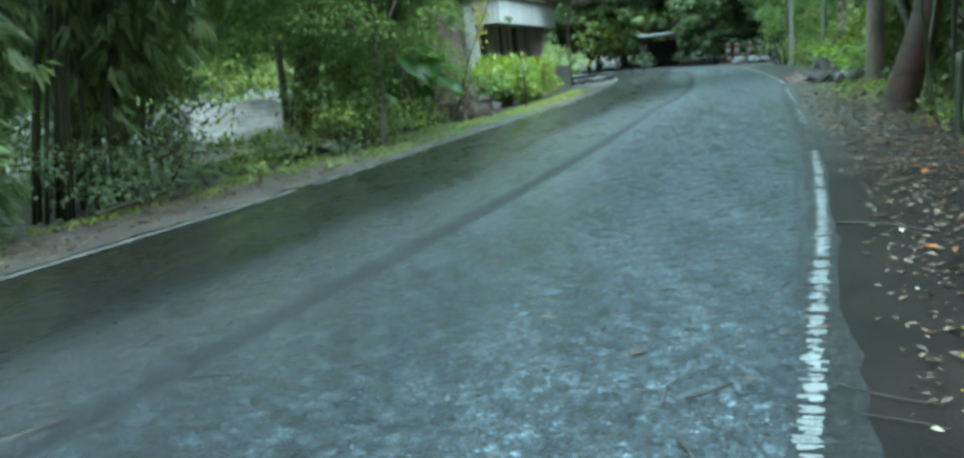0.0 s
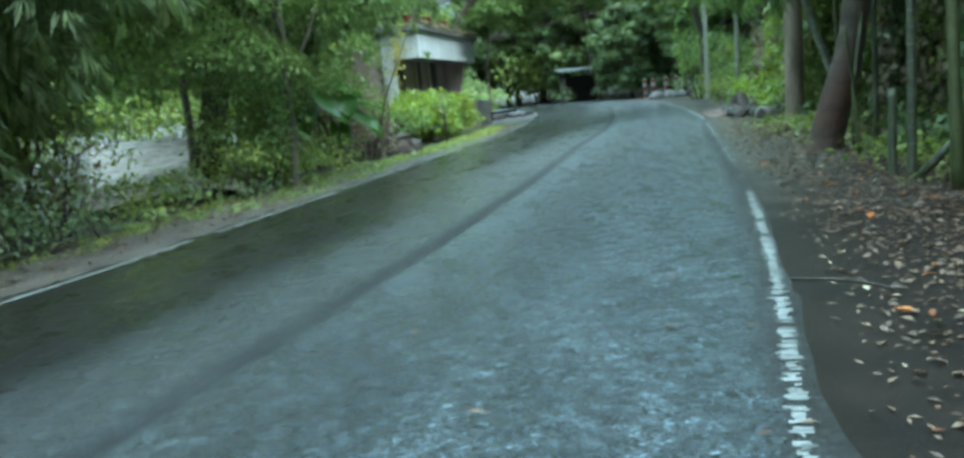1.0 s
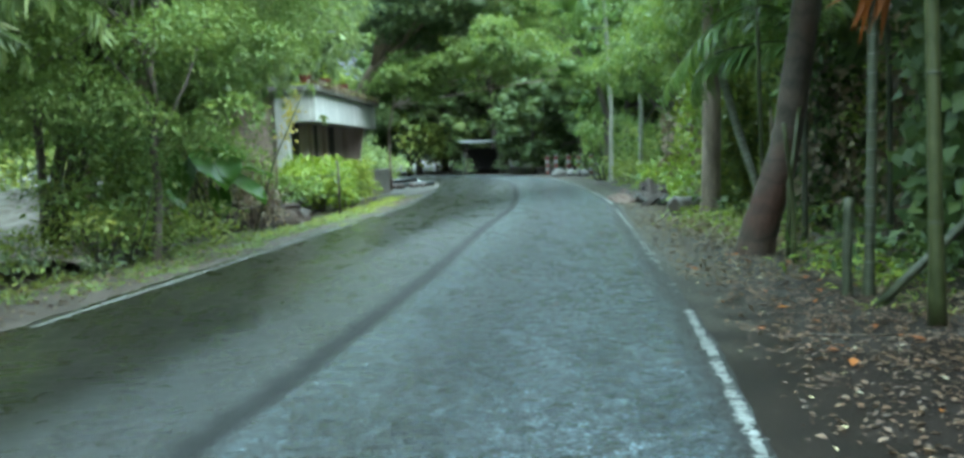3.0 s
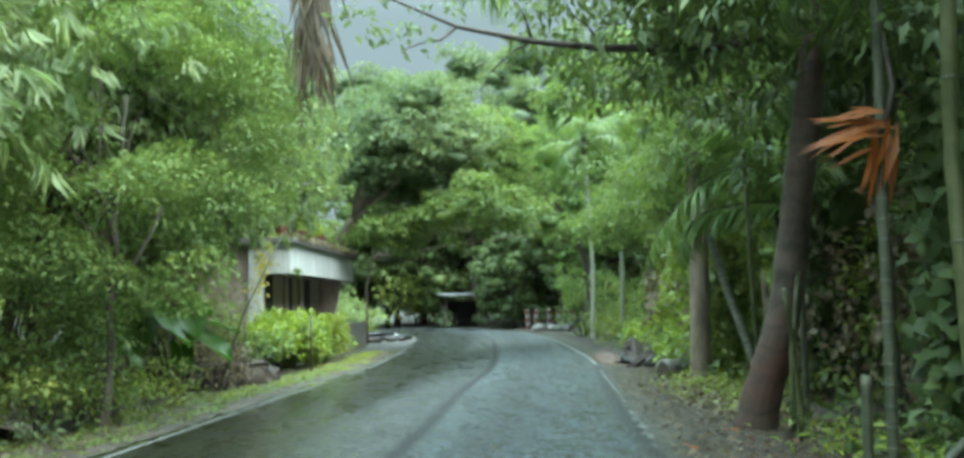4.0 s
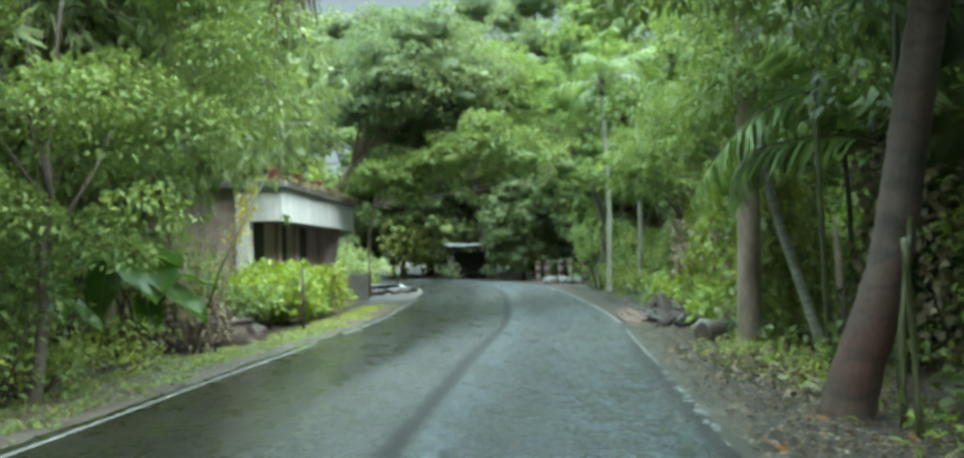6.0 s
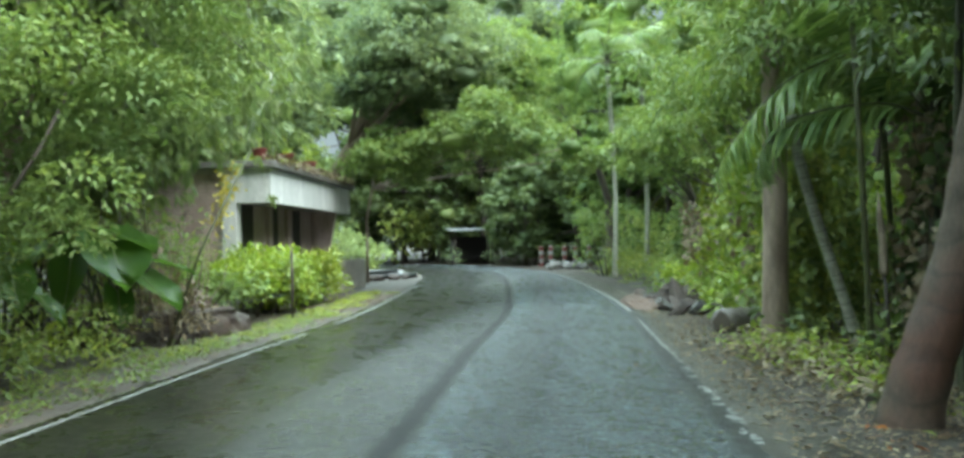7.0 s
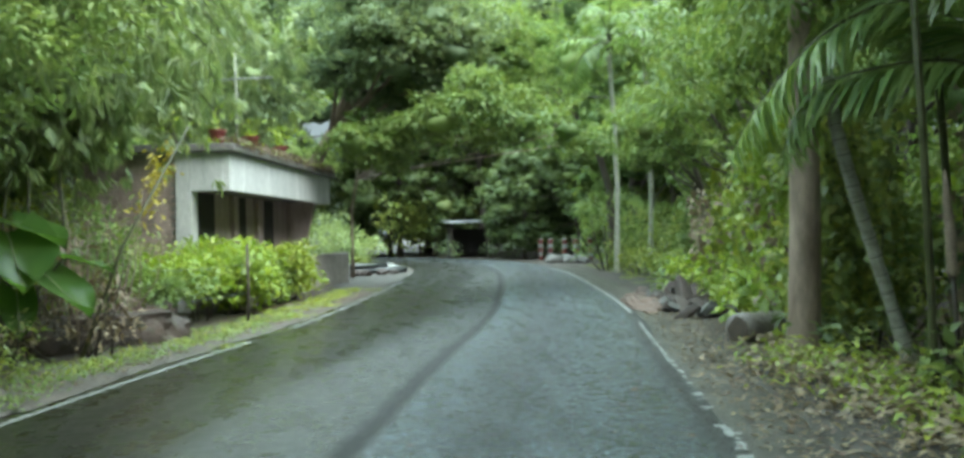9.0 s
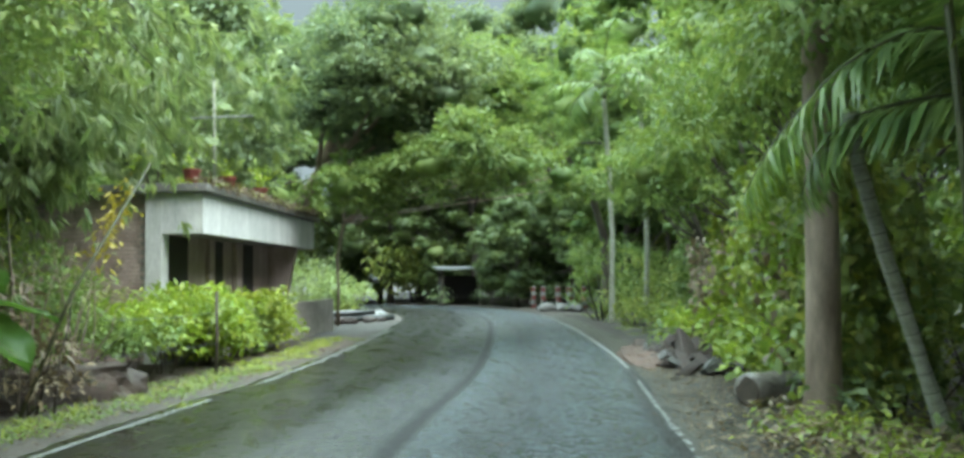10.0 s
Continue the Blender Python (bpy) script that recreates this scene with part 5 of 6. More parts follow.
rng = np.random.default_rng(73)
grass_patch("field_grass", spots_field, (0.75, 0.05), L_GRASS, "tall pale yellow-green grass in the field past the house", rng, 30)
spots = []
for y in np.concatenate([np.arange(18.0, 24, 0.3), np.arange(24, 33, 0.17)]):
    p = beside(y, -3.75 + rng.normal() * 0.26)
    spots.append((p[0], p[1], -0.02, 0.2))
grass_patch("verge_grass", spots, (0.13, 0.014), L_GRASS, "bright yellow-green grass along the verge", rng, 46)
spots = []
for y in np.arange(4.0, 19, 0.2):
    p = beside(y, -4.25 + rng.normal() * 0.2)
    spots.append((p[0], p[1], -0.02, 0.2))
for y in np.arange(2.0, 46, 0.3):
    p = beside(y, 4.75 + rng.normal() * 0.25)
    spots.append((p[0], p[1], -0.02, 0.2))
grass_patch("edge_weeds", spots, (0.12, 0.02), L_UNDER, "low weeds where the trees meet the shoulder", rng, 30)
spots = []
for y in np.arange(11.0, 25, 0.16):
    p = beside(y, -3.85 + rng.normal() * 0.3)
    spots.append((p[0], p[1], -0.02, 0.25))
for y in np.arange(13.0, 25, 0.2):
    p = beside(y, -3.45 + rng.normal() * 0.13)
    spots.append((p[0], p[1], -0.02, 0.2))
grass_patch("verge_weeds", spots, (0.09, 0.03), L_MID, "low broad weeds creeping over the verge", rng, 22)
# ground creepers that spill on to the right shoulder
spots, vs = [], []
for cx, cy, r in ((6.9, 16.2, 0.9), (7.0, 17.2, 0.7), (6.6, 15.0, 0.7), (8.0, 18.3, 0.5), (6.4, 13.8, 0.5), (5.9, 11.0, 0.6), (5.6, 9.8, 0.5)):
    k = int(330 * r)
    q = rng.normal(size=(k, 2)) * r * 0.5
    at = np.stack([cx + q[:, 0], cy + q[:, 1], rng.uniform(0.02, 0.28, k)], 1)
    d = rng.normal(size=(k, 3)) * [1, 1, 0.35]
    ln = rng.uniform(0.05, 0.13, k)
    vs.append(leaf_arrays(at, d, rng.normal(size=(k, 3)) * 0.35 + [0, 0, 1], ln, ln * 0.4, 0.2, 0.3))
v, f = joined(vs)
tagged(new("ground_creeper", mesh_from("ground_creeper", v, f, L_GRASS)), "yellow-green creepers spilling on to the shoulder", "creeper", kind="stuff")
vs = []
for cx, cy, r in ((6.9, 16.2, 1.0), (7.0, 17.2, 0.8), (6.5, 14.8, 0.8), (7.6, 18.4, 0.6), (6.2, 13.6, 0.6)):
    k = int(420 * r)
    q = rng.normal(size=(k, 2)) * r * 0.5
    at = np.stack([cx + q[:, 0], cy + q[:, 1], rng.uniform(0.01, 0.16, k)], 1)
    ln = rng.uniform(0.06, 0.17, k)
    vs.append(leaf_arrays(at, rng.normal(size=(k, 3)) * [1, 1, 0.25], rng.normal(size=(k, 3)) * 0.35 + [0, 0, 1], ln, ln * 0.35, 0.2, 0.2))
v, f = joined(vs)
tagged(new("dry_creeper", mesh_from("dry_creeper", v, f, L_STRAW)), "dry tan leaves and stalks among the creepers", "leaf litter", kind="stuff")
rng_low = np.random.default_rng(74)
for x, y, h in ((-7.6, 13.2, 2.6), (-8.6, 15.0, 3.0), (-9.6, 17.2, 3.2), (-8.0, 11.0, 2.4)):
    bush((x, y, -0.06), (1.0, 1.0), h, L_SHADED, rng_low, "dark leafy bush behind the bamboo", 20, 200, (0.16, 0.07), group="bushes behind the bamboo")
for x, y, h, m in ((-3.0, 18.3, 0.8, L_STRAW), (-2.5, 16.9, 0.7, L_GRASS), (-3.3, 19.7, 1.0, L_STRAW), (-1.9, 18.5, 0.55, L_GRASS)):
    bush((x, y, -0.06), (0.5, 0.5), h, m, rng_low, "dry tan scrub among the verge plants" if m is L_STRAW else "yellow-green scrub among the verge plants", 12, 150, (0.2, 0.035), group="dry scrub on the verge")
for x, y, h, m in ((8.75, 21.3, 0.9, L_HEDGE), (8.9, 22.6, 0.8, L_GRASS), (9.15, 24.0, 1.0, L_HEDGE), (9.5, 25.6, 0.9, L_HEDGE), (8.35, 20.3, 0.6, L_GRASS), (9.9, 27.4, 0.8, L_LIGHT), (8.7, 18.7, 2.0, L_LIGHT), (9.1, 17.5, 1.7, L_LIGHT)):
    bush((x, y, -0.06), (0.6, 0.6), h, m, rng_low, "bright yellow-green plants behind the stone heap", 13, 260, (0.16, 0.1), group="plants behind the heap")


def vine_curtain(place, width, height, strands, rng, label, mat, heading, leafy=64, leaf=(0.1, 0.22), broad=0.6):
    """Creepers hanging in strands from the trees."""
    cur = thing("hanging_creeper", place, label, "creeper")
    vs = []
    for i in range(strands):
        u = rng.uniform(-width / 2, width / 2)
        x, y = math.cos(heading) * u + rng.normal() * 0.25, math.sin(heading) * u + rng.normal() * 0.25
        top, low = height * rng.uniform(0.7, 1.0), rng.uniform(0.0, 0.6)
        pts = [(x + 0.12 * math.sin(4 * t + i), y + 0.12 * math.cos(3 * t + i), top + (low - top) * t) for t in np.linspace(0, 1, 8)]
        if i < 8:
            part("strand", tube("strand", pts, [0.008] * 8, M_TWIG, 4), M_TWIG, cur)
        k = int(leafy * (top - low))
        t = rng.random(k)
        at = np.stack([np.interp(t, np.linspace(0, 1, 8), [p[c] for p in pts]) for c in range(3)], 1) + rng.normal(size=(k, 3)) * 0.1
        d = rng.normal(size=(k, 3)) * 0.7 + [0, 0, -0.5]
        ln = rng.uniform(*leaf, k)
        vs.append(leaf_arrays(at, d, rng.normal(size=(k, 3)) * 0.4 + [-0.7, -0.5, 0.5], ln, ln * broad, 0.15, 0.3))
    v, f = joined(vs)
    part("leaves", mesh_from("leaves", v, f, mat), mat, cur)
    return cur


rng = np.random.default_rng(77)
for y, off, w, h, mat in ((20.2, 5.1, 1.6, 3.2, L_UNDER), (21.5, 4.9, 2.0, 3.2, L_HEDGE), (23.4, 4.9, 2.0, 3.2, L_GRASS), (25.0, 5.2, 2.2, 3.4, L_LIGHT), (27.0, 5.2, 2.2, 3.2, L_GRASS), (29.5, 5.8, 2.6, 3.8, L_LIGHT), (33, 5.9, 2.8, 3.6, L_LIGHT), (17.5, 6.4, 2.2, 2.8, L_SHADED), (6.6, 5.9, 1.8, 4.0, L_SHADED), (5.0, 6.0, 1.8, 3.6, L_SHADED)):
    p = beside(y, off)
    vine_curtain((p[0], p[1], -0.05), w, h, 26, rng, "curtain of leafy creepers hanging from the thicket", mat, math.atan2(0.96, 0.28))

for y, off, w, h, mat in ((12.2, 6.0, 2.0, 4.0, L_SHADED), (11.0, 6.1, 1.6, 4.2, L_SHADED), (9.8, 5.9, 2.0, 4.4, L_SHADED), (8.2, 5.9, 2.0, 4.2, L_SHADED)):
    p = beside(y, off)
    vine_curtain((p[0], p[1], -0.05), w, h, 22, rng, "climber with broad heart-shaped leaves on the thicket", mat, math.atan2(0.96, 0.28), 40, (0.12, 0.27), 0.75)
for y, off, w, h in ((21.6, 4.75, 1.4, 2.6), (24.4, 4.85, 1.4, 2.7), (28.0, 5.0, 1.6, 2.4), (14.4, 6.3, 2.2, 3.2), (16.0, 7.0, 2.4, 3.4), (17.0, 6.1, 1.8, 3.4), (18.2, 6.2, 1.4, 3.0)):
    p = beside(y, off)
    vine_curtain((p[0], p[1], -0.05), w, h, 12, rng, "dry brown creepers hanging among the green ones", L_STRAW, math.atan2(0.96, 0.28), 20)

# ---- trunks, logs and stones on the right bank ----
def ringed_stem(name, place, points, radius, label, category, mat, ring=0.16, sides=12, scarred=False):
    t = thing(name, place, label, category)
    pts = np.array(points, float)
    n = int(np.linalg.norm(pts[-1] - pts[0]) / ring * 2)
    s = np.linspace(0, 1, n)
    key = np.linspace(0, 1, len(pts))
    run = np.stack([np.interp(s, key, pts[:, k]) for k in range(3)], 1)
    part("stem", tube("stem", run, [radius * (1.4 - 0.4 * min(1, 6 * u)) * (1.05 if i % 2 else 0.97) for i, u in enumerate(s)], mat, sides), mat, t)
    for i in range(3, n - 1, 4):
        if ring > 0.3:
            part("joint", tube("joint", [run[i] - [0, 0, 0.012], run[i], run[i] + [0, 0, 0.012]], [radius * 1.04, radius * 1.16, radius * 1.04], M_PALMBARK, sides), M_PALMBARK, t, "pale stem joint")
    for i in range(3, n - 1, 2) if scarred else ():
        d = (run[i + 1] - run[i - 1]) / np.linalg.norm(run[i + 1] - run[i - 1]) * 0.006
        r = radius * (1.4 - 0.4 * min(1, 6 * s[i])) * 1.075
        part("leaf_scar", tube("leaf_scar", [run[i] - d, run[i] + d], [r, r], M_SCAR, sides), M_SCAR, t, "ring scar of a fallen frond")
    return t


ringed_stem("palm_trunk", (8.15, 17.1, -0.05), [(0, 0, 0), (-0.33, -0.08, 0.85), (-0.68, -0.16, 1.75), (-0.92, -0.2, 2.5), (-1.0, -0.2, 3.0)], 0.066, "bare pale palm trunk leaning towards the road", "tree trunk", M_PALEBARK, scarred=True)
near_palm = ringed_stem("palm_trunk", (5.21, 9.42, -0.05), [(0, 0, 0), (0.03, 0, 1.2), (0.05, 0, 2.6)], 0.043, "dark green palm stem with pale leaf scars", "tree trunk", M_PALMBARK)
for z in np.arange(0.35, 2.6, 0.16):
    part("leaf_scar", tube("leaf_scar", [(0.02 * z, 0, z - 0.004), (0.02 * z, 0, z + 0.004)], [0.0465, 0.0465], M_SCAR, 12), M_PALEBARK, near_palm, "pale ring scar")
ringed_stem("cut_stem", (5.06, 9.5, -0.05), [(0, 0, 0), (0.0, 0, 0.4), (0.02, 0, 0.9)], 0.042, "short cut palm stem beside the shoulder", "stump", M_PALMBARK)
ringed_stem("palm_trunk", (4.7, 7.1, -0.05), [(0, 0, 0), (0.06, 0, 0.6), (0.22, 0.02, 1.6), (0.4, 0.05, 3.0), (0.5, 0.1, 5.0)], 0.085, "pale leaning palm trunk at the shoulder", "tree trunk", M_GREYBARK, scarred=True)
for x, y, h, r in ((4.93, 8.12, 5.0, 0.048), (5.84, 12.03, 1.8, 0.026), (5.73, 11.67, 1.6, 0.024), (7.24, 15.46, 4.6, 0.034), (8.6, 17.0, 4.6, 0.04)):
    ringed_stem("bamboo_culm", (x, y, -0.05), [(0, 0, 0), (rng.normal() * 0.05, rng.normal() * 0.05, h * 0.5), (rng.normal() * 0.15, rng.normal() * 0.15, h)], r, "dark green jointed stem in the thicket", "bamboo", M_CULM, 0.5, 8)
pole = tagged(new("leaning_pole", tube("leaning_pole", [(5.0, 8.95, 0.0), (5.3, 8.85, 0.33), (5.75, 8.7, 0.8)], [0.042, 0.04, 0.036], M_PALMBARK, 8)), "grey-green cut pole leaning against the stems", "pole")


def log(place, length, radius, label, rng):
    t = thing("log", place, label, "log")
    pts = [(x, 0.02 * math.sin(3 * x), radius + 0.012 * math.sin(5 * x)) for x in np.linspace(0, length, 7)]
    bark = part("bark", tube("bark", pts, [radius * (1 + rng.normal() * 0.05) for _ in pts], M_LOG, 12), M_LOG, t)
    for x, d in ((-0.004, -1), (length + 0.004, 1)):
        bm = bmesh.new()
        bmesh.ops.create_cone(bm, cap_ends=True, segments=12, radius1=radius * 0.93, radius2=radius * 0.88, depth=0.012, matrix=Matrix.Translation((x, 0, radius)) @ Matrix.Rotation(math.pi / 2 * d, 4, "Y"))
        part("cut_face", bm, M_LOGEND, t, "darkened cut end")
    return t


rng = np.random.default_rng(81)
log(pose(7.2, 19.2, -0.02, 0, 0, 22), 0.95, 0.19, "short grey log lying on the shoulder", rng)


def stone(place, size, rng, mat, label, name="stone", group=""):
    bm = bmesh.new()
    bmesh.ops.create_icosphere(bm, subdivisions=2, radius=1)
    for v in bm.verts:
        k = 1 + 0.25 * noise.noise(v.co * 1.3 + Vector((place[0] * 3, place[1] * 5, 0))) + 0.1 * noise.noise(v.co * 4)
        v.co = Vector((v.co.x * size[0] * k, v.co.y * size[1] * k, max(v.co.z * k, -0.55) * size[2]))
    ob = part(name, bm, mat)
    ob.matrix_world = pose(place[0], place[1], place[2] + 0.5 * size[2], 0, 0, rng.uniform(0, 360))
    return tagged(ob, label, "stone", group)


def broken_slab(place, size, rng, mat, label, name="stone", group="", tilt=25):
    """An angular broken piece with chipped edges."""
    bm = box(size, (0, 0, 0), min(size) * 0.12)
    for v in bm.verts:
        v.co = Vector((v.co.x * (1 + 0.35 * noise.noise(v.co * 5 + Vector((place[0] * 7, 0, 0)))), v.co.y * (1 + 0.35 * noise.noise(v.co * 6 + Vector((0, place[1] * 7, 0)))), v.co.z + 0.3 * size[2] * noise.noise(v.co * 7)))
    ob = part(name, bm, mat)
    ob.matrix_world = pose(place[0], place[1], place[2] + 0.4 * size[2], rng.uniform(-tilt, tilt), rng.uniform(-tilt, tilt), rng.uniform(0, 360))
    return tagged(ob, label, "stone", group)


mound = bmesh.new()
bmesh.ops.create_icosphere(mound, subdivisions=4, radius=1)
for v in mound.verts:
    k = 1 + 0.25 * noise.noise(v.co * 1.9) + 0.12 * noise.noise(v.co * 6.0)
    x, y = v.co.x * 0.55 * k, v.co.y * 2.6 * k
    v.co = Vector((8.45 + 0.97 * x + 0.25 * y, 25.9 - 0.25 * x + 0.97 * y, max(-0.05, 0.13 * v.co.z * k - 0.02 + 0.05 * noise.noise(v.co * 9.0))))
M_CLAY = rough_surface("reddish_clay", (0.06, 0.035, 0.026), (0.16, 0.10, 0.072), 2.5, 25, (0.5, 0.85), 0.7, 0.02)
tagged(part("clay_mound", mound, M_CLAY), "low mound of reddish earth under broken stones", "earth mound", kind="structure")
for i in range(70):
    y = 25.5 + np.clip(rng.normal() * 1.35, -2.2, 3.0)
    side = rng.uniform(-0.3, 0.55)
    p = beside(y, 3.72 + side)
    sz = rng.uniform(0.1, 0.26)
    top = 0.42 * math.exp(-((y - 25.0) / 1.5) ** 2) * max(0.15, 1 - abs(side - 0.15) / 0.5)
    broken_slab((p[0], p[1], -0.02 + top * rng.random() ** 0.6), (sz * rng.uniform(1.2, 2.6), sz, sz * rng.uniform(0.35, 0.8)), rng, M_STONE if rng.random() < 0.35 else M_RUBBLE, "dark broken stone in the heap at the road edge", group="heap of stones", tilt=40)
for x, y, a, b, c in ((12.5, 50.4, 0.5, 0.3, 0.28), (13.2, 50.2, 0.5, 0.3, 0.25), (13.8, 50.0, 0.45, 0.3, 0.26)):
    stone((x, y, -0.03), (a, b, c), rng, M_STONE, "pale boulder before the marker posts", "boulder")

ds = thing("charred_stem", (7.42, 15.42, -0.05), "blackened dead stem with a pale dry sheath", "dead stem")
part("stem", tube("stem", [(0.03, 0, 0), (0.0, 0, 0.6), (-0.03, 0, 1.12)], [0.024, 0.021, 0.018], M_TWIG, 7), M_TWIG, ds)
part("sheath", tube("sheath", [(-0.03, 0, 1.04), (-0.03, 0.01, 1.08), (-0.04, 0, 1.4), (-0.07, 0, 1.7), (-0.08, 0, 1.95)], [0.036, 0.044, 0.046, 0.034, 0.008], M_SHEATH, 8), M_SHEATH, ds, "pale dry sheath")

# ---- marker posts and shed at the bend ----
def marker_post(place, label):
    t = thing("marker_post", place, label, "road post", "marker posts at the bend")
    z = 0.0
    for i in range(5):
        m = M_WHITE if i % 2 else M_RED
        part("band", box((0.2 - 0.002 * (i % 2), 0.2 - 0.002 * (i % 2), 0.225), (0, 0, z + 0.1125), 0.008), m, t, "white band" if i % 2 else "red band")
        z += 0.227
    bm = bmesh.new()
    bmesh.ops.create_cone(bm, cap_ends=True, segments=4, radius1=0.14, radius2=0.03, depth=0.06, matrix=Matrix.Translation((0, 0, z + 0.03)) @ Matrix.Rotation(math.pi / 4, 4, "Z"))
    part("cap", bm, M_WHITE, t)
    return t


mp = marker_post((14.75, 52.0, -0.05), "red and white striped concrete post at the bend")
for x, y in ((14.1, 52.3), (13.62, 52.7), (13.3, 54.5), (13.2, 56.3)):
    copy_thing(mp, pose(x, y, -0.05, 0, 0, 10))

shed = thing("shed", (10.3, 63.5, -0.05), "low dark roadside shed with a tin roof", "shed")
for x, y in ((-1.2, -0.9), (1.2, -0.9), (-1.2, 0.9), (1.2, 0.9)):
    part("post", box((0.1, 0.1, 2.2), (x, y, 1.1), 0.01), M_TWIG, shed)
part("back_wall", box((2.4, 0.05, 1.8), (0, 0.96, 0.95), 0.005), M_DARK, shed)
part("side_wall", box((0.05, 1.7, 1.5), (-1.26, 0, 0.8), 0.005), M_DARK, shed)
part("bench", box((2.0, 0.4, 0.06), (0, 0.5, 0.5), 0.01), M_DARK, shed)
rv, rf = [], []
for i in range(29):
    for j, (yy, zz) in enumerate(((-1.35, 2.22), (1.3, 2.42))):
        rv.append((-1.6 + i * 3.2 / 28, yy, zz + 0.02 * (i % 2)))
for i in range(28):
    rf.append((2 * i, 2 * i + 2, 2 * i + 3, 2 * i + 1))
tin = part("roof", mesh_from("roof", rv, np.array(rf), M_TIN), M_TIN, shed, "corrugated tin sheet")
tin.modifiers.new("thick", "SOLIDIFY").thickness = 0.012

rng = np.random.default_rng(88)
for x, y, h in ((8.9, 61.9, 1.1), (11.7, 62.2, 1.3), (12.9, 60.5, 1.2), (13.8, 58.5, 1.4)):
    bush((x, y, -0.06), (0.7, 0.6), h, L_DEEP, rng, "dark low bush by the shed", 12, 90, (0.2, 0.09), group="bushes by the shed")
# ---- by the house: pots, weeds, antenna, fence post, pipes ----
rng = np.random.default_rng(91)


def flower_pot(place, plant, label):
    t = thing("flower_pot", place, label, "plant pot")
    bm = bmesh.new()
    prof = [(0.115, 0), (0.16, 0.25), (0.18, 0.25), (0.18, 0.30), (0.155, 0.30), (0.15, 0.23)]
    rings = []
    for r, z in prof:
        rings.append([bm.verts.new((r * math.cos(a), r * math.sin(a), z)) for a in np.linspace(0, 2 * math.pi, 13)[:-1]])
    for r0, r1 in zip(rings, rings[1:]):
        for k in range(12):
            bm.faces.new((r0[k], r0[(k + 1) % 12], r1[(k + 1) % 12], r1[k]))
    bm.faces.new(rings[0][::-1])
    bm.faces.new(rings[-1])
    part("pot", bm, M_RED, t, "red clay pot")
    k = 90 if plant else 30
    d = rng.normal(size=(k, 3)) * [0.5, 0.5, 0.3] + [0, 0, 0.9]
    at = np.array([0, 0, 0.27]) + d * rng.uniform(0.0, 0.45, (k, 1))
    v, f = leaf_arrays(at, d + rng.normal(size=(k, 3)) * 0.4, rng.normal(size=(k, 3)) * 0.5 + [0, 0, 0.6], rng.uniform(0.1, 0.2, k), 0.05)
    part("foliage", mesh_from("foliage", v, f, L_HEDGE), L_HEDGE, t)
    return t


for u, w, big in ((-0.1, -0.3, 0), (1.2, -0.04, 0), (3.45, -0.04, 1)):
    q = h_at(u, w, 3.36)
    flower_pot(q, big, "red clay pot with a small plant on the roof edge")
spots = [(*h_at(rng.uniform(-0.35, 8.4), -abs(rng.normal() * 0.35) + 0.05, 3.355), 0.2) for _ in range(90)]
grass_patch("roof_weeds", spots, (0.2, 0.018), L_GRASS, "weeds and grass growing on the flat roof", rng, 26)
k = 2600
at = np.array([h_at(rng.uniform(-0.4, 8.4), -abs(rng.normal() * 0.3) + 0.2, 3.29 + rng.random() * 0.2) for _ in range(k)])
v, f = leaf_arrays(at, rng.normal(size=(k, 3)) + [0, 0, 0.3], rng.normal(size=(k, 3)) * 0.5 + [0, 0, 1], rng.uniform(0.06, 0.14, k), 0.05)
tagged(new("roof_creeper", mesh_from("roof_creeper", v, f, L_DEAD)), "brown dry creeper along the roof edge", "creeper", kind="stuff")

q = h_at(0.1, -1.1, 3.33)
bush(q, (0.4, 0.35), 0.75, L_HEDGE, rng, "yellow-green shrub growing on the roof", 9, 130, (0.12, 0.06), "roof_shrub")
ant = thing("antenna", (0.05, 29.35, 3.36), "thin pale antenna mast with one crossbar on the roof", "antenna")
part("mast", tube("mast", [(0, 0, 0), (0.0, 0, 1.2), (-0.02, 0, 2.5)], [0.022, 0.02, 0.015], M_PALEBARK, 6), M_PALEBARK, ant)
part("boom", tube("boom", [(-0.65, -0.1, 1.64), (0.8, 0.08, 1.76)], [0.014, 0.014], M_WHITE, 6), M_WHITE, ant)

fp = thing("fence_post", (0.66, 24.75, -0.05), "thin dark wooden fence post in the hedge", "fence post")
part("post", tube("post", [(0, 0, 0), (0.01, 0, 0.7), (0.0, 0.01, 1.4)], [0.03, 0.028, 0.024], M_TWIG, 7), M_TWIG, fp)
for z in (0.55, 1.05):
    part("wire", tube("wire", [(0, 0, z), (-0.55, -1.2, z - 0.03), (-1.15, -2.6, z)], [0.004, 0.004, 0.004], M_TIN, 4), M_TIN, fp)

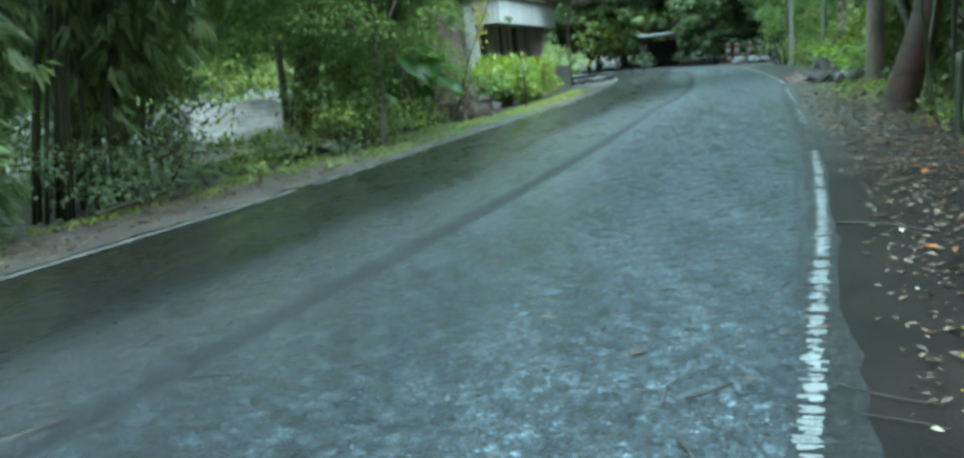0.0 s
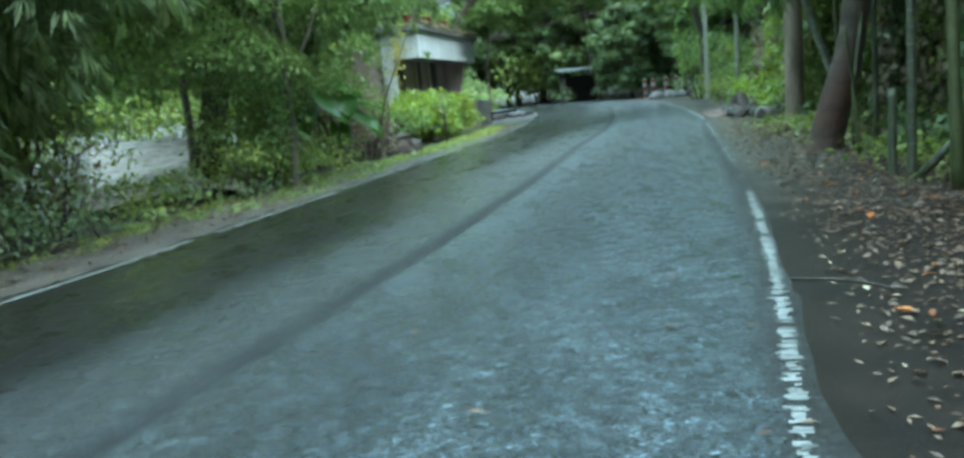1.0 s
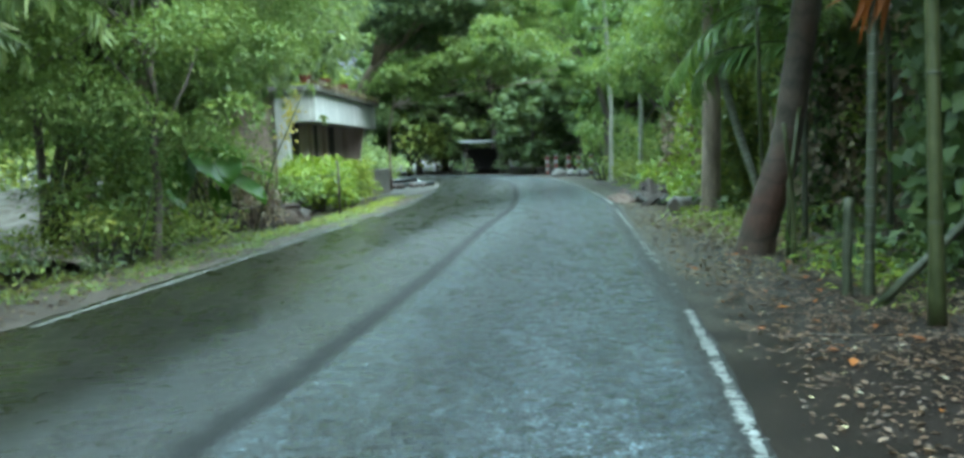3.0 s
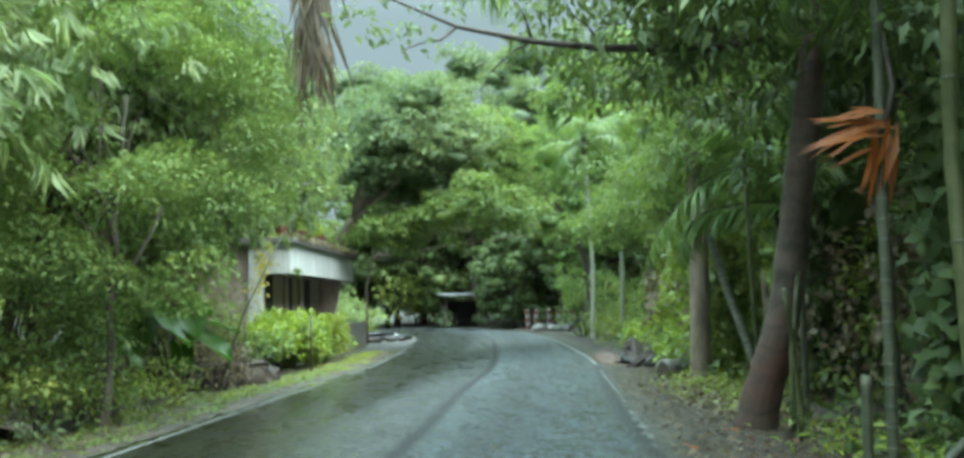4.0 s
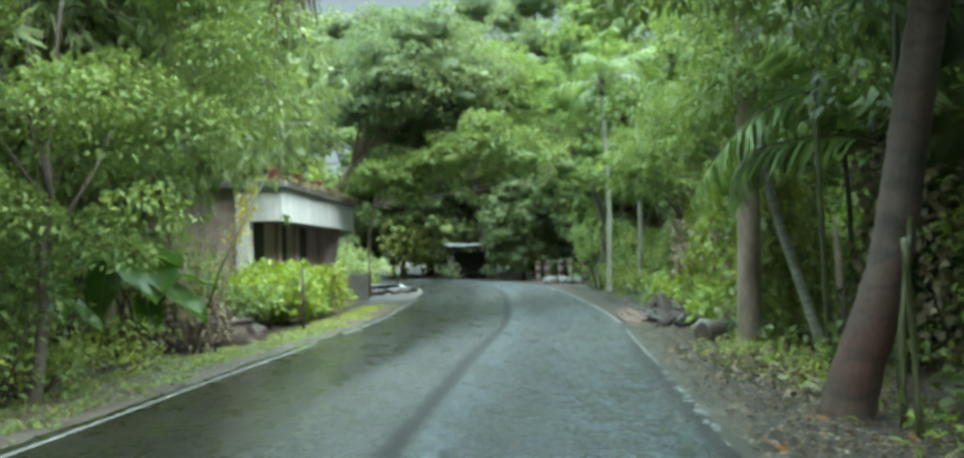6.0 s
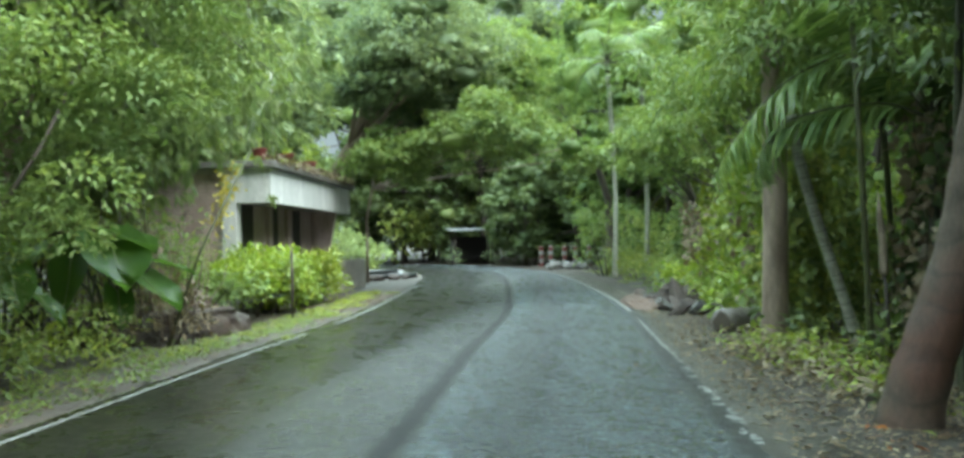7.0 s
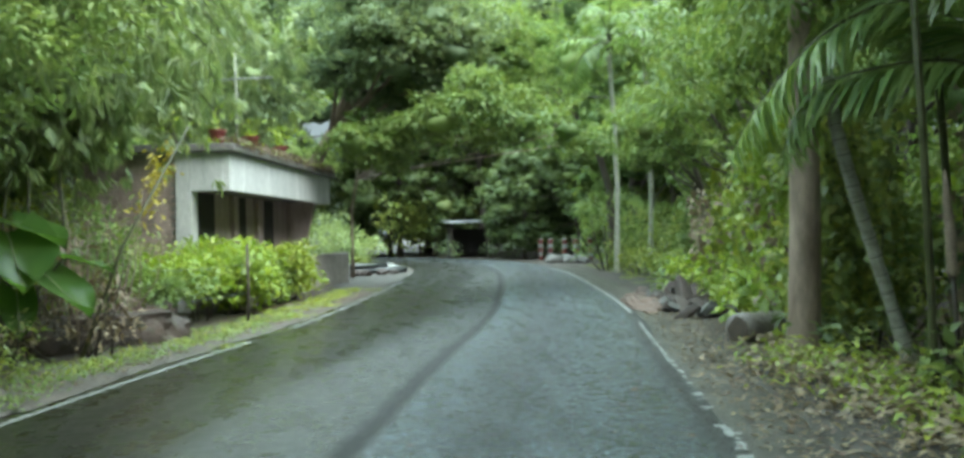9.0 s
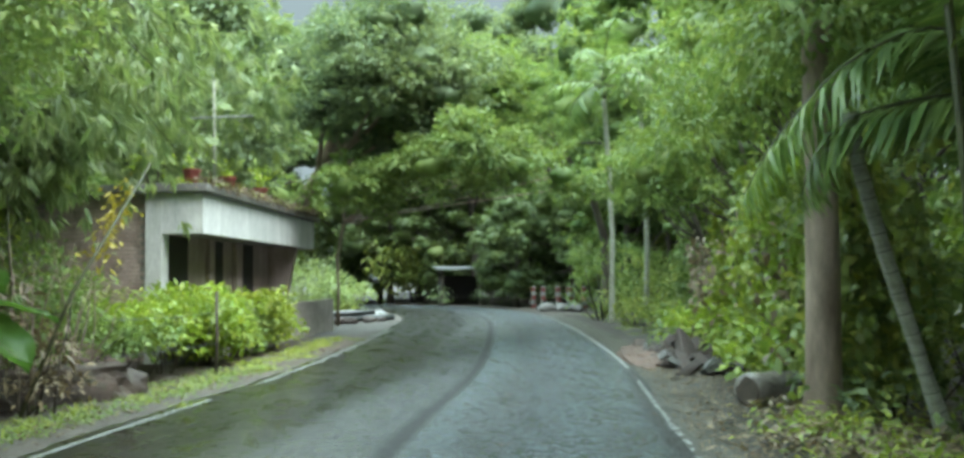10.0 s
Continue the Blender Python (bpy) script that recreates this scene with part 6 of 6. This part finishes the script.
# Paler than the grey concrete: reflected sky put into the base colour.
M_PALECONC = rough_surface("wet_sky_pale_concrete", (0.34, 0.36, 0.36), (0.52, 0.55, 0.55), 0.8, 20, (0.12, 0.35), 0.2, 0.005)
slab = tagged(part("concrete_apron", box((3.9, 9.5, 0.1), (3.1, 51.5, -0.02), 0.02, -0.02), M_PALECONC), "wet pale concrete apron beyond the house", "pavement", kind="structure")
for i, (x, y, z, a, ln, r) in enumerate(((2.6, 43.3, 0.1, 20, 2.4, 0.1), (2.75, 43.7, 0.12, 8, 2.6, 0.12), (2.9, 43.2, 0.31, 30, 1.9, 0.09), (3.0, 44.1, 0.1, -8, 2.2, 0.1))):
    d = (math.cos(radians(a)), math.sin(radians(a)))
    t = tube("pipe", [(0, 0, 0), (d[0] * ln, d[1] * ln, 0.03)], [r, r], M_PIPE, 12)
    ob = tagged(new("pipe", t), "black plastic pipe lying in a heap", "pipe", "heap of pipes")
    ob.matrix_world = pose(x - 0.4, y, z - 0.03)
for i in range(9):
    stone((3.4 + rng.uniform(-0.7, 1.0), 42.6 + rng.uniform(-0.4, 0.6), -0.03), (0.22, 0.17, 0.15), rng, M_RUBBLE, "rubble stone beside the pipes", "rubble_stone", "rubble by the pipes")

# earth bank, dead brush, leaning poles by the hedge
bm = bmesh.new()
bmesh.ops.create_icosphere(bm, subdivisions=4, radius=1)
for v in bm.verts:
    k = 1 + 0.28 * noise.noise(v.co * 1.7) + 0.12 * noise.noise(v.co * 5.0) + 0.05 * noise.noise(v.co * 11.0)
    x, y = v.co.x * 1.5 * k, v.co.y * 0.5 * k
    v.co = Vector((-1.2 + 0.93 * x - 0.36 * y, 21.75 + 0.36 * x + 0.93 * y, max(-0.06, min(0.44, v.co.z * 0.75 * k) - 0.02 + 0.05 * noise.noise(v.co * 3.0))))
M_BANK = rough_surface("brown_bank_earth", (0.032, 0.022, 0.016), (0.092, 0.062, 0.046), 2.5, 25, (0.5, 0.85), 0.8, 0.03, stain=(0.05, 0.05, 0.028))
tagged(part("clay_bank", bm, M_BANK), "low brown clay bank under the hedge", "earth bank", kind="structure")
for i in range(16):
    a = np.array([-1.3 + rng.uniform(-0.3, 0.7), 20.9 + rng.uniform(-0.5, 1.1), -0.03])
    b = a + [rng.normal() * 0.45, rng.normal() * 0.35, rng.uniform(0.5, 1.5)]
    tagged(new("dead_branch", tube("dead_branch", crooked(a, b, 5, 0.04, rng), [0.014, 0.012, 0.01, 0.008, 0.004], M_TWIG, 5)), "dry bare branch in the brush beside the hedge", "branch", "dry brush")
for x, y, h, m, lab in ((-1.45, 21.2, 1.7, L_STRAW, "dry pale leafless brush before the house gable"), (-1.0, 20.9, 1.0, L_STRAW, "dry pale leafless brush before the house gable"), (-2.1, 21.4, 2.3, L_GRASS, "tall yellow-green weeds before the house gable"), (-1.25, 22.6, 2.2, L_MID, "thin green bush before the house gable"), (-2.2, 22.6, 2.7, L_GRASS, "tall yellow-green weeds before the house gable"), (-2.5, 21.7, 2.2, L_STRAW, "dry pale leafless brush before the house gable"), (-1.8, 22.0, 1.8, L_STRAW, "dry pale leafless brush before the house gable"), (-3.1, 22.6, 2.4, L_STRAW, "dry pale leafless brush before the house gable"), (-2.9, 21.2, 1.9, L_GRASS, "tall yellow-green weeds before the house gable")):
    bush((x, y, -0.05), (0.5, 0.45), h, m, rng, lab, 13, 110, (0.2, 0.05) if m == L_STRAW else (0.13, 0.055), "brush", "brush before the gable", 0.014)
for x, y, h in ((-1.9, 25.2, 1.9), (-2.8, 24.4, 2.1), (-1.1, 25.7, 1.5), (-3.6, 25.0, 2.3), (-2.2, 23.6, 1.6)):
    bush((x, y, -0.05), (0.55, 0.45), h, L_GRASS, rng, "light yellow-green weeds before the house gable", 14, 150, (0.16, 0.04), "weeds", "weeds before the gable", 0.01)
for i in range(22):
    a = np.array([rng.uniform(-2.6, -0.6), rng.uniform(20.7, 22.8), -0.04])
    b = a + [rng.normal() * 0.25, rng.normal() * 0.2, rng.uniform(1.1, 2.3)]
    tagged(new("dry_stalk", tube("dry_stalk", crooked(a, b, 5, 0.035, rng), [0.014, 0.013, 0.011, 0.009, 0.004], M_SHEATH, 5)), "pale dry plant stalk standing in the brush", "plant stalk", "dry stalks")
scrap = thing("plastic_scrap", (-2.32, 24.3, -0.05), "torn white plastic scrap caught on a stick", "litter")
part("stick", tube("stick", [(0.05, 0, 0), (0.02, 0, 0.7), (-0.02, 0, 1.32)], [0.012, 0.01, 0.007], M_TWIG, 5), M_TWIG, scrap)
bm = bmesh.new()
bmesh.ops.create_grid(bm, x_segments=8, y_segments=5, size=1, matrix=Matrix.Translation((0.06, -0.02, 1.22)) @ Matrix.Rotation(-0.9, 4, "Y") @ Matrix.Rotation(1.3, 4, "X") @ Matrix.Diagonal((0.2, 0.07, 1, 1)))
for v in bm.verts:
    v.co += Vector((0, 0.05 * noise.noise(v.co * 9), 0.04 * noise.noise(v.co * 7 + Vector((3, 0, 0)))))
sheet = part("sheet", bm, M_PLASTER, scrap, "crumpled white plastic")
sheet.modifiers.new("thick", "SOLIDIFY").thickness = 0.003
lp = thing("leaning_bamboo", (-0.98, 20.5, -0.04), "pale bamboo pole leaning towards the house with yellow leaves", "bamboo pole")
part("pole", tube("pole", [(0, 0, 0), (0.4, 0.5, 1.4), (1.15, 1.3, 3.1)], [0.026, 0.023, 0.016], M_CULM, 8), M_CULM, lp)
k = 120
t = rng.uniform(0.62, 0.95, k)
at = np.stack([1.15 * t * 0.83, 1.3 * t, 3.1 * t * 0.95], 1) + rng.normal(size=(k, 3)) * [0.08, 0.08, 0.16]
v, f = leaf_arrays(at, rng.normal(size=(k, 3)) + [0, 0, -0.4], rng.normal(size=(k, 3)) * 0.5 + [0, -0.6, 0.6], rng.uniform(0.08, 0.17, k), 0.05)
part("foliage", mesh_from("foliage", v, f, L_YELLOW), L_YELLOW, lp, "yellow leaves")
for x, y, tx, ty, h in ((-1.9, 21.3, 0.1, 0.0, 2.6), (-1.4, 21.7, -0.2, 0.1, 2.9), (-2.2, 20.9, 0.2, 0.2, 2.4)):
    tagged(new("bamboo_pole", tube("bamboo_pole", [(x, y, -0.04), (x + tx * 0.5, y + ty * 0.5, h * 0.5), (x + tx, y + ty, h)], [0.02, 0.018, 0.014], M_CULM, 7)), "thin upright bamboo pole in the brush", "bamboo pole", "poles in the brush")
tagged(new("fallen_bamboo", tube("fallen_bamboo", [(-4.02, 9.3, 0.03), (-3.9, 10.1, 0.05), (-3.76, 10.95, 0.06)], [0.03, 0.03, 0.026], M_PALMBARK, 8)), "pale fallen bamboo along the verge", "bamboo pole")

# ---- overhead: coconut palm with dead fronds, branch, orange dry frond ----
rng = np.random.default_rng(95)
coco = thing("coconut_palm", (-3.3, 19.2, -0.05), "leaning coconut palm with brown hanging fronds", "palm tree")
cp = np.array([(0, 0, 0), (0.5, -0.2, 2.5), (1.5, -0.6, 5.5), (2.9, -1.1, 8.0), (4.0, -1.5, 9.4)])
sk = np.linspace(0, 1, 60)
part("stem", tube("stem", np.stack([np.interp(sk, np.linspace(0, 1, 5), cp[:, c]) for c in range(3)], 1), [0.14 * (1.3 - 0.5 * u) * (1.04 if i % 2 else 0.97) for i, u in enumerate(sk)], M_GREYBARK, 12), M_GREYBARK, coco)
for i in range(11):
    rib, (v, f) = frond_arrays(cp[-1], i * 0.58, 3.4, rng.uniform(0.2, 1.2), 60, 0.85, rng, 0.45)
    fr = part("frond", mesh_from("frond", v, f, L_PALM), L_PALM, coco)
    part("midrib", tube("midrib", rib, np.linspace(0.035, 0.006, len(rib)), M_CULM, 5), M_CULM, fr)


def hanging_frond(parent, top, low, spread, rng, mat, leaflets=46, leaflet=0.75):
    """A dead frond: the midrib hangs, the leaflets hang along it."""
    top, low = np.array(top, float), np.array(low, float)
    t = np.linspace(0, 1, 9)
    rib = top + (low - top) * t[:, None] + np.stack([0.08 * np.sin(3 * t), 0.05 * np.sin(2 * t), 0 * t], 1)
    k = leaflets * 3
    s = rng.uniform(0.05, 0.9, k)
    at = np.stack([np.interp(s, t, rib[:, c]) for c in range(3)], 1) + rng.normal(size=(k, 3)) * [spread, spread * 0.5, 0.05]
    d = rng.normal(size=(k, 3)) * [0.16, 0.12, 0.05] + [0, 0, -1.0]
    v, f = leaf_arrays(at, d, rng.normal(size=(k, 3)) * [1, 1, 0.1], leaflet * rng.uniform(0.6, 1.2, k), 0.045, 0.3, 0.1)
    fr = part("dead_frond", mesh_from("dead_frond", v, f, mat), mat, parent, "brown dry hanging frond")
    part("midrib", tube("midrib", rib, np.linspace(0.03, 0.008, 9), M_TWIG, 5), M_TWIG, fr)


hanging_frond(coco, cp[-1] + [0.0, -1.0, -0.4], (4.1, -3.7, 4.5), 0.12, rng, L_DEAD, 190, 1.0)
rib = np.array([(4.0, -1.5, 9.4), (4.5, -2.6, 8.6), (5.2, -3.3, 7.4), (6.2, -3.5, 6.7), (7.0, -3.5, 6.5)])
sk = rng.uniform(0.45, 1.0, 150)
at = np.stack([np.interp(sk, np.linspace(0, 1, 5), rib[:, q]) for q in range(3)], 1)
v, f = leaf_arrays(at, rng.normal(size=(150, 3)) * [0.1, 0.1, 0.04] + [0, 0, -1], rng.normal(size=(150, 3)) * [1, 1, 0.1], rng.uniform(0.6, 1.05, 150), 0.05, 0.3, 0.1)
fr = part("frond", mesh_from("frond", v, f, L_PALM), L_PALM, coco, "drooping frond with hanging leaflets")
part("midrib", tube("midrib", rib, [0.035, 0.03, 0.025, 0.018, 0.008], M_CULM, 5), M_CULM, fr)
hanging_frond(coco, cp[-1] + [-0.2, -0.1, 0], (3.3, -1.9, 6.9), 0.12, rng, L_PALM, 60, 0.8)

br = thing("overhanging_branch", (6.1, 12.3, 4.3), "dark bare branch reaching over the road from the leaning tree", "branch")
bp = [(0.3, -0.1, 0.3), (-0.6, 0.15, 0.02), (-2.0, 0.3, 0.02), (-2.85, 0.25, 0.06), (-3.7, 0.2, 0.18), (-4.5, 0.2, 0.5)]
part("bough", tube("bough", bp, [0.07, 0.06, 0.045, 0.035, 0.022, 0.01], M_TWIG, 8), M_TWIG, br)
for a, b in ((2, (-2.5, 0.2, 0.55)), (3, (-3.3, 0.5, -0.25)), (3, (-3.2, 0.1, 0.6)), (4, (-4.3, 0.0, -0.15)), (1, (-1.2, 0.2, 0.6))):
    part("twig", tube("twig", crooked(bp[a], b, 4, 0.03, rng), [0.02, 0.014, 0.01, 0.005], M_TWIG, 5), M_TWIG, br)
cs = [(-3.3, 0.45, -0.2), (-4.3, 0.0, -0.1), (-4.5, 0.2, 0.5), (-3.9, 0.2, 0.3), (-3.2, 0.1, 0.6), (-2.5, 0.2, 0.6), (-1.2, 0.2, 0.6), (-5.0, 0.2, 0.7), (-2.0, 0.3, 0.5), (-2.9, 0.2, 0.3), (-5.5, 0.3, 0.9), (-4.8, 0.4, 0.2), (-1.6, 0.2, 0.9)]
v, f = puff_leaves(cs, [0.26] * len(cs), 520, 0.13, 0.06, rng, slim=False)
part("leaves", mesh_from("leaves", v, f, L_DEEP), L_DEEP, br)

of = thing("dry_frond", (5.28, 9.36, 2.8), "orange-brown dry palm frond caught in the stems", "palm frond")
for i in range(24):
    a = rng.uniform(2.5, 3.9)
    v, f = leaf_arrays(rng.normal(size=(1, 3)) * 0.05, np.array([[math.cos(a), rng.normal() * 0.25, math.sin(a) * 0.6]]), np.array([[0.1, -0.8, 0.6]]), rng.uniform(0.3, 0.72), 0.045, 0.3, 0.3)
    part("leaflet", mesh_from("leaflet", v, f, L_ORANGE), L_ORANGE, of)
for i in range(12):
    v, f = leaf_arrays(rng.normal(size=(1, 3)) * [0.07, 0.05, 0.06], np.array([[rng.normal() * 0.14 - 0.12, rng.normal() * 0.1, -1.0]]), np.array([[rng.normal() * 0.3, -1, 0.2]]), rng.uniform(0.4, 0.75), 0.075, 0.3, 0.1)
    part("sheath_strip", mesh_from("sheath_strip", v, f, L_ORANGE), L_ORANGE, of, "hanging orange strip of sheath")
part("stalk", tube("stalk", [(0.0, 0, 0.0), (0.1, 0.02, 0.3), (0.05, 0.05, 0.75)], [0.03, 0.028, 0.02], M_TWIG, 6), M_TWIG, of)

# ---- leaf litter, twigs and small things on the ground ----
def litter(name, count, stretch, mat, size, label, rng, lift=0.012):
    at = []
    for _ in range(count):
        y = rng.uniform(*stretch[:2])
        off = stretch[2] + (stretch[3] - stretch[2]) * rng.random() ** stretch[4]
        p = beside(y, off)
        z = 0.008 if off < 4.9 else -0.01
        at.append((p[0], p[1], z + lift * rng.random()))
    at = np.array(at)
    a = rng.uniform(0, 2 * math.pi, count)
    d = np.stack([np.cos(a), np.sin(a), rng.normal(size=count) * 0.12], 1)
    ln = size * rng.uniform(0.5, 1.35, count)
    v, f = leaf_arrays(at, d, rng.normal(size=(count, 3)) * 0.2 + [0, 0, 1], ln, ln * rng.uniform(0.3, 0.6, count), 0.25, -0.12)
    return tagged(new(name, mesh_from(name, v, f, mat)), label, "leaf litter", kind="stuff")


rng = np.random.default_rng(99)
litter("fallen_leaves", 12000, (0.3, 24, 3.0, 5.2, 0.7), L_LITTER, 0.055, "brown fallen leaves on the muddy shoulder", rng)
litter("pale_leaves", 280, (0.3, 22, 2.95, 4.9, 0.9), L_PALE, 0.05, "pale wet fallen leaves on the shoulder", rng)
litter("yellow_leaves", 170, (0.8, 4.6, 3.2, 4.2, 0.8), L_YELLOW, 0.085, "yellow fallen leaves by the road edge", rng)
litter("orange_leaves", 90, (0.5, 14.0, 3.1, 4.6, 0.8), L_ORANGE, 0.10, "orange-brown fallen leaves by the road edge", rng)
L_TAN = leaf_material("tan_fallen_leaf", (0.05, 0.03, 0.019), (0.10, 0.06, 0.037), (0.22, 0.145, 0.09), 0.5, 0.15, 3.0)
litter("tan_leaves", 2600, (0.4, 12, 3.15, 5.1, 0.75), L_TAN, 0.048, "tan and brown fallen leaves on the muddy shoulder", rng)
litter("dry_straw", 6000, (11.5, 27, 2.95, 4.9, 0.9), L_STRAW, 0.055, "pale straw and leaf bits on the shoulder", rng)
litter("bank_straw", 2200, (9, 24, 4.4, 7.0, 0.8), L_STRAW, 0.1, "pale dry leaves under the thicket", rng, 0.05)
litter("road_leaves", 90, (1.0, 24, 0.2, 2.9, 0.5), L_LITTER, 0.07, "scattered leaves on the wet asphalt", rng)
litter("verge_leaves", 1500, (4, 30, -4.4, -3.05, 1.0), L_LITTER, 0.07, "fallen leaves on the narrow verge", rng)
litter("verge_straw", 1800, (4, 32, -4.4, -3.05, 1.0), L_STRAW, 0.06, "dry straw and leaf bits on the narrow verge", rng)
litter("bank_leaves", 1800, (4, 24, 4.8, 8.5, 1.0), L_LITTER, 0.11, "fallen leaves under the thicket", rng)
for pts, r in (([(1.03, 2.9), (1.06, 3.05), (1.17, 3.17)], 0.004), ([(1.11, 2.94), (1.2, 2.98), (1.29, 3.04)], 0.006), ([(1.03, 2.62), (1.05, 2.52), (1.04, 2.4)], 0.006), ([(1.62, 2.95), (1.75, 2.8), (1.86, 2.72)], 0.0035), ([(1.7, 3.3), (1.66, 3.1), (1.58, 2.95)], 0.003), ([(1.6, 2.7), (1.72, 2.62), (1.8, 2.55)], 0.003), ([(-1.5, 2.95), (-1.3, 3.05), (-1.16, 3.2)], 0.007), ([(-1.32, 3.95), (-1.28, 4.1), (-1.25, 4.3)], 0.006), ([(2.5, 5.6), (2.75, 5.45), (2.9, 5.1)], 0.007), ([(3.9, 8.1), (4.2, 7.95), (4.5, 7.9)], 0.009), ([(4.4, 10.2), (4.9, 9.9), (5.2, 9.95)], 0.01)):
    tagged(new("twig", tube("twig", [(x, y, 0.012) for x, y in pts], [r, r * 0.9, r * 0.5], M_TWIG, 5)), "thin dark twig lying on wet ground", "twig", "fallen twigs")

# ---- bricks of the gable wall ----
bm = box((0.235, 0.012, 0.066), (0, 0, 0), 0.004)
brick_mesh = bpy.data.meshes.new("brick")
bm.to_mesh(brick_mesh)
bm.free()
brick_mesh.materials.append(M_BRICK)
rows = 38
for r in range(rows):
    for c in range(8):
        w = -1.26 - 0.25 * c - (0.125 if r % 2 else 0.0)
        q = h_at(-0.166, w, 0.06 + r * 0.081)
        ob = new("brick", brick_mesh)
        ob.parent = GABLE
        ob.matrix_world = pose(q[0], q[1], q[2], 0, 0, math.degrees(math.atan2(HN[1], HN[0])))

# ---- a light bush before the tall palms ----
rng = np.random.default_rng(111)
bush((12.1, 40.2, -0.06), (1.1, 1.0), 3.2, L_LIGHT, rng, "light green young tree below the tall palms", 22, 150, (0.2, 0.09), "young_tree", "", 0.03)
bush((13.4, 44.5, -0.06), (1.2, 1.0), 3.0, L_LIGHT, rng, "light green bush at the road edge", 22, 120, (0.22, 0.1), "bush", "", 0.02)
